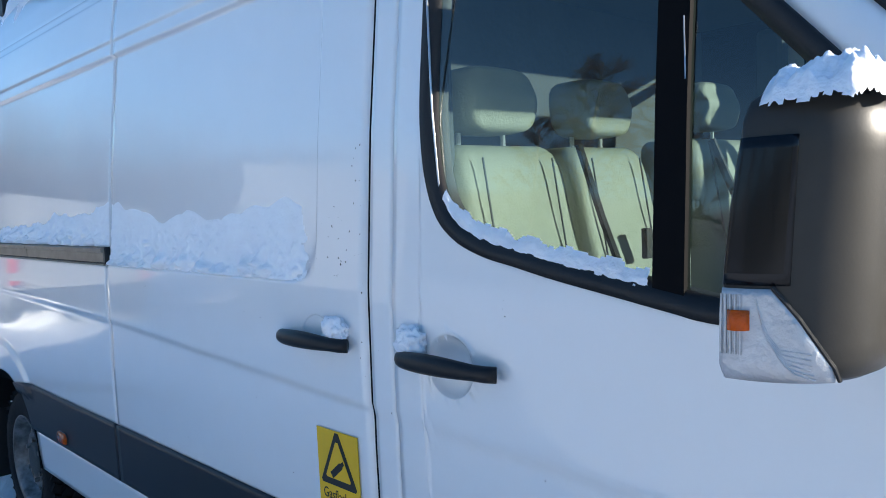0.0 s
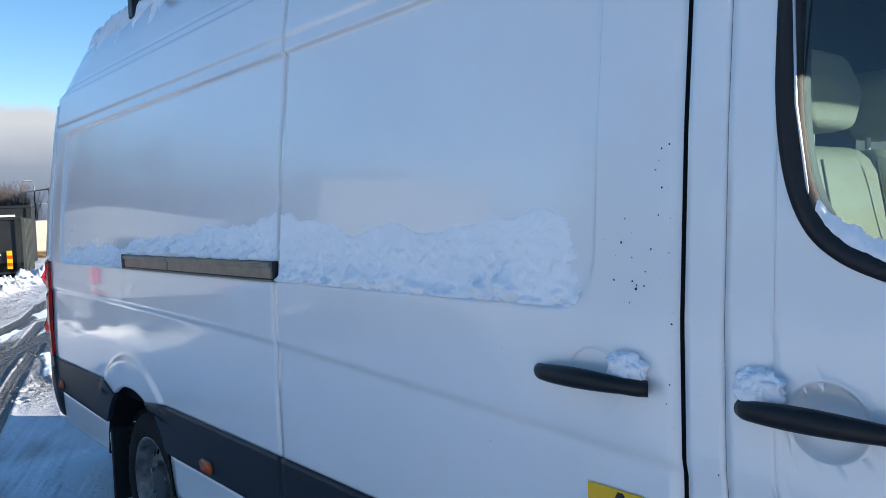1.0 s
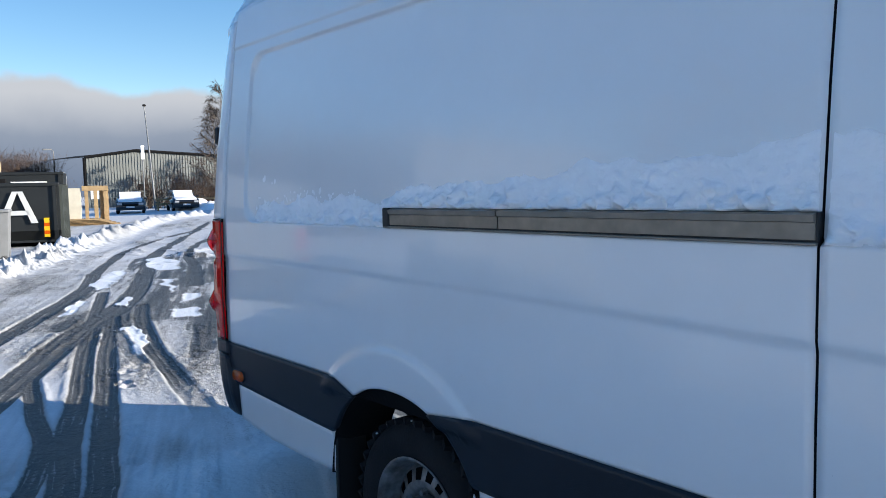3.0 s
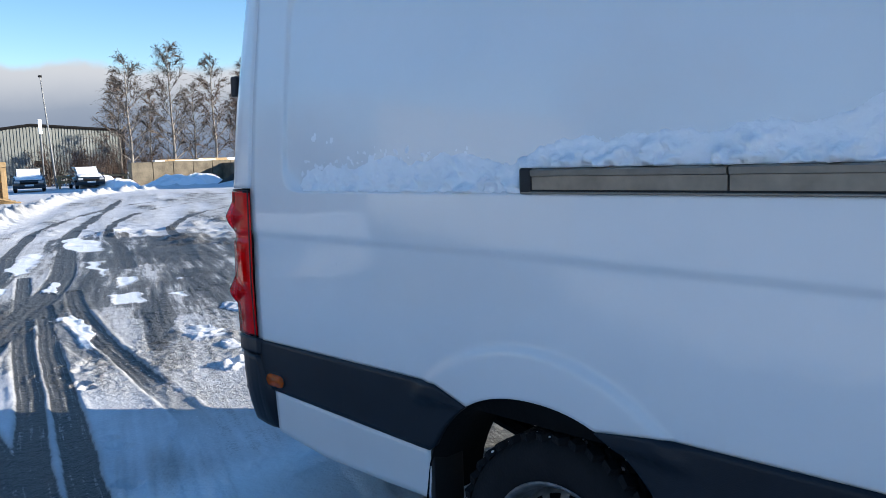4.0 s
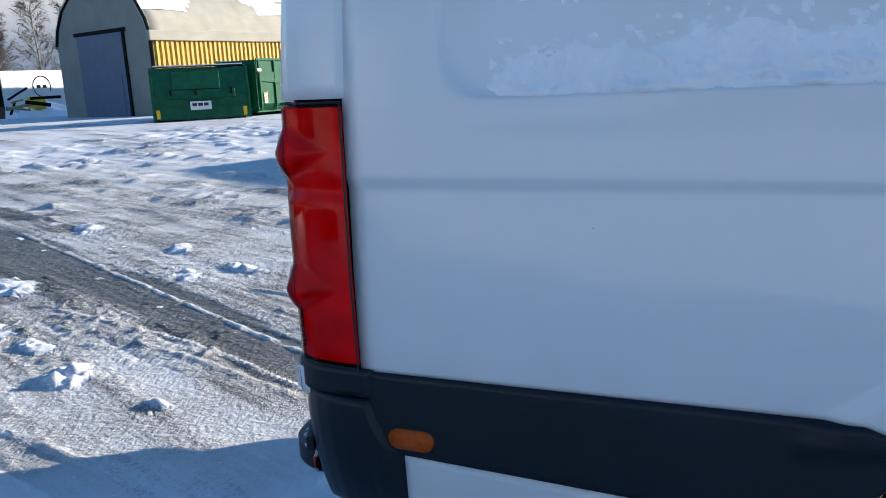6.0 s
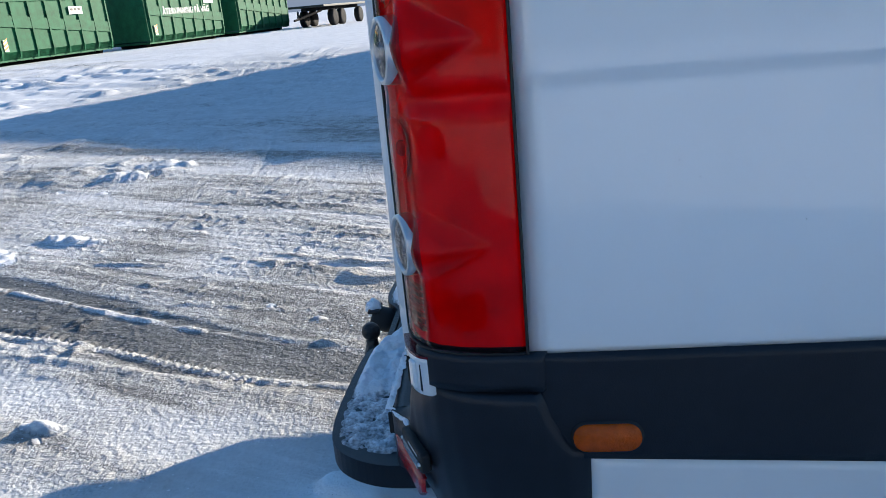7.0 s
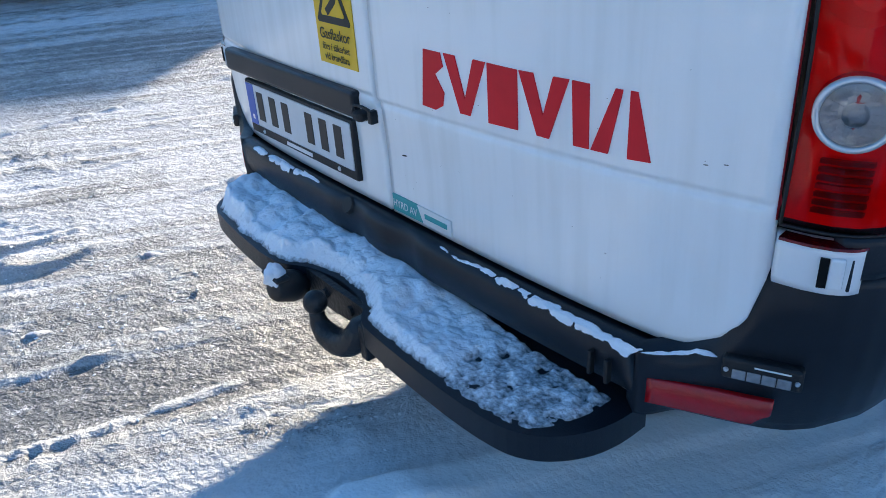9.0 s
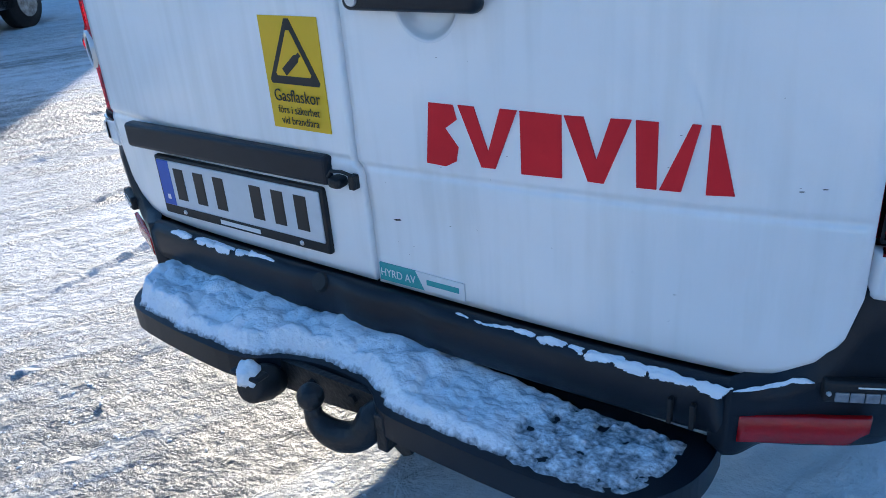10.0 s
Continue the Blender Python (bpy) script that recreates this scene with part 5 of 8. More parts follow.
def thin_snow():
    """Snow through which the dark plastic shows where it lies only millimetres deep."""
    m = snow_mat("thin_trodden_snow", bump=0.55, scale=80.0)
    n, l = m.node_tree.nodes, m.node_tree.links
    b = n["Principled BSDF"]
    tc, sep, t, add, mr, mx = (n.new("ShaderNode" + k) for k in ("TexCoord", "SeparateXYZ", "TexNoise", "Math", "MapRange", "Mix"))
    t.inputs["Scale"].default_value, t.inputs["Detail"].default_value = 120, 4
    l.new(tc.outputs["Object"], sep.inputs[0]), l.new(tc.outputs["Object"], t.inputs["Vector"])
    add.operation = "MULTIPLY_ADD"
    l.new(t.outputs["Fac"], add.inputs[0]), l.new(sep.outputs["Z"], add.inputs[2])
    add.inputs[1].default_value = 0.022
    mr.inputs["From Min"].default_value, mr.inputs["From Max"].default_value = 0.3805, 0.3925
    l.new(add.outputs[0], mr.inputs["Value"])
    mx.data_type = "RGBA"
    sock = [q for q in mx.inputs if q.type == "RGBA"]
    l.new(mr.outputs[0], mx.inputs["Factor"])
    sock[0].default_value, sock[1].default_value = (0.15, 0.155, 0.165, 1), (0.84, 0.86, 0.90, 1)
    l.new([q for q in mx.outputs if q.type == "RGBA"][0], b.inputs["Base Color"])
    return m


THIN_SNOW = thin_snow()


def step_depth(x, y):
    e = edge_gap(x, y, STEP)
    e = min(e, 0.5) - 0.006 - 0.008 * abs(rough(x, y, 0, 30, 2))
    if x < -0.60:
        e -= 0.03 * step01(-0.60, -0.66, x)
    body = 0.060 * (0.60 + 0.40 * step01(-0.35, 0.1, x)) * step01(0.0, 0.035, e)
    dome = [1 - min(1.0, noise.voronoi(Vector((x, y, 0.0)) * k + Vector((0.2 * rough(x, y, 3, 12, 2), 0, 0)))[0][0]) ** 2 for k in (15, 36)]
    body *= 0.46 + 0.30 * rough(x, y, 2, 7, 2) + 0.42 * dome[0] + 0.16 * dome[1]
    tread = max(0.0, 1 - math.hypot((x + 0.30) / 0.12, (y - 0.10) / 0.07) ** 2)
    body *= 1 - 0.55 * tread * (0.6 + 0.6 * rough(x, y, 9, 30, 2))
    thin = step01(-0.22, -0.50, x)
    body *= 1 - 0.62 * thin
    body += 0.005 * thin * rough(x, y, 6, 28, 3) + 0.0012 * rough(x, y, 7, 50, 2)
    body += 0.016 * max(0.0, rough(x, y, 13, 13, 2)) * (1 - thin)
    body -= 0.010 * max(0.0, rough(x, y, 17, 24, 2) - 0.10) * (0.3 + thin) + 0.014 * thin * max(0.0, rough(x, y, 21, 34, 3) - 0.02)
    edge = 1 - step01(0.0, 0.022, e)
    body = body - 0.005 - 0.006 * edge * abs(rough(x, y, 15, 40, 2))
    body = max(body, (0.0022 + 0.004 * rough(x, y, 25, 40, 2)) * thin * step01(0.004, 0.016, e))
    return body if e > 0 else -0.002


snow_field("step_snow", spread(-0.69, 0.70, 460), spread(0.008, 0.212, 72), lambda x, y, d: (x, y, 0.371 + d), step_depth, "lumpy trodden snow on the rear step", THIN_SNOW)

def ledge_depth(x, v):
    if x < -0.815 or x > 0.62 or -0.20 < x < 0.20:
        return -0.003
    wide = 0.35 + 0.65 * (step01(-0.22, -0.52, x) if x < 0 else step01(0.20, 0.45, x))
    c = 1 - ((v - 0.66 + 0.16 * rough(x, 0, 5, 9, 2)) / (0.30 * wide)) ** 2 - 0.9 * max(0.0, rough(x, v * 0.05, 8, 26, 3)) - 0.5 * max(0.0, rough(x, v * 0.03, 18, 60, 2))
    ends = min(step01(0, 0.03, x + 0.815), step01(0, 0.03, 0.62 - x), step01(0, 0.05, abs(x) - 0.20))
    return 0.010 * max(0.0, c) * ends * (0.7 + 0.8 * rough(x, v * 0.08, 3, 24, 3)) - 0.002


def ledge_place(x, v, d):
    if x < -0.70:
        y = on_corner(-x) - 0.020 + v * 0.024
        z = min(corner_top(-x, 0), 0.530) - 0.001
        return (x, y, z + d)
    return (x, 0.006 + v * 0.038, curve_at(0.006 + v * 0.038, (0.0, 0.020, 0.038, 0.046), (0.503, 0.512, 0.508, 0.49)) + d)


snow_field("bumper_snow", spread(-0.82, 0.68, 700), spread(0.1, 1, 60), ledge_place, ledge_depth, "thin ridge of snow along the bumper top")

def mirror_place(u, v, d):
    return (MC[0] + 0.006 + u * 0.098, MC[1] - 0.062 + v * 0.052, 1.549 - 0.016 * (u ** 6 + v ** 6) + d)


snow_field("mirror_snow", spread(-1.0, 1.0, 56), spread(-1.0, 1.0, 56), mirror_place, lambda u, v: 0.036 * min(1.0, max(0.0, 1 - abs(u + 0.1 * rough(u, v, 4, 3, 2)) ** 4 - abs(v + 0.1 * rough(u, v, 5, 3, 2)) ** 4) ** 0.6) * (0.7 + 0.5 * rough(u, v, 1, 2.2, 3) + 0.12 * rough(u, v, 7, 9, 2)) - 0.006, "fluffy cap of snow on the wing mirror")

def sill_place(y, v, d):
    z = SILL(y) + 0.020 + v * 0.036
    return (-(half_width(y, z, True) - 0.012 + d), y, z)


snow_field("window_snow", spread(-4.93, -4.50, 90), spread(0, 1, 10), sill_place, lambda y, v: 0.012 * (1 - step01(0.35, 0.95, v + 0.35 * rough(y, 0, 4, 26, 3))) * (0.8 + 0.5 * rough(y, v, 2, 50, 2)) - 0.001, "snow along the lower edge of the window")

def handle_snow(yc, zc):
    w = half_width(yc, zc)
    bm = bmesh.new()
    bmesh.ops.create_icosphere(bm, subdivisions=5, radius=1.0)
    for v in bm.verts:
        n = 1 + 0.30 * rough(v.co.x, v.co.y, v.co.z + yc, 2.0, 2)
        v.co = Vector((-(w + 0.010) + v.co.x * 0.020 * n, yc + v.co.y * 0.040 * n, zc + v.co.z * 0.032 * n))
    ob = part("handle_snow", bm, SNOW, None, "", True)
    tagged(ob, "small heap of snow caught behind a door handle", "snow", kind="stuff")


handle_snow(-4.180, 1.190), handle_snow(-4.425, 1.190)

def roof_snow_place(y, u, d):
    x = -(0.62 + 0.20 * u)
    z = curve_at(-x, (0.45, 0.64, 0.735, 0.795, 0.83), (2.598, 2.56, 2.50, 2.42, 2.33)) - drop(y) * 0.75
    return (x - d * 0.5, y, z + d)


snow_field("roof_snow", spread(-3.9, -0.5, 220), spread(0, 1, 12), roof_snow_place, lambda y, u: 0.05 * (1 - step01(0.35, 0.9, u + 0.4 * rough(y, 0, 8, 6, 3))) * (0.8 + 0.5 * rough(y, u, 8, 7, 3)) - 0.003, "snow on the edge of the van roof")

bm = bmesh.new()
bmesh.ops.create_icosphere(bm, subdivisions=3, radius=1.0)
for v in bm.verts:
    n = 1 + 0.3 * rough(v.co.x, v.co.y, v.co.z, 1.8, 3)
    v.co = Vector((0.150 + v.co.x * 0.022 * n, 0.226 + v.co.y * 0.024 * n, 0.372 + v.co.z * 0.030 * n))
tagged(part("socket_snow", bm, SNOW, None, "", True), "clump of snow on the trailer socket", "snow", kind="stuff")

# dirt specks and chips in the paint, as small thin flecks
bm = bmesh.new()
rs = random.Random(4)
flecks = [(-4.268 + rs.gauss(0, 0.03), rs.uniform(1.05, 1.62)) for _ in range(22)] + [(-4.20 + rs.gauss(0, 0.04), rs.uniform(1.30, 1.46)) for _ in range(22)] + [(rs.uniform(-4.9, -0.4), rs.uniform(0.8, 1.25)) for _ in range(26)] + [(-4.655, 1.27), (-4.658, 1.285), (-4.66, 1.258), (-4.10, 1.352), (-4.105, 1.342), (-4.0, 1.262), (-3.45, 1.985), (-0.62, 0.925), (-1.49, 1.13)]
for y, z in flecks:
    if -4.30 < y < -4.275 or -4.37 < y < -4.355:
        continue
    s = 0.0006 + 0.0022 * rs.random() ** 3 * (1.0 if y < -3.9 else 0.6)
    w = half_width(y, z) + 0.0009
    bm.faces.new([bm.verts.new((-w, y + s * rs.uniform(0.5, 1.3) * math.cos(a), z + s * rs.uniform(0.4, 1.4) * math.sin(a))) for a in spread(0, 2 * math.pi, 6)[:-1]])
tagged(part("dirt_specks", bm, SOIL, None), "dark dirt specks and chips on white paint", "dirt", kind="stuff")
bm = bmesh.new()
for x, z, s in ((-0.755, 0.812, 0.0042), (-0.782, 0.818, 0.0042), (-0.60, 0.625, 0.003), (-0.20, 0.665, 0.002), (-0.08, 0.655, 0.010), (-0.20, 0.96, 0.002)) + tuple((rs.uniform(-0.8, -0.02), rs.uniform(0.53, 1.0), rs.uniform(0.001, 0.0022)) for _ in range(20)):
    y = rear_y(x, z) + 0.0009
    bm.faces.new([bm.verts.new((x + s * math.cos(a), y, z + 0.2 * s * math.sin(a) - 0.15 * s * math.cos(a))) for a in spread(0, 2 * math.pi, 6)[:-1]])
tagged(part("dirt_specks", bm, SOIL, None), "dark scratches on the white rear door", "dirt", kind="stuff")


# ---- ground: one sheet of trodden snow with tyre tracks worn to the asphalt ----
def graded(parts, grow, far):
    """Grid lines: (start, end, step) stretches, then growing steps out to far on both sides."""
    g = []
    for a, b, s in parts:
        g += list(np.arange(a, b, s))
    g.append(parts[-1][1])
    s = parts[-1][2]
    while g[-1] < far:
        s *= grow
        g.append(g[-1] + s)
    s, low = parts[0][2], []
    x = g[0]
    while x > -far:
        s *= grow
        x -= s
        low.append(x)
    return np.array(low[::-1] + g)


gx = graded([(-3.0, -1.7, 0.05), (-1.7, 2.4, 0.014), (2.4, 3.4, 0.022), (3.4, 5.0, 0.04), (5.0, 6.5, 0.07), (6.5, 18, 0.10), (18, 40, 0.5)], 1.25, 2500)
gy = graded([(-7.0, -2.4, 0.12), (-2.4, -0.6, 0.034), (-0.6, 3.2, 0.014), (3.2, 6.0, 0.03), (6.0, 9.0, 0.05), (9.0, 20, 0.085), (20, 45, 0.3), (45, 60, 0.8)], 1.25, 2500)
GX, GY = np.meshgrid(gx, gy, indexing="ij")


def lattice(seed):
    return np.random.RandomState(seed).rand(256, 256)


def value_noise(x, y, scale, seed):
    t = lattice(seed)
    u, v = x * scale, y * scale
    i, j = np.floor(u).astype(int), np.floor(v).astype(int)
    fu, fv = u - i, v - j
    fu, fv = fu * fu * (3 - 2 * fu), fv * fv * (3 - 2 * fv)
    i0, j0, i1, j1 = i % 256, j % 256, (i + 1) % 256, (j + 1) % 256
    return (t[i0, j0] * (1 - fu) + t[i1, j0] * fu) * (1 - fv) + (t[i0, j1] * (1 - fu) + t[i1, j1] * fu) * fv - 0.5


def layered(x, y, scale, seed, n=4):
    return sum(value_noise(x, y, scale * 2.07 ** k, seed + k) * 0.55 ** k for k in range(n))


def soft(a, b, x):
    t = np.clip((x - a) / (b - a), 0, 1)
    return t * t * (3 - 2 * t)


def along(pts, x, y):
    """Distance to a bent line, and how far along it the nearest place lies."""
    best, where, run = np.full(x.shape, 1e9), np.zeros(x.shape), 0.0
    for (x0, y0), (x1, y1) in zip(pts, pts[1:]):
        dx, dy = x1 - x0, y1 - y0
        ln = math.hypot(dx, dy)
        t = np.clip(((x - x0) * dx + (y - y0) * dy) / ln ** 2, 0, 1)
        d = np.hypot(x - x0 - t * dx, y - y0 - t * dy)
        where = np.where(d < best, run + t * ln, where)
        best = np.minimum(best, d)
        run += ln
    return best, where


def smooth_line(pts, n=6):
    """Rounds a bent line by cubic pieces."""
    out = []
    P = [pts[0]] + list(pts) + [pts[-1]]
    for a, b, c, d in zip(P, P[1:], P[2:], P[3:]):
        for k in range(n):
            t = k / n
            out.append(tuple(0.5 * (2 * b[i] + (c[i] - a[i]) * t + (2 * a[i] - 5 * b[i] + 4 * c[i] - d[i]) * t * t + (3 * b[i] - a[i] - 3 * c[i] + d[i]) * t ** 3) for i in (0, 1)))
    out.append(pts[-1])
    return out


def polygon_depth(pts, x, y):
    """Distance to a closed outline: positive inside, negative outside."""
    best, odd = np.full(x.shape, 1e9), np.zeros(x.shape, dtype=bool)
    for (x0, y0), (x1, y1) in zip(pts, pts[1:] + pts[:1]):
        dx, dy = x1 - x0, y1 - y0
        t = np.clip(((x - x0) * dx + (y - y0) * dy) / max(1e-9, dx * dx + dy * dy), 0, 1)
        best = np.minimum(best, np.hypot(x - x0 - t * dx, y - y0 - t * dy))
        if abs(dy) > 1e-9:
            odd ^= ((y0 > y) != (y1 > y)) & (x < dx * (y - y0) / dy + x0)
    return np.where(odd, best, -best)


wx = GX + 0.020 * layered(GX, GY, 1.4, 11, 3)
wy = GY + 0.020 * layered(GX, GY, 1.4, 21, 3)
away = np.hypot(GX - 0.5, GY - 1.5)
near = np.exp(-away / 14)
close = 1 - soft(4.5, 9.0, away)
H = 0.25 * soft(8, 26, np.hypot(GX, GY)) * soft(2, 20, GX) + 0.012 * layered(GX, GY, 0.35, 31, 2)

# the way the wheels run here, and noise drawn out along it
al, ac = GX * 0.40 + GY * 0.917, GX * 0.917 - GY * 0.40
al = al + 0.012 * GX ** 2
streak = layered(ac, al * 0.07, 4.0, 131, 5)
fine_streak = layered(ac, al * 0.05, 17.0, 141, 3)
blotch = layered(GX, GY, 1.6, 145, 4)
crumbly = layered(GX, GY, 8.0, 147, 3)
zone = soft(-0.7, -0.1, GX + 0.30 * (GY - 1.2)) * (1 - soft(6, 12, GX)) * (1 - soft(10, 16, GY))

# single tyre tracks: (line, half width)
TRACKS = [
    ([(-1.90, -4.0), (-1.72, -0.5), (-1.46, 0.71), (-1.285, 1.35), (-0.94, 2.48), (-0.515, 3.93), (0.10, 5.9), (0.9, 8.4)], 0.080),
    ([(-1.72, -4.0), (-1.56, -0.5), (-1.315, 0.55), (-1.13, 1.175), (-0.80, 2.315), (-0.375, 3.76), (0.25, 5.7)], 0.080),
    ([(-2.6, 0.4), (-1.55, 2.45), (-0.86, 3.89), (-0.37, 4.9), (0.2, 5.88), (1.21, 7.93), (2.33, 10.82), (3.64, 14.32), (5.16, 17.52), (8.0, 23.0), (12, 31)], 0.160),
    ([(-1.9, 3.6), (-0.9, 5.4), (0.02, 7.29), (0.91, 9.29), (1.56, 11.27), (2.59, 13.86), (3.8, 16.74), (5.23, 19.33), (7.29, 22.65), (9.86, 25.5), (14, 28.5), (20, 30)], 0.130),
    ([(-1.10, 3.3), (-1.33, 2.06), (-1.41, 1.38), (-1.62, 0.7), (-2.0, -0.2)], 0.060),
    ([(-1.45, 0.0), (-1.075, 0.43), (-0.835, 0.765), (-0.63, 1.035), (-0.50, 1.27)], 0.058),
    ([(0.05, 5.1), (-0.07, 4.45), (-0.24, 3.55), (-0.33, 2.95)], 0.062),
    ([(0.85, 6.6), (0.35, 5.0), (-0.02, 3.6), (-0.14, 3.0), (-0.32, 2.1), (-0.50, 1.2), (-0.62, 0.5)], 0.085),
    ([(2.2, 8.2), (3.4, 11.2), (4.6, 14.6), (6.6, 18.6), (9.6, 22.5), (14, 25.5)], 0.13),
    ([(3.2, 8.2), (4.6, 11.2), (6.2, 14.8), (9.0, 18.6), (13, 21.5)], 0.12),
]
track = np.full(GX.shape, -0.25)          # depth inside the nearest track, in metres
across, run, grip = np.zeros(GX.shape), np.zeros(GX.shape), np.ones(GX.shape)
for k, (line, half) in enumerate(TRACKS):
    d, s = along(smooth_line(line, 5), wx, wy)
    mine = half - d - (0.10 * soft(9, 22, GY) if k > 1 else 0) * np.clip(0.5 - 2 * layered(GX, GY, 0.8, 70 + k, 3), 0, 1)
    nearer = mine > track
    track = np.where(nearer, mine, track)
    across, run = np.where(nearer, d / half, across), np.where(nearer, s, run)
    mark = 0.05 + 0.95 * soft(0.9, 2.6, GY + 0.5 * blotch) if k in (5, 7) else (0.6 if k == 6 else 1.0)
    grip = np.where(nearer, mark, grip)

# the dark crossing where all tracks meet, with islands of untouched snow left in it
CROSSING = [(-0.45, 5.4), (0.1, 6.9), (0.9, 8.6), (1.7, 10.6), (3.2, 14.2), (4.4, 15.2), (5.2, 12.6), (5.6, 10.6), (4.9, 8.0), (4.0, 6.0), (2.6, 4.7), (1.5, 4.0), (0.9, 3.5), (0.35, 3.4), (0.40, 4.9), (-0.1, 4.5)]
ISLANDS = [
    [(1.09, 9.54), (1.8, 11.33), (2.24, 11.72), (1.77, 10.3), (1.17, 8.91), (0.94, 8.76)],
    [(0.10, 7.18), (0.36, 7.73), (0.40, 7.48), (0.05, 6.39), (-0.08, 6.36)],
    [(2.75, 12.1), (3.5, 14.2), (3.9, 14.37), (3.6, 12.61), (2.98, 11.05), (2.65, 11.2)],
    [(0.59, 6.86), (0.96, 7.61), (1.0, 7.43), (0.68, 6.57)],
    [(2.10, 9.5), (2.26, 9.4), (1.62, 7.6)],
    [(1.66, 7.28), (1.85, 7.24), (1.68, 6.77), (1.38, 6.42)],
    [(1.06, 5.88), (1.32, 5.91), (1.06, 5.16), (0.86, 5.26)],
    [(0.10, 4.93), (0.27, 4.94), (0.12, 4.2), (-0.05, 3.61), (-0.17, 3.38), (-0.12, 3.75)],
    [(1.5, 5.5), (1.7, 5.5), (1.5, 5.15)],
]
cross = polygon_depth(CROSSING, GX + 0.5 * blotch, GY + 0.9 * blotch)
bare = np.clip(0.70 + 0.65 * streak + 0.45 * fine_streak + 0.2 * blotch, 0.3, 0.95) * soft(-0.35, 0.35, cross + 0.9 * streak)
# the worn lane behind the van, a broad speckled field beside it, and a second lane farther out
for line, half, strength in (([(3.1, 6.3), (2.05, 4.15), (1.50, 2.75), (0.95, 1.55), (0.58, 0.80), (0.40, 0.25), (0.30, -0.6), (0.2, -2.5)], 0.40, 0.80),
                             ([(5.2, 7.6), (3.9, 5.6), (3.1, 4.3), (2.5, 3.2), (2.1, 2.2), (1.85, 1.2), (1.8, 0.0), (1.9, -1.5)], 0.40, 0.34),
                             ([(0.2, 2.9), (-0.10, 2.0), (-0.35, 1.1), (-0.5, 0.4)], 0.22, 0.42)):
    d, _ = along(smooth_line(line, 5), GX + 0.12 * blotch, GY)
    wide = half * (0.62 + 0.38 * soft(1.0, 3.0, GY))
    bare = np.maximum(bare, strength * (0.85 + 0.15 * soft(0.7, 1.8, GY)) * (1 - soft(wide * 0.55, wide * 1.35, d + 0.20 * streak + 0.10 * fine_streak)))
bare = np.maximum(bare, zone * np.clip(0.40 + 0.35 * streak + 0.35 * fine_streak + 0.25 * blotch, 0.18, 0.58))
packed = np.maximum(zone * np.clip(0.72 + 0.5 * streak + 0.4 * blotch, 0, 1), grip * soft(-0.03, 0.02, track))
rolled = soft(-0.1, 0.4, GX) * (1 - soft(0.9, 1.7, GY)) * (1 - soft(8, 11, GX))
packed = np.maximum(packed, rolled * np.clip(0.95 + 0.5 * streak + 0.5 * fine_streak, 0.55, 1.25))
beside = (1 - soft(-0.95, -0.6, GX)) * soft(-2.6, -2.0, GX) * (1 - soft(0.8, 1.4, GY))
packed = np.maximum(packed, beside * np.clip(0.25 + 1.1 * streak + 0.8 * fine_streak, 0, 0.75))
bare = np.maximum(bare, rolled * np.clip(0.24 + 0.85 * streak + 0.40 * fine_streak, 0, 0.62))
isle = np.full(GX.shape, -9.0)
for pts in ISLANDS:
    isle = np.maximum(isle, polygon_depth(pts, wx + 0.16 * blotch + 0.05 * crumbly, wy + 0.16 * streak + 0.05 * crumbly))
clear = soft(-0.03, 0.03, isle)
bare, packed = bare * (1 - clear), packed * (1 - clear)
track = np.where(isle > 0, np.minimum(track, -isle), track)

# open yard beyond: old prints and ruts, and bent wheel marks
yard = soft(8, 12, GY) * (1 - soft(30, 42, GY)) * soft(-1, 2, GX) * (1 - soft(22, 30, GX))
prints = layered(GX + 0.3 * GY, GY * 0.6 - 0.2 * GX, 2.3, 161, 4)
ruts = layered(ac, al * 0.12, 1.6, 171, 4)
hook = np.hypot(GX - 13, GY - 12)
rings = np.clip(np.sin(hook * 9.0 + 3 * layered(GX, GY, 0.3, 175, 2)) - 0.55, 0, 1) * soft(13, 17, GY) * (1 - soft(24, 30, GY)) * np.clip(0.5 + 2.5 * layered(GX, GY, 0.35, 177, 2), 0, 1)
H += yard * (0.055 * np.maximum(0, prints - 0.12) + 0.022 * ruts + 0.02 * rings)
packed = np.maximum(packed, yard * np.clip(0.25 + 1.0 * ruts, 0, 1))
bare = np.maximum(bare, yard * np.clip(0.10 + 0.9 * ruts + 0.5 * prints + 0.5 * rings, 0, 0.75))

# snow lies about two centimetres deep where nothing has worn it away
worn = np.maximum(grip * soft(-0.012, 0.012, track), 0.35 * soft(0.35, 0.80, bare))
ribs = np.cos(across * 3 * math.pi) * np.clip(1.15 - across, 0, 1)
H += near * (0.020 * (1 - worn) - 0.004)
H += near * grip * soft(-0.005, 0.01, track) * 0.0035 * ribs
H += near * 0.010 * np.exp(-((track + 0.028) / 0.020) ** 2) * np.clip(0.6 + 1.5 * layered(GX, GY, 6, 61, 2), 0, 1)
# crumbled, ridged crust where wheels have passed
crisp = zone * np.clip(0.45 + 1.2 * layered(GX, GY, 1.1, 151, 3) + 0.6 * streak, 0, 1) * close
crumb = layered(GX, GY, 24.0, 41, 3)
lumps = np.maximum(0, layered(GX, GY, 15.0, 51, 3) - 0.16)
H += crisp * (0.0130 * np.abs(crumb) + 0.036 * lumps + 0.0110 * fine_streak + 0.0100 * streak)
H += near * (1 - zone) * 0.0040 * layered(GX, GY, 9.0, 55, 4) + beside * 0.006 * fine_streak

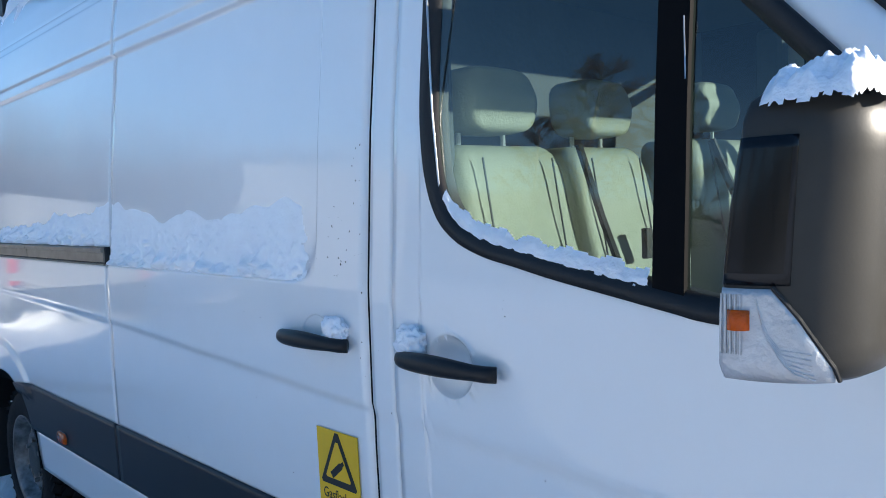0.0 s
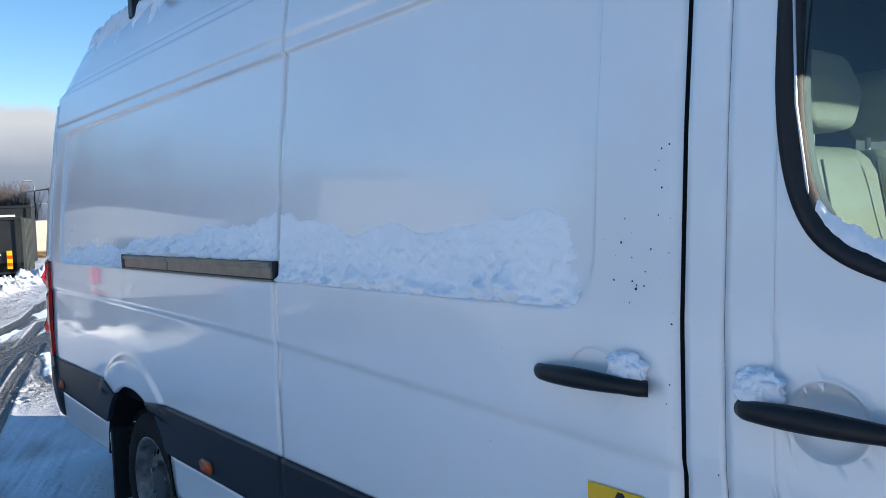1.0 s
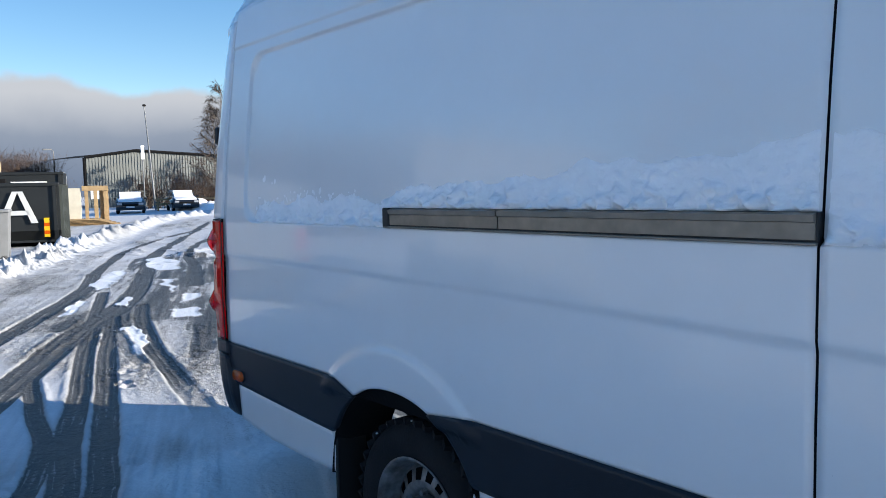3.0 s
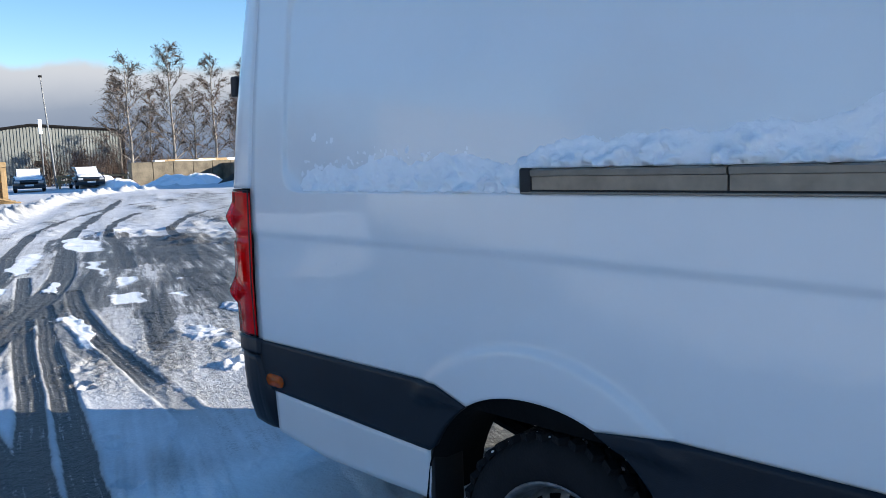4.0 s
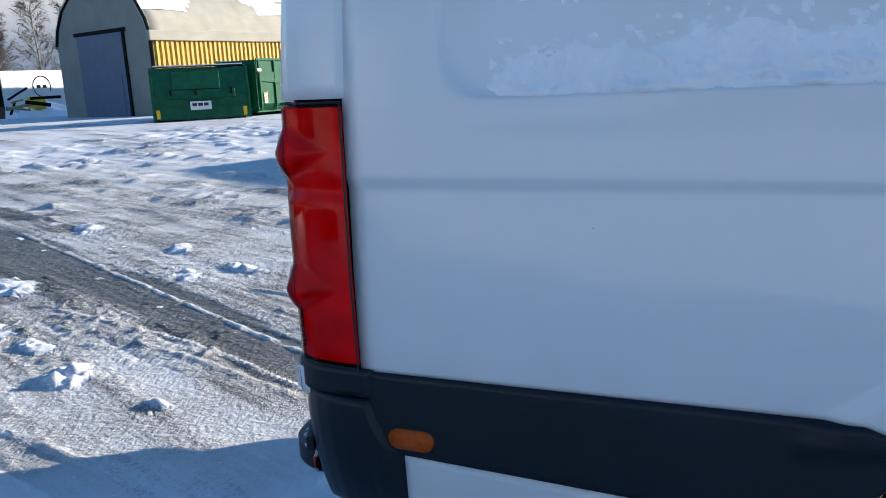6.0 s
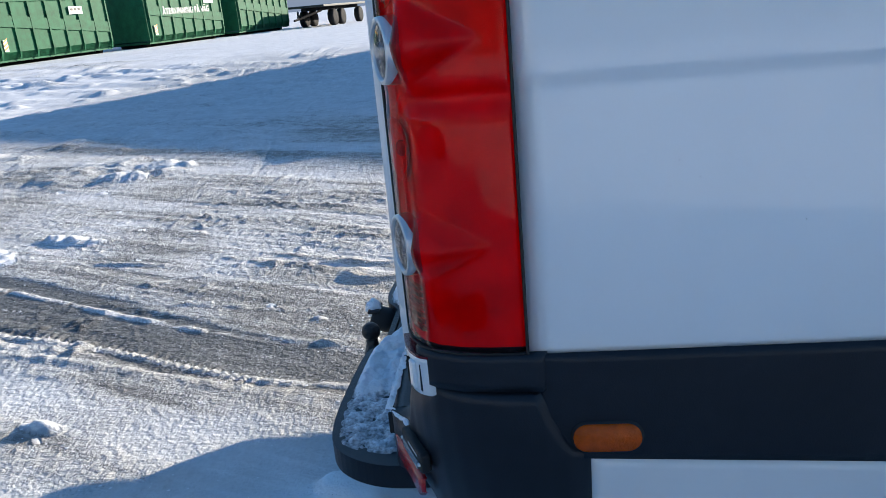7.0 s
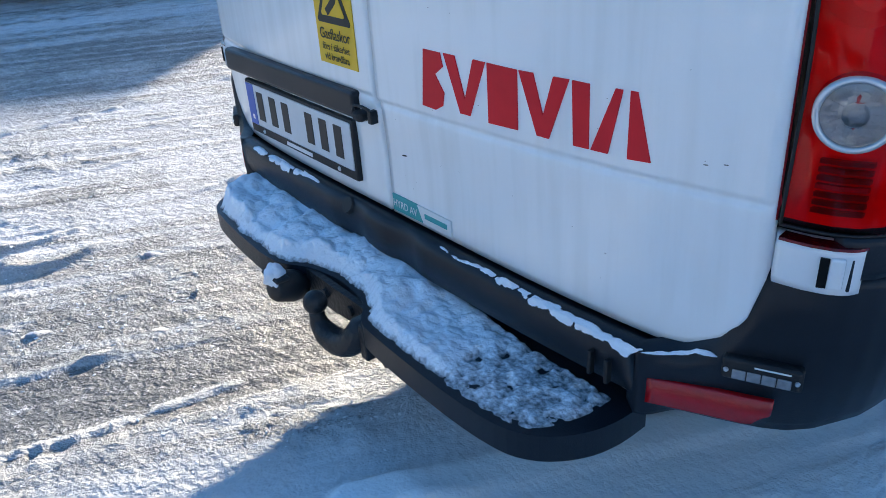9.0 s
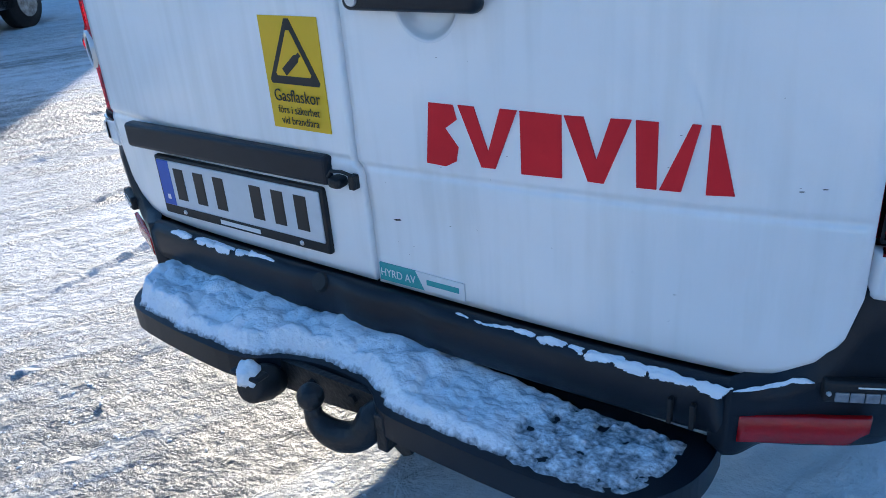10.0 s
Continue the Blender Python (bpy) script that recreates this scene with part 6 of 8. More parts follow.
# thin raised ridges of pressed snow along the lanes: (line, half width, height)
for k, (line, half, high) in enumerate((([(3.3, 6.0), (2.03, 3.45), (1.24, 1.86), (0.86, 1.02), (0.70, 0.4)], 0.018, 0.012),
                          ([(1.2, 3.3), (0.98, 2.31), (0.79, 1.62), (0.46, 0.83), (0.34, 0.3)], 0.015, 0.008),
                          ([(0.9, 2.9), (0.75, 2.0), (0.52, 1.25), (0.30, 0.62)], 0.020, 0.008),
                          ([(2.0, 2.6), (1.78, 1.5), (1.70, 0.69), (1.65, 0.38), (1.70, -0.5), (1.9, -1.6)], 0.022, 0.013),
                          ([(2.3, 1.5), (2.25, 0.8), (2.3, -0.2), (2.5, -1.5)], 0.020, 0.010),
                          ([(3.6, 2.2), (3.25, 0.9), (3.2, -0.3), (3.4, -1.5)], 0.028, 0.014),
                          ([(1.25, 1.5), (1.05, 0.5), (1.0, -0.3), (1.1, -1.2)], 0.020, 0.009))):
    d, s = along(smooth_line(line, 5), wx, wy)
    body = np.exp(-(d / half) ** 2) * np.clip(0.62 + 1.3 * value_noise(s, s * 0, 1.6, 230 + k) + 1.5 * layered(GX, GY, 11.0, 240 + k, 3), 0, 1.3)
    H += high * body
    bare *= 1 - np.clip(body * 1.5, 0, 0.95)
# a ribbed tyre print pressed beside the lane
d, s = along(smooth_line([(1.35, 3.3), (1.05, 2.42), (0.84, 1.70), (0.62, 1.18), (0.40, 0.75)], 5), GX, GY)
H += 0.006 * np.exp(-(d / 0.05) ** 4) * np.sin(s * 2 * math.pi / 0.05 + d * 50) * close

# loose clods thrown up by the wheels, lying along the lane, and footprints
rs = np.random.RandomState(5)
CLODS = [(0.66, 3.21, 0.30, 0.030), (0.57, 2.62, 0.22, 0.026), (0.27, 2.06, 0.20, 0.045), (1.54, 4.07, 0.36, 0.045), (0.13, 1.39, 0.10, 0.040), (2.37, 2.55, 0.24, 0.045), (2.12, 2.88, 0.20, 0.030), (2.91, 3.62, 0.22, 0.04), (0.24, 2.05, 0.14, 0.04), (4.27, 3.19, 0.26, 0.05), (4.75, 3.0, 0.3, 0.05), (3.63, 5.4, 0.30, 0.05)]
CLODS += [(rs.uniform(-0.3, 3.2), rs.uniform(-0.6, 4.5), rs.uniform(0.015, 0.045), rs.uniform(0.008, 0.018)) for _ in range(30)]
CLODS += [(rs.uniform(2.0, 7.0), rs.uniform(3.0, 9.5), rs.uniform(0.04, 0.14), rs.uniform(0.015, 0.035)) for _ in range(24)]
for cx, cy, r, high in CLODS:
    i0, i1 = np.searchsorted(gx, (cx - 2.6 * r, cx + 2.6 * r))
    j0, j1 = np.searchsorted(gy, (cy - 2.6 * r, cy + 2.6 * r))
    cut = (slice(i0, i1 + 1), slice(j0, j1 + 1))
    X, Y = GX[cut], GY[cut]
    a = 1.08 + rs.uniform(-0.35, 0.35)
    u, v = (X - cx) * math.cos(a) + (Y - cy) * math.sin(a), -(X - cx) * math.sin(a) + (Y - cy) * math.cos(a)
    q = (u / r) ** 2 + (v / (r * rs.uniform(0.30, 0.55))) ** 2 + 0.9 * layered(X, Y, 11, 98, 3)
    dome = np.sqrt(np.clip(1 - q, 0, 1))
    H[cut] += 0.75 * high * dome * (0.75 + 1.0 * layered(X, Y, 16, 99, 2))
    bare[cut] *= 1 - np.clip(dome * 2.5, 0, 1)
    packed[cut] *= 1 - np.clip(dome * 2.0, 0, 1)
# a crescent scraped up by a turning boot
d = np.abs(np.hypot((GX - 1.50) / 0.6, GY - 0.47) - 0.15)
curl = np.exp(-(d / 0.045) ** 2) * (1 - soft(-0.02, 0.08, GX - 1.50 - 0.5 * (GY - 0.47)))
H += 0.022 * curl
bare *= 1 - np.clip(curl * 2, 0, 1)
for cx, cy, a, ln in ((-0.945, 1.25, 0.4, 0.045), (-0.965, 1.10, 0.2, 0.060), (-1.14, 0.60, 0.3, 0.055), (-0.64, 2.42, 0.2, 0.07), (-0.66, 2.28, 0.1, 0.05), (-0.52, 2.75, 0.3, 0.06), (-0.42, 2.95, 0.2, 0.05)):
    u, v = (GX - cx) * math.cos(a) + (GY - cy) * math.sin(a), -(GX - cx) * math.sin(a) + (GY - cy) * math.cos(a)
    q = (u / 0.042) ** 4 + (v / ln) ** 4
    H += -0.024 * np.exp(-q) + 0.010 * np.exp(-((q ** 0.25 - 1.3) / 0.2) ** 2)

# ploughed bank along the road
bank, s = along(smooth_line([(-3.5, 6.0), (-1.2, 10.0), (0.6, 13.4), (3.1, 19.0), (7.2, 27.6), (12.8, 37.5), (18, 41), (26, 43)]), GX, GY)
rise = np.exp(-(bank / 0.42) ** 2) * (0.55 + 1.3 * layered(GX, GY, 2.4, 101, 4) + 1.1 * np.maximum(0, layered(GX, GY, 5.0, 105, 3)))
H += 0.26 * np.clip(rise, 0, 2)
bare *= 1 - np.clip(rise * 2, 0, 1)
# a raised pale strip beside the van's rear, and a darker tone under the hall's shade
d, _ = along([(-0.64, -0.66), (-0.47, -0.30), (-0.40, -0.15), (-0.28, 0.15), (-0.22, 0.30)], GX, GY)
strip = 1 - soft(0.035, 0.075, d)
H += 0.026 * strip
bare *= 1 - strip
packed *= 1 - strip
# packed tone put here to deepen the shade that the hall casts
packed = np.maximum(packed, 0.55 * soft(3.5, 5.5, GX) * (1 - soft(16, 22, GX)) * (1 - soft(6.5, 9, GY)))
lee = 1 - soft(-0.05, 0.03, (GX + 0.64) * 0.916 - (GY + 0.66) * 0.40)
lee = lee * (1 - soft(0.25, 0.6, GY)) * soft(-1.35, -1.1, GX)
bare *= 1 - 0.8 * lee
H += lee * (0.008 * np.abs(crumb) + 0.018 * lumps + 0.004 * fine_streak)
outer = soft(3.0, 5.0, GX) * (1 - soft(17, 24, GX)) * soft(1.0, 4.0, GY) * (1 - soft(14, 18, GY))
marks = 1 - soft(0.0, 0.035, np.abs(layered(ac, al * 0.10, 1.3, 181, 3)))
marks = np.maximum(marks, 1 - soft(0.0, 0.025, np.abs(layered(GX * 0.35 + GY * 0.15, GY * 0.9 - GX * 0.1, 1.1, 185, 2))))
H += outer * (0.13 * np.maximum(0, prints - 0.10) + 0.03 * ruts - 0.018 * marks)
bare = np.maximum(bare, outer * np.clip(0.42 * marks + 0.55 * np.maximum(0, -prints - 0.12), 0, 0.6))
# whitening: unseen near-side ground bounces light onto the van; also rear patch and islands
whitened = np.clip(np.maximum(1 - soft(-3.2, -2.3, GX), np.maximum(0.85 * lee, strip)) + clear, 0, 1)
# no snow ridges right under the wheels and in the van's own shelter
flat = soft(0.9, 1.15, np.abs(GX)) + soft(0.0, 0.3, GY) + soft(6.3, 6.8, -GY)
H *= np.clip(0.35 + flat, 0, 1)
H -= 0.012

nx_, ny_ = GX.shape
verts = np.stack([GX, GY, H], -1).reshape(-1, 3)
idx = np.arange(nx_ * ny_).reshape(nx_, ny_)
quads = np.stack([idx[:-1, :-1], idx[1:, :-1], idx[1:, 1:], idx[:-1, 1:]], -1).reshape(-1, 4)
gm = bpy.data.meshes.new("ground")
gm.vertices.add(len(verts))
gm.vertices.foreach_set("co", verts.ravel())
gm.loops.add(quads.size)
gm.loops.foreach_set("vertex_index", quads.ravel().astype(np.int32))
gm.polygons.add(len(quads))
gm.polygons.foreach_set("loop_start", np.arange(0, quads.size, 4, dtype=np.int32))
gm.polygons.foreach_set("use_smooth", np.ones(len(quads), dtype=bool))
gm.update(calc_edges=True)
for key, values in (("bare", bare), ("packed", packed), ("whitened", whitened), ("track", track), ("grip", grip), ("across", across), ("run", run)):
    gm.attributes.new(key, "FLOAT", "POINT").data.foreach_set("value", values.ravel().astype(np.float32))


def ground_material():
    m = bpy.data.materials.new("snowy_ground")
    m.use_nodes = True
    n, l = m.node_tree.nodes, m.node_tree.links
    b = n["Principled BSDF"]
    tc = n.new("ShaderNodeTexCoord")
    def tex(scale, detail=5, rough_=0.6):
        t = n.new("ShaderNodeTexNoise")
        t.inputs["Scale"].default_value, t.inputs["Detail"].default_value, t.inputs["Roughness"].default_value = scale, detail, rough_
        l.new(tc.outputs["Object"], t.inputs["Vector"])
        return t.outputs["Fac"]
    def math_(op, a, b_):
        q = n.new("ShaderNodeMath")
        q.operation = op
        for i, v in enumerate((a, b_)):
            if isinstance(v, (int, float)):
                q.inputs[i].default_value = v
            else:
                l.new(v, q.inputs[i])
        return q.outputs[0]
    def mix(fac, a, b_):
        q = n.new("ShaderNodeMix")
        q.data_type = "RGBA"
        l.new(fac, q.inputs["Factor"])
        for i, v in (("A", a), ("B", b_)):
            sock = [s for s in q.inputs if s.name == i and s.type == "RGBA"][0]
            if isinstance(v, tuple):
                sock.default_value = (*v, 1)
            else:
                l.new(v, sock)
        return [s for s in q.outputs if s.type == "RGBA"][0]
    def ramp(v, p0, p1):
        q = n.new("ShaderNodeMapRange")
        q.inputs["From Min"].default_value, q.inputs["From Max"].default_value = p0, p1
        l.new(v, q.inputs["Value"])
        return q.outputs[0]
    def attribute(name):
        q = n.new("ShaderNodeAttribute")
        q.attribute_name = name
        return q.outputs["Fac"]
    at, ap, tr_, ac_, ru_ = (attribute(k) for k in ("bare", "packed", "track", "across", "run"))
    turn, pull = n.new("ShaderNodeMapping"), n.new("ShaderNodeMapping")
    turn.inputs["Rotation"].default_value = (0, 0, radians(22))
    pull.inputs["Scale"].default_value = (1, 0.05, 1)
    l.new(tc.outputs["Object"], turn.inputs["Vector"]), l.new(turn.outputs[0], pull.inputs["Vector"])
    drawn = n.new("ShaderNodeTexNoise")
    drawn.inputs["Scale"].default_value, drawn.inputs["Detail"].default_value = 26, 4
    l.new(pull.outputs[0], drawn.inputs["Vector"])
    drawn = drawn.outputs["Fac"]
    def off(v, k):
        return math_("MULTIPLY", math_("SUBTRACT", v, 0.5), k)
    grit, mid, grain = tex(60, 4), tex(11, 4), tex(150, 3)
    # worn through where the bareness beats the grain of the snow
    edge = math_("ADD", math_("ADD", at, math_("ADD", off(grit, 0.75), off(grain, 0.45))), math_("ADD", off(mid, 0.45), off(drawn, 0.50)))
    field = ramp(edge, 0.42, 0.66)
    # tyre tracks: clean edges, with snow left in the grooves and between the lugs
    rim = ramp(math_("ADD", tr_, math_("ADD", off(grit, 0.022), off(mid, 0.020))), -0.004, 0.006)
    rib = math_("ABSOLUTE", math_("SINE", math_("MULTIPLY", ac_, 5.0), 0.0), 0.0)
    lug = math_("ADD", 0.5, math_("MULTIPLY", math_("SINE", math_("ADD", math_("MULTIPLY", ru_, 105.0), math_("MULTIPLY", ac_, 7.0)), 0.0), 0.5))
    lay = n.new("ShaderNodeCombineXYZ")
    l.new(math_("MULTIPLY", ac_, 7.0), lay.inputs[0]), l.new(math_("MULTIPLY", ru_, 2.2), lay.inputs[1])
    scuff = n.new("ShaderNodeTexNoise")
    scuff.inputs["Scale"].default_value, scuff.inputs["Detail"].default_value = 1.0, 5
    l.new(lay.outputs[0], scuff.inputs["Vector"])
    left = math_("ADD", math_("MULTIPLY", math_("SUBTRACT", 1.0, rib), 0.42), math_("MULTIPLY", lug, 0.12))
    left = math_("ADD", math_("ADD", left, off(scuff.outputs["Fac"], 1.6)), math_("ADD", off(grit, 1.1), off(mid, 0.9)))
    kept = ramp(left, 0.46, 0.66)
    tracked = math_("MULTIPLY", math_("MULTIPLY", rim, attribute("grip")), math_("SUBTRACT", 1.0, math_("MULTIPLY", kept, 0.85)))
    fleck = ramp(math_("ADD", off(grit, 1.0), math_("ADD", off(drawn, 0.7), off(mid, 0.6))), 0.16, 0.26)
    field = math_("MULTIPLY", field, math_("SUBTRACT", 1.0, math_("MULTIPLY", fleck, 0.8)))
    open_ = math_("MAXIMUM", field, tracked)
    snow_c = mix(ramp(math_("ADD", math_("MULTIPLY", tex(2.3, 4), 0.4), math_("MULTIPLY", math_("ADD", drawn, grit), 0.3)), 0.38, 0.64), (0.73, 0.74, 0.76), (0.53, 0.54, 0.56))
    slush = mix(ramp(mid, 0.35, 0.7), (0.42, 0.409, 0.385), (0.27, 0.258, 0.238))
    pk = math_("MULTIPLY", ap, math_("ADD", 0.62, math_("MULTIPLY", ramp(tex(5, 4), 0.30, 0.75), 0.38)))
    asphalt = mix(ramp(grain, 0.35, 0.7), (0.040, 0.040, 0.040), (0.115, 0.112, 0.108))
    deep = math_("MAXIMUM", ramp(edge, 0.60, 0.92), math_("MULTIPLY", rim, 0.85))
    wet = mix(ramp(grit, 0.3, 0.7), (0.12, 0.117, 0.11), (0.24, 0.235, 0.225))
    col = mix(open_, mix(pk, snow_c, slush), mix(deep, wet, asphalt))
    af = attribute("whitened")
    col = mix(math_("MULTIPLY", af, math_("SUBTRACT", 1.0, math_("MULTIPLY", tracked, 0.9))), col, (0.86, 0.88, 0.90))
    l.new(col, b.inputs["Base Color"])
    rr = n.new("ShaderNodeMapRange")
    rr.inputs["To Min"].default_value, rr.inputs["To Max"].default_value = 0.62, 0.45
    l.new(open_, rr.inputs["Value"])
    l.new(rr.outputs[0], b.inputs["Roughness"])
    sp = n.new("ShaderNodeMapRange")
    sp.inputs["To Min"].default_value, sp.inputs["To Max"].default_value = 0.0, 0.16
    l.new(open_, sp.inputs["Value"])
    l.new(sp.outputs[0], b.inputs["Specular IOR Level"])
    # fine relief: crumbs in the packed snow, and the worn places lying lower
    rough_h = math_("ADD", math_("ADD", math_("MULTIPLY", tex(95, 4, 0.6), 0.24), math_("ADD", math_("MULTIPLY", tex(42, 3, 0.6), 0.50), math_("MULTIPLY", tex(20, 4, 0.55), 0.75))), math_("MULTIPLY", drawn, 0.12))
    rough_h = math_("MULTIPLY", rough_h, math_("ADD", 0.45, math_("MULTIPLY", ap, 1.1)))
    h = math_("SUBTRACT", rough_h, math_("MULTIPLY", open_, 0.22))
    bp = n.new("ShaderNodeBump")
    bp.inputs["Strength"].default_value, bp.inputs["Distance"].default_value = 1.0, 0.016
    l.new(h, bp.inputs["Height"])
    l.new(bp.outputs["Normal"], b.inputs["Normal"])
    return m


gm.materials.append(ground_material())
tagged(new("ground", gm), "trodden snow with tyre tracks worn to wet asphalt", "ground", kind="structure")

# loose crumbs of snow and ice kicked up by the wheels
rs = np.random.RandomState(77)
count = 20000
px = np.concatenate([rs.uniform(-0.6, 2.6, count), rs.uniform(-1.4, 4.5, count // 2)])
py = np.concatenate([rs.uniform(-1.2, 3.2, count), rs.uniform(2.0, 9.0, count // 2)])
ix, iy = np.clip(np.searchsorted(gx, px), 0, nx_ - 1), np.clip(np.searchsorted(gy, py), 0, ny_ - 1)
keep = rs.rand(len(px)) < np.clip(0.34 + 1.1 * streak[ix, iy] + 0.8 * fine_streak[ix, iy], 0.04, 1) * (0.25 + 0.75 * zone[ix, iy])
keep &= ~((np.abs(px) < 1.0) & (py < 0.05))
px, py, ix, iy = px[keep], py[keep], ix[keep], iy[keep]
size = 0.0016 + 0.0040 * rs.rand(len(px)) ** 3.0
unit = bmesh.new()
bmesh.ops.create_icosphere(unit, subdivisions=1, radius=1.0)
unit.verts.ensure_lookup_table()
base_v = np.array([v.co[:] for v in unit.verts])
base_f = np.array([[v.index for v in f.verts] for f in unit.faces])
unit.free()
k = len(px)
turn = rs.uniform(0, 2 * math.pi, k)
jit = 1 + 0.35 * rs.uniform(-1, 1, (k, len(base_v), 1))
shape = np.stack([1 + 0.9 * rs.rand(k), 0.7 + 0.5 * rs.rand(k), 0.28 + 0.30 * rs.rand(k)], -1)
cv = base_v[None] * jit * shape[:, None, :]
cx_, cy_ = cv[..., 0] * np.cos(turn)[:, None] - cv[..., 1] * np.sin(turn)[:, None], cv[..., 0] * np.sin(turn)[:, None] + cv[..., 1] * np.cos(turn)[:, None]
cv = np.stack([cx_, cy_, cv[..., 2]], -1) * size[:, None, None] + np.stack([px, py, H[ix, iy] - size * 0.10], -1)[:, None, :]
cf = base_f[None] + (np.arange(k) * len(base_v))[:, None, None]
cm_ = bpy.data.meshes.new("snow_crumbs")
cm_.from_pydata(cv.reshape(-1, 3).tolist(), [], cf.reshape(-1, 3).tolist())
cm_.materials.append(mat("icy_crumbs", (0.86, 0.87, 0.88), 0.5, vary=0.35, scale=3, fine=30))
tagged(new("snow_crumbs", cm_), "loose crumbs of snow and ice behind the van", "snow", kind="stuff")


# ---- the yard round the van ----
def ground_z(x, y):
    i, j = int(np.clip(np.searchsorted(gx, x), 0, len(gx) - 1)), int(np.clip(np.searchsorted(gy, y), 0, len(gy) - 1))
    return float(H[i, j])


def stand(x, y, turn=0.0, sink=0.02):
    return pose(x, y, ground_z(x, y) - sink, 0, 0, turn)


# --- roll-off skips: built along x, door end at -x, near side at -y ---
def skip(name, m, length, height, paint, label, ribs=8, sloped=True, depth=2.3, group="roll-off skips"):
    s = thing(name, m, label, "skip", group)
    h, d = height, depth
    t = 0.05
    part("floor", block(0, length, 0.12, d - 0.12, 0.16, 0.24), paint, s)
    for y0, y1 in ((0, t), (d - t, d)):
        bm = bmesh.new()
        prism(bm, [(0, 0.50), (0.10, h), (length, h), (length, 0.50)], "y", y0, y1)
        part("side_wall", bm, paint, s)
        bm = bmesh.new()
        yy = 0.14 if y0 == 0 else d - 0.14
        ya = y0 if y0 == 0 else y1
        vs = [bm.verts.new(p) for p in ((0, ya, 0.50), (length, ya, 0.50), (length, yy, 0.18), (0, yy, 0.18))]
        bm.faces.new(vs)
        bmesh.ops.solidify(bm, geom=bm.faces[:], thickness=0.03)
        part("lower_wall", bm, paint, s)
    part("end_wall", block(length - t, length, 0.05, d - 0.05, 0.2, h), paint, s)
    part("tailgate", smoothed(block(-0.06, 0.03, 0.02, d - 0.02, 0.30, h - 0.02), 0.01), paint, s)
    for y in (-0.05, d - 0.03):
        part("top_rail", smoothed(block(-0.02, length + 0.02, y, y + 0.08, h - 0.06, h + 0.04), 0.012), paint, s)
    n = ribs
    for k in range(n):
        x = 0.12 + (length - 0.24) * k / (n - 1)
        for y0, y1 in ((-0.07, 0.0), (d, d + 0.07)):
            bm = bmesh.new()
            prism(bm, [(y0 if y0 < 0 else y1, 0.50), (y0 if y0 < 0 else y1, h - 0.06), (y1 if y0 < 0 else y0, h - 0.06), (y1 if y0 < 0 else y0, 0.22)], "x", x - 0.045, x + 0.045)
            part("rib", bm, paint, s)
    if sloped:
        bm = bmesh.new()
        prism(bm, [(0.05, h * 0.62), (0.05, h * 0.80), (length - 0.05, h * 0.56), (length - 0.05, h * 0.38)], "y", -0.055, -0.01)
        part("slanting_band", bm, paint, s)
    part("skid", block(0.1, length - 0.1, 0.65, 0.78, 0.02, 0.18), SHADE, s)
    part("skid", block(0.1, length - 0.1, d - 0.78, d - 0.65, 0.02, 0.18), SHADE, s)
    for x in (0.35, length - 0.35):
        bm = bmesh.new()
        tube(bm, [(x, 0.45, 0.12), (x, d - 0.45, 0.12)], 0.12, 14)
        part("roller", bm, SHADE, s)
    return s


def name_bar(parent, x0, x1, z0, z1, y, bars=3, board=None):
    b = part("name_board", block(x0, x1, y - 0.02, y, z0, z1), board or WHITE_FILM, parent, "small white name board")
    w = (x1 - x0) / (bars + 1)
    for k in range(bars):
        part("name_bar", block(x0 + w * (0.4 + k * 1.1), x0 + w * (1.25 + k * 1.1), y - 0.026, y - 0.018, z0 + (z1 - z0) * 0.45, z0 + (z1 - z0) * 0.8), BLACK_FILM, b)


def marker(parent, x, y, z):
    p = part("marker_board", block(x, x + 0.20, y - 0.02, y, z, z + 0.42), mat("marker_white", (0.7, 0.68, 0.62), 0.5), parent, "red and white striped marker board")
    for k in range(3):
        bm = bmesh.new()
        prism(bm, [(x, z + 0.02 + k * 0.14), (x + 0.20, z + 0.12 + k * 0.14), (x + 0.20, z + 0.19 + k * 0.14), (x, z + 0.09 + k * 0.14)], "y", y - 0.026, y - 0.021)
        part("stripe", bm, mat("marker_orange", (0.75, 0.20, 0.02), 0.45), p)


# small closed compactor skip with a sloping lidded front
COMP = thing("compactor_skip", stand(21.9, 20.9, -50), "green closed compactor skip with lids and white name boards", "skip", "roll-off skips")
bm = bmesh.new()
prism(bm, [(0.0, 0.10), (0.0, 1.0), (0.30, 2.05), (2.2, 2.15), (2.2, 0.10)], "x", 0.0, 3.6)
part("body", smoothed(bm, 0.03), GREEN, COMP)
for x0, x1 in ((-0.07, 0.02), (3.58, 3.67)):
    bm = bmesh.new()
    prism(bm, [(-0.06, 0.06), (-0.06, 1.02), (0.26, 2.10), (2.25, 2.20), (2.25, 0.06)], "x", x0, x1)
    part("end_frame", bm, GREEN, COMP)
slope = Matrix.Translation((0, 0.0, 1.0)) @ Matrix.Rotation(radians(-16), 4, "X")
part("lid", smoothed(block(0.75, 2.55, -0.06, 0.0, 0.25, 0.95, m=slope), 0.015), GREEN, COMP)
part("lid", smoothed(block(0.50, 3.10, -0.09, 0.0, -0.12, 0.20, m=slope), 0.015), GREEN, COMP)
for x in (0.62, 1.55, 2.9):
    part("lid_catch", smoothed(block(x, x + 0.10, -0.14, -0.05, 0.0, 0.24, m=slope), 0.01), SHADE, COMP)
part("skirt", block(0.05, 3.55, -0.05, 0.0, 0.10, 0.55), GREEN, COMP)
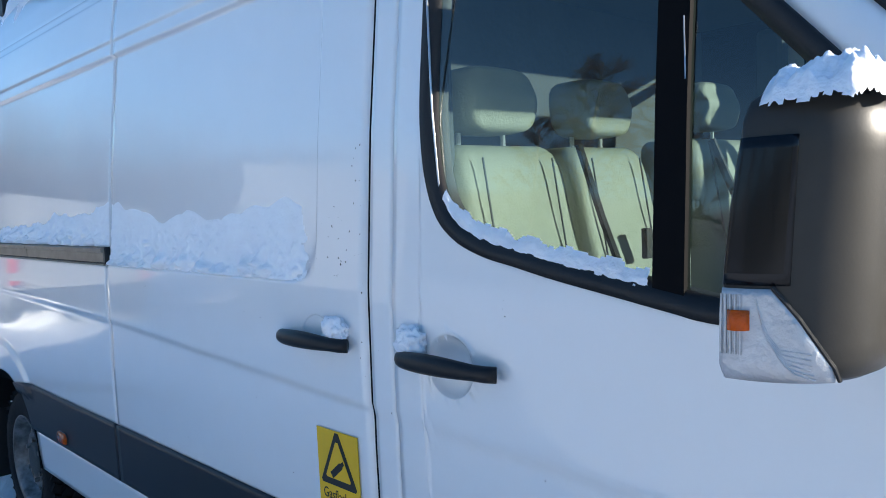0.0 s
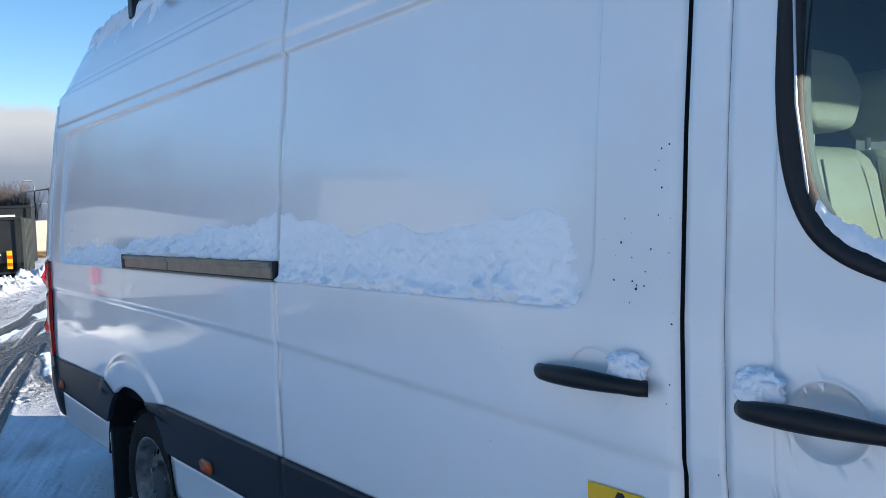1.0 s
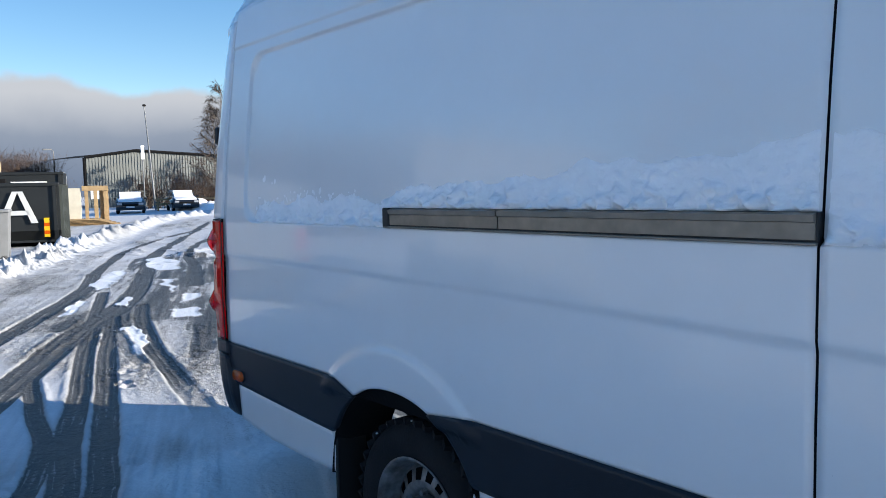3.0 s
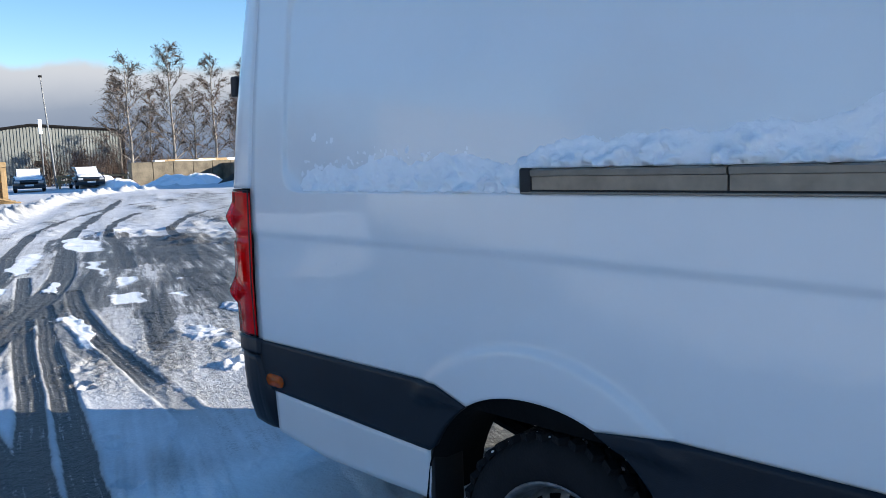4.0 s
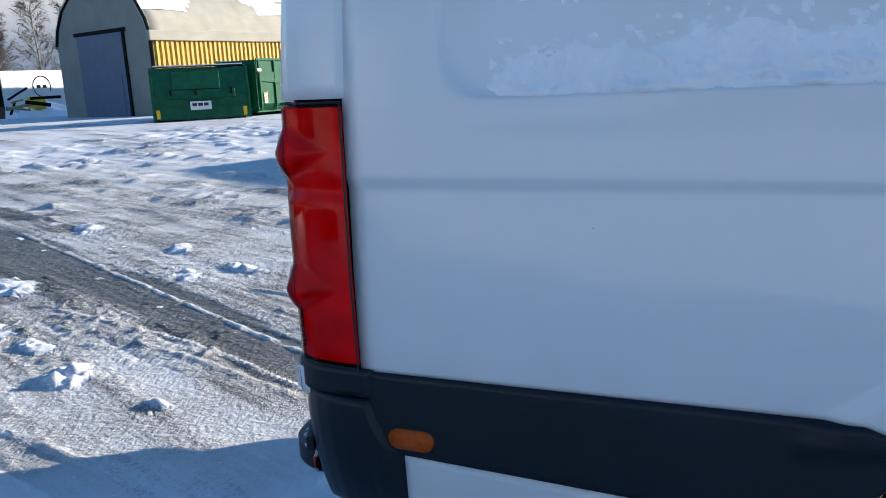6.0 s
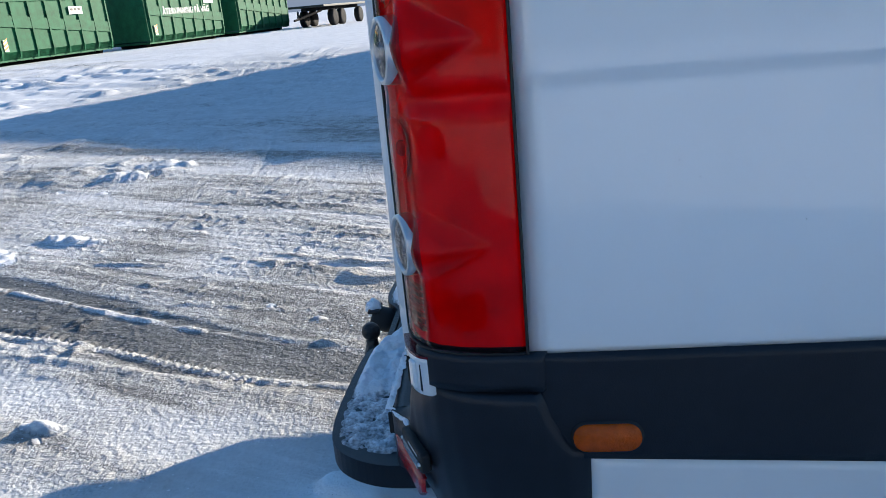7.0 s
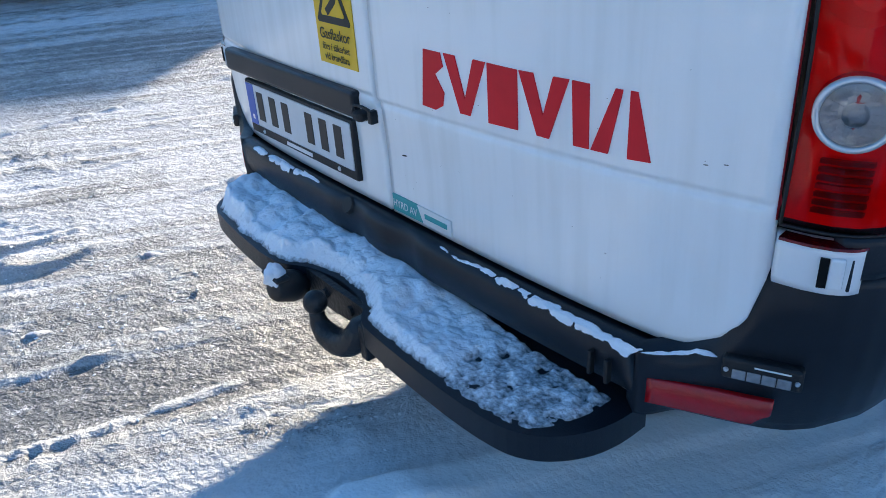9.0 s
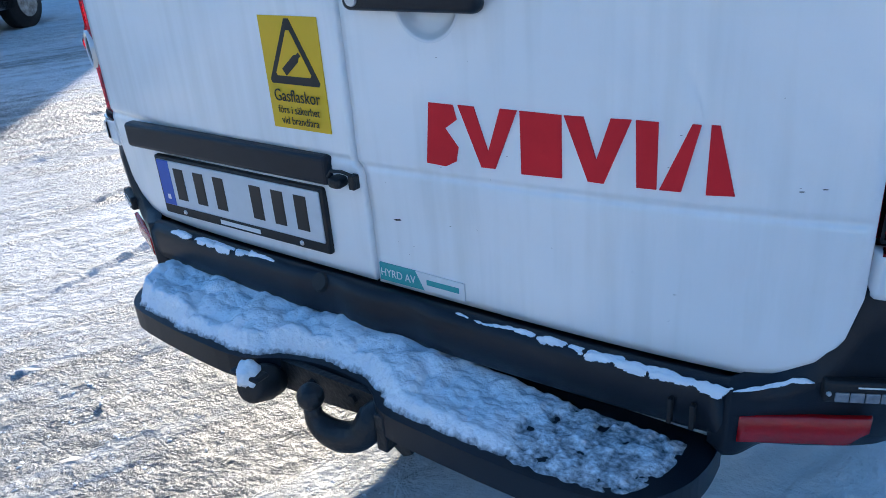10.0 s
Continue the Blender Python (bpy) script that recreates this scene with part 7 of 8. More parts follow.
name_bar(COMP, 1.35, 2.15, 0.45, 0.78, -0.06)
name_bar(COMP, 0.02, 0.02 + 0.02, 1.2, 1.5, 0.3, 1)
part("top_sheet", block(0.1, 3.5, 0.3, 2.1, 2.16, 2.20), SNOW, COMP)
for x in (0.06, 3.36):
    part("marker_board", block(x, x + 0.14, -0.08, -0.055, 0.16, 0.50), YELLOW_FILM, COMP, "yellow marker board")

BIG = skip("open_skip", stand(25.6, 18.6, -9), 6.6, 2.35, GREEN, "green steel roll-off skip with slanting ribs", 8)
name_bar(BIG, 4.1, 4.9, 1.72, 2.02, -0.06)
marker(BIG, 0.22, -0.08, 0.55)
part("number_bar", block(-0.02, 0.20, -0.075, -0.062, 1.85, 1.97), WHITE_FILM, BIG)
BIG2 = skip("open_skip", stand(33.8, 16.6, -9), 6.8, 2.35, GREEN, "green steel roll-off skip with white lettering", 8)
marker(BIG2, 0.30, -0.08, 0.55)
lettering("words", "ÅTERVINNING PÅ VÄG", 0.42, Matrix.Translation((3.3, -0.075, 1.42)) @ Matrix.Rotation(radians(90), 4, "X"), WHITE_FILM, BIG2, 0.004, 0.98)
name_bar(BIG2, 5.0, 5.9, 1.85, 2.1, -0.06)
scrap = bmesh.new()
rs = random.Random(8)
for k in range(70):
    p = Vector((rs.uniform(0.4, 6.2), rs.uniform(0.3, 2.0), rs.uniform(2.0, 2.65)))
    v = Vector((rs.uniform(-1, 1), rs.uniform(-1, 1), rs.uniform(-0.4, 0.5))) * rs.uniform(0.2, 0.6)
    tube(scrap, [p - v, p + v], rs.uniform(0.02, 0.06), 5)
part("scrap_heap", scrap, RUST, BIG2, "heap of rusty scrap")
skip("open_skip", stand(41.5, 15.0, -9), 6.4, 2.3, GREEN, "green steel roll-off skip", 8)

# trailer chassis beyond the skips
TR = thing("trailer", stand(45.5, 11.0, -8), "dark trailer chassis with drawbar and twin axles", "trailer")
part("chassis", smoothed(block(0, 7.5, 0.6, 1.6, 0.95, 1.15), 0.02), SHADE, TR)
part("deck", smoothed(block(-0.3, 7.8, 0.0, 2.3, 1.15, 1.28), 0.02), DARK_SKIP, TR)
bm = bmesh.new()
tube(bm, [(0.2, 0.4, 0.95), (-1.6, 1.15, 0.55), (-2.2, 1.15, 0.50)], 0.06, 8)
tube(bm, [(0.2, 1.9, 0.95), (-1.6, 1.15, 0.55)], 0.06, 8)
part("drawbar", bm, SHADE, TR)
for x in (1.6, 3.0, 6.4):
    for y in (0.05, 1.95):
        bm = bmesh.new()
        lathe(bm, [(0.0, -0.02), (0.22, 0.0), (0.46, -0.02), (0.50, 0.05), (0.50, 0.25), (0.46, 0.32), (0.0, 0.3)], pose(x, y, 0.50, -90), 24)
        part("wheel", bm, TYRE, TR, "", True)

# --- arched hall with a yellow band behind the skips ---
HALL = thing("arched_hall", stand(30.0, 27.8, -14), "pale cloth-roofed arched hall with a yellow sheet-metal wall", "hall")
L_ = 31.0
bm = bmesh.new()
arc = [(0.0, 4.03), (0.30, 4.9), (1.0, 5.9), (2.3, 6.8), (4.5, 7.2), (6.7, 6.8), (8.0, 5.9), (8.7, 4.9), (9.0, 4.03)]
rows = [[(x, y, z) for y, z in arc] for x in spread(-0.25, L_, 32)]
for i, r in enumerate(rows):
    if i % 2:
        rows[i] = [(x, y, z - 0.05) for x, y, z in r]
part("roof", sheet(rows, rim=(0, 0, -0.1)), TARP, HALL, "pale cloth roof with snow sliding down", True)
part("eave", smoothed(block(-0.3, L_, -0.22, 0.10, 3.78, 4.30), 0.05), TARP, HALL, "pale rolled eave")
bm = bmesh.new()
outline = []
for k in range(int(L_ / 0.30)):
    x = k * 0.30
    outline += [(x, 0.0), (x + 0.10, 0.0), (x + 0.14, 0.07), (x + 0.26, 0.07)]
front = [[bm.verts.new((x, -y, z)) for x, y in outline] for z in (0.9, 3.88)]
for i in range(len(outline) - 1):
    bm.faces.new((front[0][i], front[0][i + 1], front[1][i + 1], front[1][i]))
part("yellow_wall", bm, YELLOW_SHEET, HALL, "yellow corrugated sheet metal")
part("plinth", block(0, L_, -0.04, 0.10, 0, 0.95), CONCRETE, HALL)
bm = bmesh.new()
prism(bm, [(0, 0), (0, 4.0)] + arc[1:-1] + [(9, 4.0), (9, 0)], "x", -0.10, 0.05)
part("gable", bm, GABLE, HALL, "grey cloth gable")
bm = bmesh.new()
tube(bm, [(-0.12, 0.0, 0.0)] + [(-0.12, y, z) for y, z in arc], 0.10, 6)
part("gable_edge", bm, SHADE, HALL)
gd = part("gable_door", smoothed(block(-0.18, -0.08, 2.4, 6.8, 0, 4.4), 0.02), BLUE_DOOR, HALL, "tall blue-grey gable door")
part("wicket", smoothed(block(-0.22, -0.17, 2.8, 3.7, 0.1, 2.2), 0.01), BLUE_DOOR, gd)
part("door_frame", block(-0.20, -0.10, 2.22, 2.4, 0, 4.6), SHADE, HALL)
part("door_frame", block(-0.20, -0.10, 2.1, 7.0, 4.4, 4.6), SHADE, HALL)
def roof_snow(u, v, d):
    yz = curve_at(v, [p[0] for p in arc], [p[1] for p in arc])
    return (u, v, yz + d)
bm = bmesh.new()
us, vs_ = spread(0, 30.5, 100), spread(0.6, 4.4, 20)
dd = {(i, j): 0.16 * (rough(us[i] * 0.25, vs_[j] * 0.5, 0, 1, 3) + 0.12) for i in range(len(us)) for j in range(len(vs_))}
vv = {}
for i in range(len(us) - 1):
    for j in range(len(vs_) - 1):
        c = ((i, j), (i + 1, j), (i + 1, j + 1), (i, j + 1))
        if max(dd[q] for q in c) > 0.02:
            for q in c:
                if q not in vv:
                    vv[q] = bm.verts.new(roof_snow(us[q[0]], vs_[q[1]], max(dd[q], -0.06)))
            bm.faces.new([vv[q] for q in c])
part("roof_snow", bm, SNOW, HALL, "patches of snow on the roof", True)

# --- dark containers by the road ---
VA = skip("dark_skip", stand(-3.6, 22.9, -18), 7.2, 1.82, DARK_SKIP, "charcoal roll-off skip with a large pale mark", 3, False, 2.3, "charcoal skips")
def slant(parent, pts, y, material, name="pale_mark"):
    bm = bmesh.new()
    prism(bm, pts, "y", y - 0.02, y)
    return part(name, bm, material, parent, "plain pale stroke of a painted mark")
LIGHT = mat("pale_grey_paint", (0.62, 0.63, 0.62), 0.6)
for p in ([(4.55, 1.55), (4.72, 1.55), (5.02, 0.72), (4.86, 0.72)], [(5.32, 1.62), (5.52, 1.62), (5.16, 0.72), (4.96, 0.72)], [(5.62, 0.72), (5.80, 0.72), (6.16, 1.62), (6.02, 1.62)], [(6.14, 1.62), (6.28, 1.62), (6.64, 0.72), (6.46, 0.72)], [(5.84, 0.95), (6.44, 0.95), (6.40, 1.08), (5.90, 1.08)]):
    slant(VA, p, -0.07, LIGHT)
part("marker_board", block(6.78, 6.92, -0.09, -0.07, 0.32, 0.86), YELLOW_FILM, VA, "yellow and orange marker board")
for k in range(2):
    part("stripe", block(6.78, 6.92, -0.098, -0.088, 0.40 + k * 0.22, 0.50 + k * 0.22), AMBER, VA)
for k in range(7):
    part("end_rib", block(7.2, 7.28, 0.1 + k * 0.32, 0.2 + k * 0.32, 0.2, 1.8), OLIVE_SKIP, VA)
NC = skip("dark_skip", stand(2.7, 29.0, -16), 2.6, 2.35, DARK_SKIP, "charcoal open skip with a small white name", 2, False, 2.2, "charcoal skips")
for k, (a, b) in enumerate(((0.55, 1.75), (0.35, 2.05))):
    part("name_bar", block(a + 0.3, b + 0.3, -0.03, -0.005, 1.92 - k * 0.20, 2.04 - k * 0.20), WHITE_FILM, NC)
bm = bmesh.new()
for y in (0.2, 0.5):
    tube(bm, [(0.15, y, 2.1), (0.15, y, 2.75), (0.25, y, 2.95), (0.40, y, 2.95), (0.48, y, 2.75), (0.48, y, 2.1)], 0.035, 8)
part("hook_frame", bm, mat("yellowed_steel", (0.5, 0.42, 0.25), 0.6, vary=0.3), NC, "bent pale lifting frame")
part("hook_box", smoothed(block(0.0, 0.7, -0.1, 0.7, 1.7, 2.15), 0.02), SHADE, NC)


def wheelie_bin(m, w, h, d, material, label):
    b = thing("waste_bin", m, label, "bin", "waste bins by the road")
    bm = bmesh.new()
    prism(bm, [(0.05, 0.08), (0, h), (w, h), (w - 0.05, 0.08)], "y", 0, d)
    part("body", smoothed(bm, 0.03), material, b)
    part("lid", smoothed(block(-0.03, w + 0.03, -0.05, d + 0.03, h, h + 0.07), 0.02), material, b)
    for x in (0.12, w - 0.12):
        bm = bmesh.new()
        lathe(bm, [(0, 0), (0.09, 0), (0.09, 0.05), (0, 0.05)], pose(x, 0.05, 0.09, 90), 16)
        part("wheel", bm, RUBBER, b)
    return b


wheelie_bin(stand(-0.55, 13.9, -14), 0.95, 1.30, 0.8, DARK_SKIP, "dark grey steel waste bin standing in snow")
wheelie_bin(stand(0.62, 15.7, -14), 0.40, 1.12, 0.9, GREY_BIN, "light grey waste bin beside a skip")

# timber frames and boards
TM = thing("timber_stack", stand(7.0, 36.0, -14), "raw timber frames and pale boards stacked in the snow", "timber")
part("board", smoothed(block(-0.05, 0.75, 0.0, 0.7, 0.25, 1.80), 0.02), CREAM, TM, "pale upright board crate")
for x in (0.9, 1.30, 1.72):
    part("post", smoothed(block(x, x + 0.16, 0.0, 0.16, 0.05, 1.80), 0.01), TIMBER, TM)
part("beam", smoothed(block(0.8, 1.95, -0.05, 0.2, 1.66, 1.90), 0.01), TIMBER, TM)
part("panel", smoothed(block(1.58, 1.95, 0.2, 1.4, 0.1, 1.75), 0.01), TIMBER, TM)
for k in range(5):
    part("plank", block(-0.6 + 0.1 * k, 2.4 - 0.2 * k, -0.5 - 0.1 * k, 0.5, 0.06 + 0.06 * k, 0.11 + 0.06 * k), TIMBER, TM)
SG = thing("board_sign", stand(9.6, 40.0, -14), "small white sign board on a post", "sign")
part("board", smoothed(block(-0.3, 0.3, -0.03, 0.03, 1.2, 1.75), 0.01), WHITE_FILM, SG)
part("post", block(-0.04, 0.04, -0.03, 0.05, 0, 1.2), TIMBER, SG)


# --- parked cars under snow ---
def car(m, label, length=4.35):
    c = thing("car", m, label, "car", "parked cars")
    prof = [(0.0, 0.42), (0.02, 0.68), (0.10, 0.80), (0.95, 0.98), (1.02, 1.00), (1.85, 1.42), (3.30, 1.45), (4.05, 1.05), (length - 0.04, 0.98), (length, 0.45), (length - 0.1, 0.28), (0.12, 0.26)]
    rows = []
    for y, k in ((-0.90, 0.0), (-0.88, 0.6), (-0.70, 1.0), (-0.3, 1.02), (0.3, 1.02), (0.70, 1.0), (0.88, 0.6), (0.90, 0.0)):
        row = []
        for x, z in prof:
            if z > 0.9:
                zz = 0.90 + (z - 0.90) * (k if abs(y) > 0.7 else 1.0)
                yy = y * (1.0 if z < 1.05 else 0.86)
            else:
                zz, yy = z, y
            row.append((x + (0.06 if abs(y) > 0.85 and x < 0.2 else 0), yy, zz))
        rows.append(row + row[:1])
    b2 = sheet(rows)
    for r in (0, -1):
        b2.faces.new([b2.verts.new(p) for p in rows[r][:-1]])
    bmesh.ops.remove_doubles(b2, verts=b2.verts, dist=0.0005)
    part("body", b2, CAR_DARK, c, "", True)
    part("windscreen", smoothed(block(0, 0.94, -0.68, 0.68, 0, 0.02, m=pose(1.02, 0, 1.015, 0, -27)), 0.008), SNOW, c, "snow-covered windscreen")
    part("roof_snow", smoothed(block(1.78, 3.3, -0.70, 0.70, 1.44, 1.52), 0.035, 3), SNOW, c, "snow on the roof")
    bon = smoothed(block(0.14, 1.05, -0.76, 0.76, 0.0, 0.05), 0.02)
    for v in bon.verts:
        v.co.z += 0.80 + 0.21 * (v.co.x - 0.10) + 0.02 * rough(v.co.x, v.co.y, 0, 4)
    part("bonnet_snow", bon, SNOW, c, "snow on the bonnet", True)
    for y in (-1, 1):
        rows = []
        part("side_window", block(1.5, 3.2, y * 0.80, y * 0.79, 1.02, 1.34), CAR_GLASS, c)
        part("headlight", smoothed(block(-0.01, 0.16, y * 0.52, y * 0.84, 0.62, 0.76), 0.02), LENS, c, "clear headlight")
        part("wing_mirror", smoothed(block(1.18, 1.32, y * 0.90, y * 1.06, 0.98, 1.12), 0.02), CAR_DARK, c)
        for x in (0.80, 3.45):
            bm = bmesh.new()
            lathe(bm, [(0.0, 0.0), (0.19, -0.01), (0.21, 0.02), (0.31, 0.02), (0.32, 0.05), (0.32, 0.18), (0.0, 0.2)], pose(x, y * 0.92, 0.32, 90 if y > 0 else -90), 24)
            w = part("wheel", bm, TYRE, c, "", True)
            bm = bmesh.new()
            lathe(bm, [(0.0, -0.016), (0.18, -0.014), (0.19, 0.0)], pose(x, y * 0.92, 0.32, 90 if y > 0 else -90), 16)
            part("rim", bm, RIM, w)
    part("number_plate", block(-0.03, -0.01, -0.26, 0.26, 0.42, 0.53), PLATE, c, "blank white plate")
    part("grille", smoothed(block(-0.02, 0.05, -0.5, 0.5, 0.54, 0.68), 0.01), SHADE, c)
    return c


CAR = car(stand(14.6, 50.5, 72), "dark estate car with snow on roof and bonnet")
copy_thing(CAR, stand(19.0, 51.8, 78))
# a dark vehicle parked in the shade on the van's far side
CAR3 = copy_thing(CAR, stand(8.2, -0.55, -63))
CAR3["label"] = "dark car parked in the shade beside the van"

# --- grey sheet-metal hall, masts and signs ---
GH = thing("sheet_hall", stand(19.6, 80.0, 0), "grey corrugated sheet-metal hall with a dark roof edge", "hall")
bm = bmesh.new()
xs = []
for k in range(int(14.1 / 0.30)):
    xs += [(k * 0.30, 0.0), (k * 0.30 + 0.12, 0.0), (k * 0.30 + 0.16, -0.06), (k * 0.30 + 0.26, -0.06)]
top = lambda x: 5.10 + 0.75 * min(1.0, x / 5.0) - 0.45 * max(0.0, (x - 5.0) / 9.1)
cols = [[bm.verts.new((x, y, z)) for z in (0, top(x))] for x, y in xs]
for a, b in zip(cols, cols[1:]):
    bm.faces.new((a[0], b[0], b[1], a[1]))
part("wall", bm, SHEET, GH, "grey corrugated wall")
part("side_wall", block(14.1, 14.2, 0, 22, 0, 5.35), SHEET, GH)
part("side_wall", sheet([[(x, y, 0), (x, y, 5.05)] for x, y in ((0, 0), (7.5, 22))], rim=(0.1, 0, 0)), SHADE, GH)
bm = bmesh.new()
tube(bm, [(x, -0.12, top(x) + 0.05) for x in (0, 2.5, 5.0, 9.0, 14.1)], 0.16, 6)
tube(bm, [(14.15, -0.1, 0), (14.15, -0.1, 5.4)], 0.14, 6)
tube(bm, [(-0.05, -0.1, 0), (-0.05, -0.1, 5.1)], 0.14, 6)
part("roof_edge", bm, SHADE, GH, "dark roof edge")
part("roof", sheet([[(x, -0.1, top(x) + 0.04), (x, 22, top(x) + 0.5)] for x in spread(0, 14.2, 6)]), SHADE, GH)
part("wall_window", block(5.2, 6.2, -0.12, -0.05, 1.8, 2.4), SHADE, GH)

MS = thing("flag_mast", stand(18.55, 57.0), "tall leaning galvanised mast", "mast")
bm = bmesh.new()
tube(bm, [(0, 0, 0), (-0.24, 0, 4), (-0.50, 0, 8.0)], [0.075, 0.06, 0.04], 10)
part("pole", bm, POLE, MS)
part("cap", smoothed(block(-0.62, -0.38, -0.10, 0.10, 7.95, 8.10), 0.04), SHADE, MS)
SP = thing("road_sign", stand(17.75, 57.0), "white road sign seen edge-on upon a post", "sign")
bm = bmesh.new()
tube(bm, [(0, 0, 0), (0, 0, 4.0)], 0.05, 8)
part("post", bm, POLE, SP)
part("panel", smoothed(block(-0.13, 0.13, -0.06, 0.0, 3.95, 5.0), 0.02), WHITE_FILM, SP)
FN = thing("rail_fence", stand(18.0, 55.0, 0), "low timber rail fence", "fence")
for x in (0.0, 1.6, 3.2, 4.8):
    part("post", block(x, x + 0.12, 0, 0.12, 0, 0.95), TIMBER, FN)
for z in (0.45, 0.8):
    part("rail", block(-0.2, 5.2, -0.04, 0.0, z, z + 0.14), TIMBER, FN)


def street_lamp(m, h):
    p = thing("street_lamp", m, "galvanised street lamp far off", "street lamp", "street lamps")
    bm = bmesh.new()
    tube(bm, [(0, 0, 0), (0, 0, h - 0.2), (-0.25, 0, h)], [0.09, 0.06, 0.05], 8)
    part("pole", bm, POLE, p)
    part("head", smoothed(block(-1.2, -0.2, -0.15, 0.15, h - 0.06, h + 0.10), 0.04), POLE, p)


street_lamp(stand(21.4, 100), 7.0), street_lamp(stand(22.6, 110), 5.6), street_lamp(stand(27.5, 120), 4.8)

# --- concrete block wall, soil heap, snow heaps, white container, boat-like scrap ---
WL = thing("concrete_wall", stand(22.4, 53.0), "low wall of stained concrete blocks topped with snow", "wall")
for k in range(9):
    part("block", smoothed(block(k * 1.62, k * 1.62 + 1.59, 0, 0.6, 0.0, 1.72 + 0.03 * (k % 3)), 0.03), CONCRETE, WL)
for k in range(4):
    part("block", smoothed(block(7.3, 7.9, -5.0 + k * 1.25, -3.78 + k * 1.25, 0.0, 1.55), 0.03), CONCRETE, WL)
for k in range(5):
    part("block", smoothed(block(7.9 + k * 1.5, 9.37 + k * 1.5, -5.05, -4.5, 0.0, 1.60 + 0.05 * (k % 2)), 0.03), CONCRETE, WL)
for k in range(26):
    rr = random.Random(k)
    x = rr.uniform(0.5, 13.5)
    part("beam", block(x, x + rr.uniform(0.8, 2.6), rr.uniform(0, 0.2), rr.uniform(0.3, 0.6), 1.76, 1.76 + rr.uniform(0.06, 0.22)), rr.choice((SHADE, SNOW, SNOW, TIMBER)), WL)


def heap(name, x, y, rx, ry, h, material, label, category, seed, n=36, point=1.6):
    bm = bmesh.new()
    z0 = ground_z(x, y) - 0.08
    rows = []
    for u in spread(-1, 1, n):
        row = []
        for v in spread(-1, 1, n):
            r = math.hypot(u, v)
            z = max(0.0, 1 - r) ** (1 / point if point < 1 else 1) if point >= 1.5 else max(0.0, 1 - r * r)
            z *= h * (1 + 0.35 * rough(u, v, seed, 2.2, 4))
            row.append((x + u * rx * (1 + 0.1 * rough(u, v, seed + 5, 2, 2)), y + v * ry, z0 + z))
        rows.append(row)
    ob = part(name, sheet(rows), material, None, "", True)
    return tagged(ob, label, category, kind="stuff")


heap("soil_heap", 28.0, 47.0, 2.1, 1.8, 1.25, SOIL, "dark heap of bare soil", "heap", 1)
heap("snow_heap", 30.0, 47.6, 2.4, 1.6, 0.95, SNOW, "snow lying against a soil heap", "heap", 2, point=1.0)
for k, (x, y, r, h) in enumerate(((24.2, 50.0, 2.6, 0.8), (26.2, 50.3, 2.2, 0.9), (21.0, 52.0, 1.6, 0.7), (36.5, 43.5, 2.4, 1.0), (33.5, 44.5, 2.2, 0.8), (39.0, 42.0, 2.0, 0.7), (20.5, 54.0, 2.0, 0.8))):
    heap("snow_heap", x, y, r, r * 0.7, h, SNOW, "ploughed heap of clean snow", "heap", 10 + k, point=1.0)

WC = thing("white_container", stand(34.0, 44.6, -10), "white steel container with a round dark mark", "container")
part("body", smoothed(block(0.5, 7.0, 0, 2.4, 0.3, 3.05), 0.04), WHITE_BOX, WC)
part("end", smoothed(block(-0.15, 0.5, 0.05, 2.35, 0.3, 2.95), 0.03), SHADE, WC, "dark open end")
bm = bmesh.new()
tube(bm, [(3.2 + 0.62 * math.cos(a), -0.01, 2.0 + 0.68 * math.sin(a)) for a in spread(-0.5, math.pi + 1.7, 18)], 0.03, 5)
part("round_mark", bm, SHADE, WC, "plain dark ring")
part("mark_bar", block(2.85, 3.10, -0.03, 0.0, 1.9, 2.1), SHADE, WC)
part("mark_bar", block(3.28, 3.52, -0.03, 0.0, 1.9, 2.1), SHADE, WC)
BT = thing("scrap_trough", stand(29.3, 41.9, -12), "rusty steel trough lying in the snow", "trough")
bm = bmesh.new()
prism(bm, [(0.3, 0.0), (0.0, 0.75), (0.15, 0.85), (2.7, 0.80), (2.6, 0.1)], "y", 0, 1.2)
part("body", smoothed(bm, 0.03), RUST, BT)
for k in range(8):
    rr = random.Random(40 + k)
    bm = bmesh.new()
    p = Vector((rr.uniform(2.6, 6.0), rr.uniform(0, 1.5), rr.uniform(0.6, 1.7)))
    v = Vector((rr.uniform(-1, 1), rr.uniform(-0.4, 0.4), rr.uniform(-0.3, 0.3))) * 1.2
    tube(bm, [p - v, p + v], rr.uniform(0.06, 0.14), 6)
    part("beam", bm, rr.choice((SHADE, TIMBER, RUST)), BT)
YB = thing("yellow_bucket", stand(35.2, 42.6), "yellow steel loader bucket in snow", "bucket")
part("shell", smoothed(block(0, 0.9, 0, 0.8, 0.5, 1.35), 0.12, 3), YELLOW_FILM, YB)

pending = []
# a plain hall on the sunny side, whose shade falls across the yard, and plain buildings behind the camera
SH = thing("plain_hall", pose(0, 0, 0), "plain grey industrial hall", "building")
u, v = Vector((-0.50, -0.866, 0)), Vector((0.90, -0.436, 0))
k = 4.0 / math.tan(SUN_EL) * 0 + 5.2 / math.tan(SUN_EL)
apex = Vector((8.4, 8.5, 0)) + Vector((sun_way.x, sun_way.y, 0)).normalized() * k
bm = bmesh.new()
base = [apex, apex + v * 45, apex + v * 45 + u * 10.2, apex + u * 10.2]
lo, hi = [bm.verts.new(p) for p in base], [bm.verts.new(p + Vector((0, 0, 5.2))) for p in base]
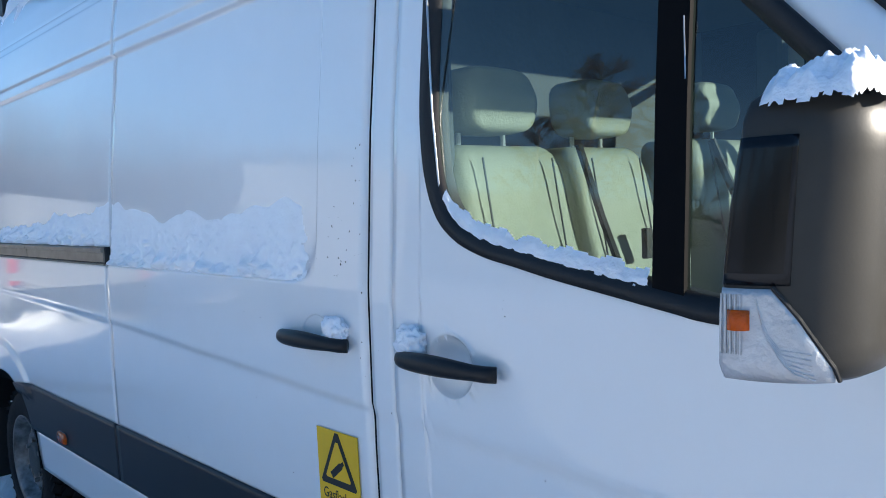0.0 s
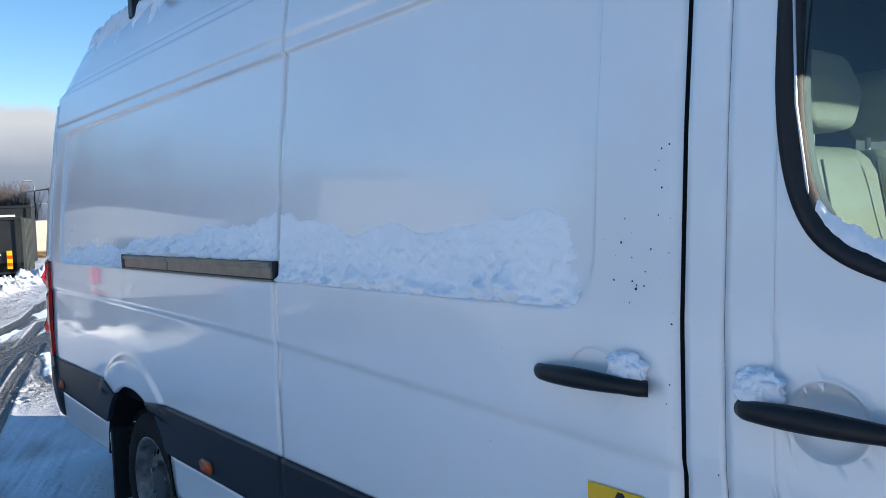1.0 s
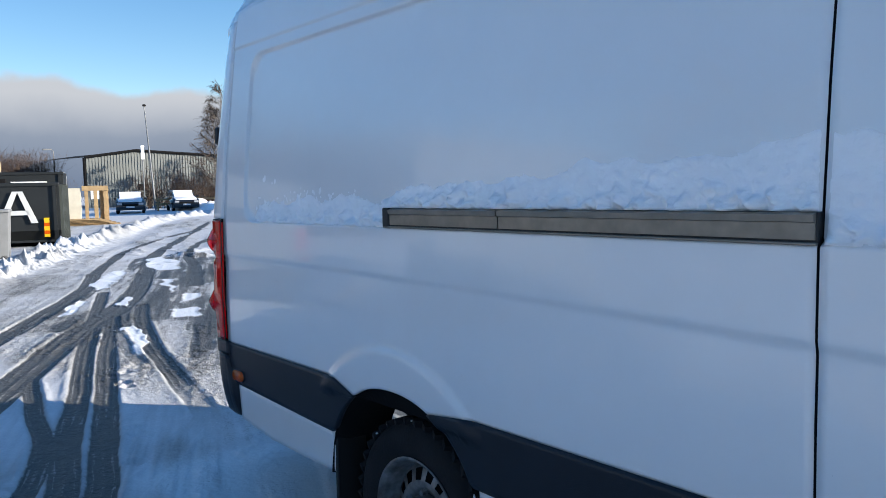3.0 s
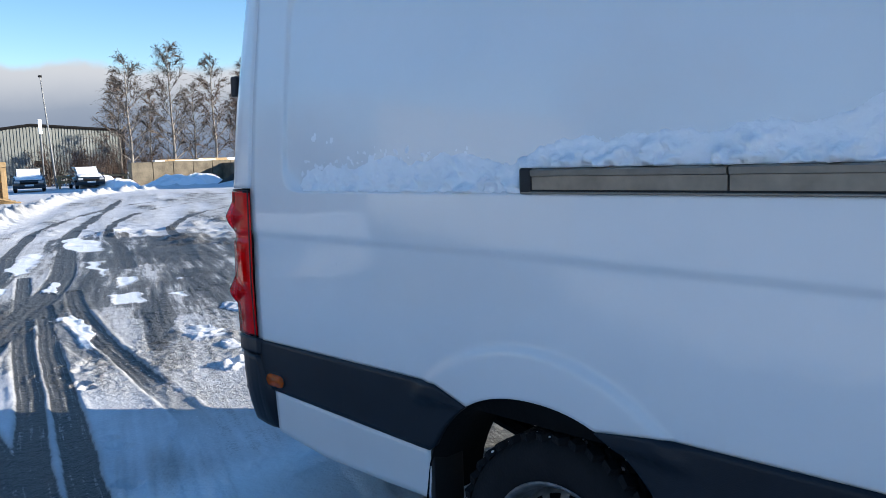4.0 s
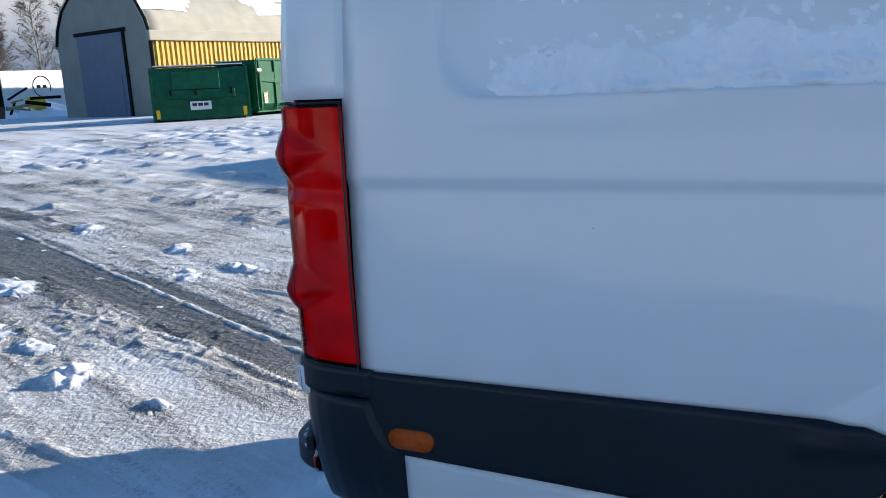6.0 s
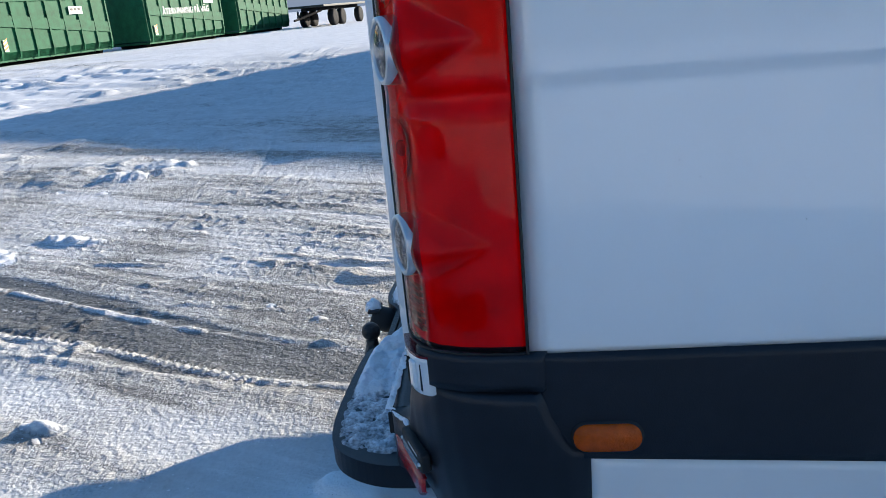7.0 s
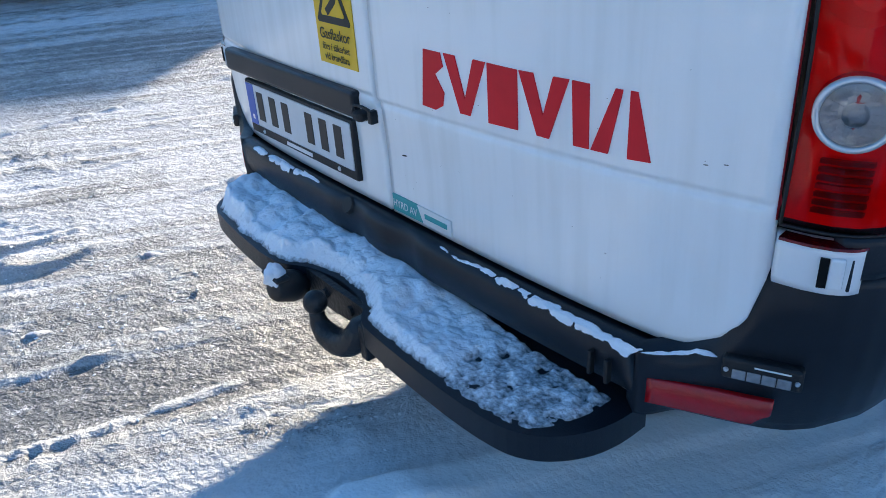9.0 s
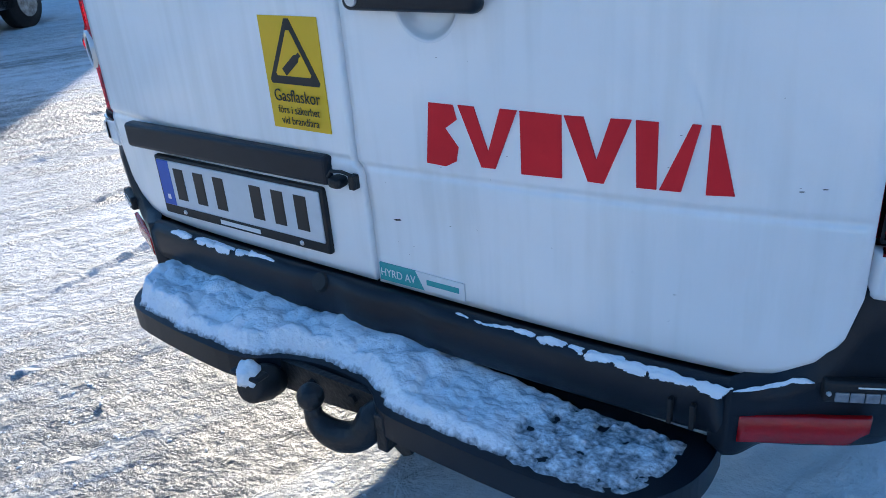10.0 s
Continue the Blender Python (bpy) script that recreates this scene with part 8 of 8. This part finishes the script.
for i in range(4):
    bm.faces.new((lo[i], lo[(i + 1) % 4], hi[(i + 1) % 4], hi[i]))
bm.faces.new(hi)
part("walls", bm, SHEET, SH)
RB = thing("plain_hall", pose(-34, -30, 0), "plain pale industrial hall behind the road", "building")
part("walls", block(-12, 0, 0, 34, 0, 5.0), SHEET, RB)
part("roof", block(-12.4, 0.4, -0.4, 34.4, 5.0, 5.35), SHADE, RB)
for src, x, y, sc, turn in ((0, -24, -16, 1.0, 30), (1, -26, -9, 1.1, 80), (2, -23, -3, 0.9, 140), (3, -27, 3, 1.2, 200), (0, -24, 9, 1.0, 260), (1, -28, 15, 1.2, 320), (3, -25, -22, 1.1, 10), (2, -22, 13, 0.8, 60)):
    pending.append((src, x, y, sc, turn))
RW = thing("white_container", pose(-6.9, 2.5, 0, 0, 0, 46.5), "pale grey steel container across the road", "container")
part("body", smoothed(block(0, 2.35, 0, 5.4, 0.1, 2.8), 0.03), GREY_BIN, RW)
for k in range(3):
    part("corner_post", smoothed(block(k * 1.12, k * 1.12 + 0.10, -0.03, 0.0, 0.1, 2.8), 0.01), GREY_BIN, RW)
RV = thing("parked_van", pose(-4.7, 5.6, 0, 0, 0, 8), "small pale grey van with red tail lamps parked across the road", "van")
bm = bmesh.new()
prism(bm, [(0.0, 0.35), (0.05, 1.75), (0.25, 2.10), (2.9, 2.10), (3.6, 1.35), (4.4, 1.10), (4.5, 0.35)], "x", 0.0, 1.85)
part("body", smoothed(bm, 0.05, 3), GREY_BIN, RV)
part("rear_window", smoothed(block(0.30, 1.55, -0.012, 0.03, 1.25, 1.68), 0.01), CAR_GLASS, RV)
part("rear_bumper", smoothed(block(0.02, 1.83, -0.07, 0.06, 0.33, 0.56), 0.03), PLASTIC, RV)
for x in (0.02, 1.70):
    part("tail_lamp", smoothed(block(x, x + 0.13, -0.025, 0.03, 0.78, 1.05), 0.012), RED_REFLECT, RV, "red tail lamp")
    part("reflector", smoothed(block(x, x + 0.13, -0.085, -0.06, 0.62, 0.69), 0.006), RED_REFLECT, RV, "red reflector")
for x in (0.12, 1.73):
    for y in (0.75, 3.7):
        bm = bmesh.new()
        lathe(bm, [(0.0, -0.10), (0.28, -0.10), (0.32, -0.06), (0.32, 0.06), (0.28, 0.10), (0.0, 0.10)], pose(x, y, 0.31, 0, 90), 24)
        part("wheel", bm, TYRE, RV)




# --- bare trees ---
def grow(rs, bm_wood, bm_twig, height, spread_, lean_=0.0, thick=0.12, droop=0.3, limbs=26, fine=1.0):
    """A winter tree: a tapered trunk, rising limbs, and fans of drooping twigs."""
    trunk = []
    for t in spread(0, 1, 10):
        trunk.append(Vector((lean_ * t * height + 0.10 * math.sin(t * 5 + rs.random()), 0.08 * math.sin(t * 4 + rs.random() * 2), t * height)))
    tube(bm_wood, trunk, [thick * (1 - t) ** 0.8 + 0.012 for t in spread(0, 1, 10)], 8)
    def trunk_at(t):
        q = t * 10
        i = min(9, int(q))
        return trunk[i].lerp(trunk[i + 1], q - i)
    def twig(p, d, ln, r):
        mid = p + d * ln * 0.55 + Vector((0, 0, 0.03 * ln))
        end = p + d * ln + Vector((0, 0, -droop * ln))
        s = d.cross(Vector((rs.random() - 0.5, rs.random() - 0.5, rs.random() - 0.5))).normalized() * r
        vs_ = [bm_twig.verts.new(q) for q in (p - s, p + s, mid + s * 0.7, end, mid - s * 0.7)]
        bm_twig.faces.new(vs_)
        return mid, end
    for k in range(limbs):
        t = 0.16 + 0.82 * (k + rs.random()) / limbs
        p = trunk_at(min(t, 0.99))
        a = k * 2.4 + rs.random()
        reach = spread_ * (1.05 - t) ** 0.65 * (0.7 + 0.5 * rs.random())
        up = 0.55 + 0.6 * t
        d = Vector((math.cos(a), math.sin(a), up)).normalized()
        pts = [p]
        for j in range(4):
            d = (d + Vector((rs.uniform(-0.22, 0.22), rs.uniform(-0.22, 0.22), 0.10 - 0.16 * j * droop))).normalized()
            pts.append(pts[-1] + d * reach / 4)
        tube(bm_wood, pts, [max(0.008, thick * 0.34 * (1 - t) + 0.012) * (1 - 0.2 * j) for j in range(5)], 5)
        for j in range(int(34 * fine)):
            q = 0.25 + 0.75 * rs.random()
            i = min(3, int(q * 4))
            s = pts[i].lerp(pts[i + 1], q * 4 - i)
            dd_ = (d + Vector((rs.uniform(-1, 1), rs.uniform(-1, 1), rs.uniform(-0.5, 0.7)))).normalized()
            mid, end = twig(s, dd_, rs.uniform(0.35, 0.95) * (0.5 + 0.5 * reach / spread_) * spread_ * 0.42, 0.016)
            for _ in range(3):
                e = (dd_ + Vector((rs.uniform(-0.8, 0.8), rs.uniform(-0.8, 0.8), rs.uniform(-0.9, 0.4)))).normalized()
                twig(mid.lerp(end, rs.random()), e, rs.uniform(0.2, 0.5), 0.011)


def tree(m, seed, height, spread_, label, twig_mat=TWIG, **kw):
    rs_ = random.Random(seed)
    t = thing("birch_tree", m, label, "tree", "birches")
    wood, fine_ = bmesh.new(), bmesh.new()
    grow(rs_, wood, fine_, height, spread_, **kw)
    part("trunk", wood, BARK, t, "pale peeling trunk and limbs", True)
    part("crown", fine_, twig_mat, t, "fine bare twigs")
    return t


B1 = tree(stand(24.7, 58), 1, 9.6, 3.5, "bare grey birch with a broad crown", TWIG_GREY)
B2 = tree(stand(28.3, 58), 2, 11.0, 3.5, "tall bare birch with hanging twigs", TWIG_GREY, limbs=30)
B3 = tree(stand(32.1, 58), 3, 10.4, 2.9, "slim bare birch with reddish twigs", TWIG)
B4 = tree(stand(35.5, 58), 4, 10.4, 3.2, "bare birch with a dense reddish crown", TWIG, limbs=30)
for src, x, y, s, turn in ((B2, 39.9, 59, 0.78, 70), (B1, 43.0, 58, 1.0, 140), (B3, 46.0, 61, 0.9, 200), (B2, 49.5, 58, 0.92, 250), (B4, 53.5, 56, 1.0, 20), (B1, 58.0, 52, 1.05, 300), (B3, 62.0, 50, 1.1, 60), (B2, 41.0, 66, 0.85, 10), (B4, 51.5, 66, 0.8, 110), (B1, 64, 58, 1.0, 0), (B4, 26.5, 64, 0.85, 45), (B3, 30.2, 66, 0.8, 100), (B1, 34.0, 65, 0.9, 210), (B4, 38.0, 64, 0.8, 300), (B3, 44.6, 57, 0.85, 15), (B4, 47.8, 62, 0.95, 75), (B2, 55.5, 60, 1.0, 190), (B4, 60.5, 56, 1.0, 130)):
    m = stand(x, y, turn)
    c = copy_thing(src, m)
    c.scale = (s, s, s)
for src, x, y, s, turn in pending:
    c = copy_thing((B1, B2, B3, B4)[src], stand(x, y, turn))
    c.scale = (s, s, s)
# low scrub and far woods
def scrub(name, pts, height, seed, label, material, per=46):
    rs_ = random.Random(seed)
    bm = bmesh.new()
    for x, y, w in pts:
        for k in range(per):
            p = Vector((x + rs_.gauss(0, w), y + rs_.gauss(0, w * 0.4), ground_z(x, y) - 0.05))
            h = height * rs_.uniform(0.45, 1.1)
            d = Vector((rs_.gauss(0, 0.22), rs_.gauss(0, 0.22), 1)).normalized()
            e = p + d * h
            tube(bm, [p, p.lerp(e, 0.5) + Vector((rs_.gauss(0, 0.08), 0, 0)), e], [0.025, 0.016, 0.006], 3, caps=False)
            for _ in range(9):
                q = p.lerp(e, rs_.uniform(0.3, 1))
                f = q + Vector((rs_.gauss(0, 0.4), rs_.gauss(0, 0.4), rs_.uniform(0.1, 0.6))) * height * 0.22
                tube(bm, [q, f], [0.012, 0.004], 3, caps=False)
    ob = part(name, bm, material, None)
    return tagged(ob, label, "scrub", kind="stuff")


scrub("scrub", [(20.5 + 1.0 * k, 66 + (k % 3), 0.8) for k in range(13)], 3.6, 21, "bare brown scrub before the sheet hall", TWIG, 30)
scrub("scrub", [(23.0 + 1.1 * k, 61 + (k % 4), 1.0) for k in range(36)], 2.6, 22, "bare brown undergrowth below the birches", TWIG, 26)
scrub("scrub", [(9.0 + 1.5 * k, 98 + (k % 3) * 3, 1.2) for k in range(8)], 6.4, 23, "bare brown thicket beyond the containers", TWIG, 260)
scrub("scrub", [(-24 + 1.25 * k, 24 + 0.45 * k + (k % 3) * 1.5, 1.0) for k in range(17)], 8.4, 25, "bare brown thicket across the road", TWIG, 110)
scrub("far_wood", [(-30 + 4.5 * k, 150 + (k % 4) * 8, 3.0) for k in range(46)], 5.2, 24, "far line of bare woodland", TWIG, 26)

# cloud bank low over the far side of the sky: a plain backdrop, far behind everything
rows = []
for a in spread(-190, 150, 170):
    r = 1900.0
    rows.append([(r * math.sin(radians(a)), r * math.cos(radians(a)), z) for z in spread(-20, 520, 30)])
cloud = part("cloud_backdrop", sheet(rows), SNOW, None, "", True)
cm = bpy.data.materials.new("cloud_bank")
cm.use_nodes = True
n, l = cm.node_tree.nodes, cm.node_tree.links
n.remove(n["Principled BSDF"])
tc = n.new("ShaderNodeTexCoord")
sep = n.new("ShaderNodeSeparateXYZ")
l.new(tc.outputs["Object"], sep.inputs[0])
big = n.new("ShaderNodeTexNoise")
big.inputs["Scale"].default_value, big.inputs["Detail"].default_value = 0.0038, 9
l.new(tc.outputs["Object"], big.inputs["Vector"])
def mrange(v, a, b, c=0.0, d=1.0):
    q = n.new("ShaderNodeMapRange")
    q.interpolation_type = "SMOOTHSTEP"
    for key, val in (("From Min", a), ("From Max", b), ("To Min", c), ("To Max", d)):
        q.inputs[key].default_value = val
    l.new(v, q.inputs["Value"])
    return q.outputs[0]
def mop(op, a, b):
    q = n.new("ShaderNodeMath")
    q.operation = op
    for i, val in enumerate((a, b)):
        if isinstance(val, (int, float)):
            q.inputs[i].default_value = val
        else:
            l.new(val, q.inputs[i])
    return q.outputs[0]
height = mop("ADD", sep.outputs["Z"], mop("MULTIPLY", mop("SUBTRACT", big.outputs["Fac"], 0.5), -190.0))
cover = mrange(height, 218, 252, 1.0, 0.0)
shade_ = mop("ADD", mrange(height, 0, 240), mop("MULTIPLY", mop("SUBTRACT", big.outputs["Fac"], 0.5), 0.5))
ramp_ = n.new("ShaderNodeValToRGB")
ramp_.color_ramp.elements[0].color = (0.072, 0.096, 0.142, 1)
ramp_.color_ramp.elements[1].color = (0.235, 0.250, 0.275, 1)
middle = ramp_.color_ramp.elements.new(0.55)
middle.color = (0.118, 0.142, 0.184, 1)
l.new(shade_, ramp_.inputs["Fac"])
em, tr, mx = n.new("ShaderNodeEmission"), n.new("ShaderNodeBsdfTransparent"), n.new("ShaderNodeMixShader")
l.new(ramp_.outputs["Color"], em.inputs["Color"])
l.new(cover, mx.inputs[0]), l.new(tr.outputs[0], mx.inputs[1]), l.new(em.outputs[0], mx.inputs[2])
l.new(mx.outputs[0], n["Material Output"].inputs["Surface"])
cloud.data.materials[0] = cm
tagged(cloud, "bank of grey and white cloud low in a blue sky", "cloud", kind="structure")
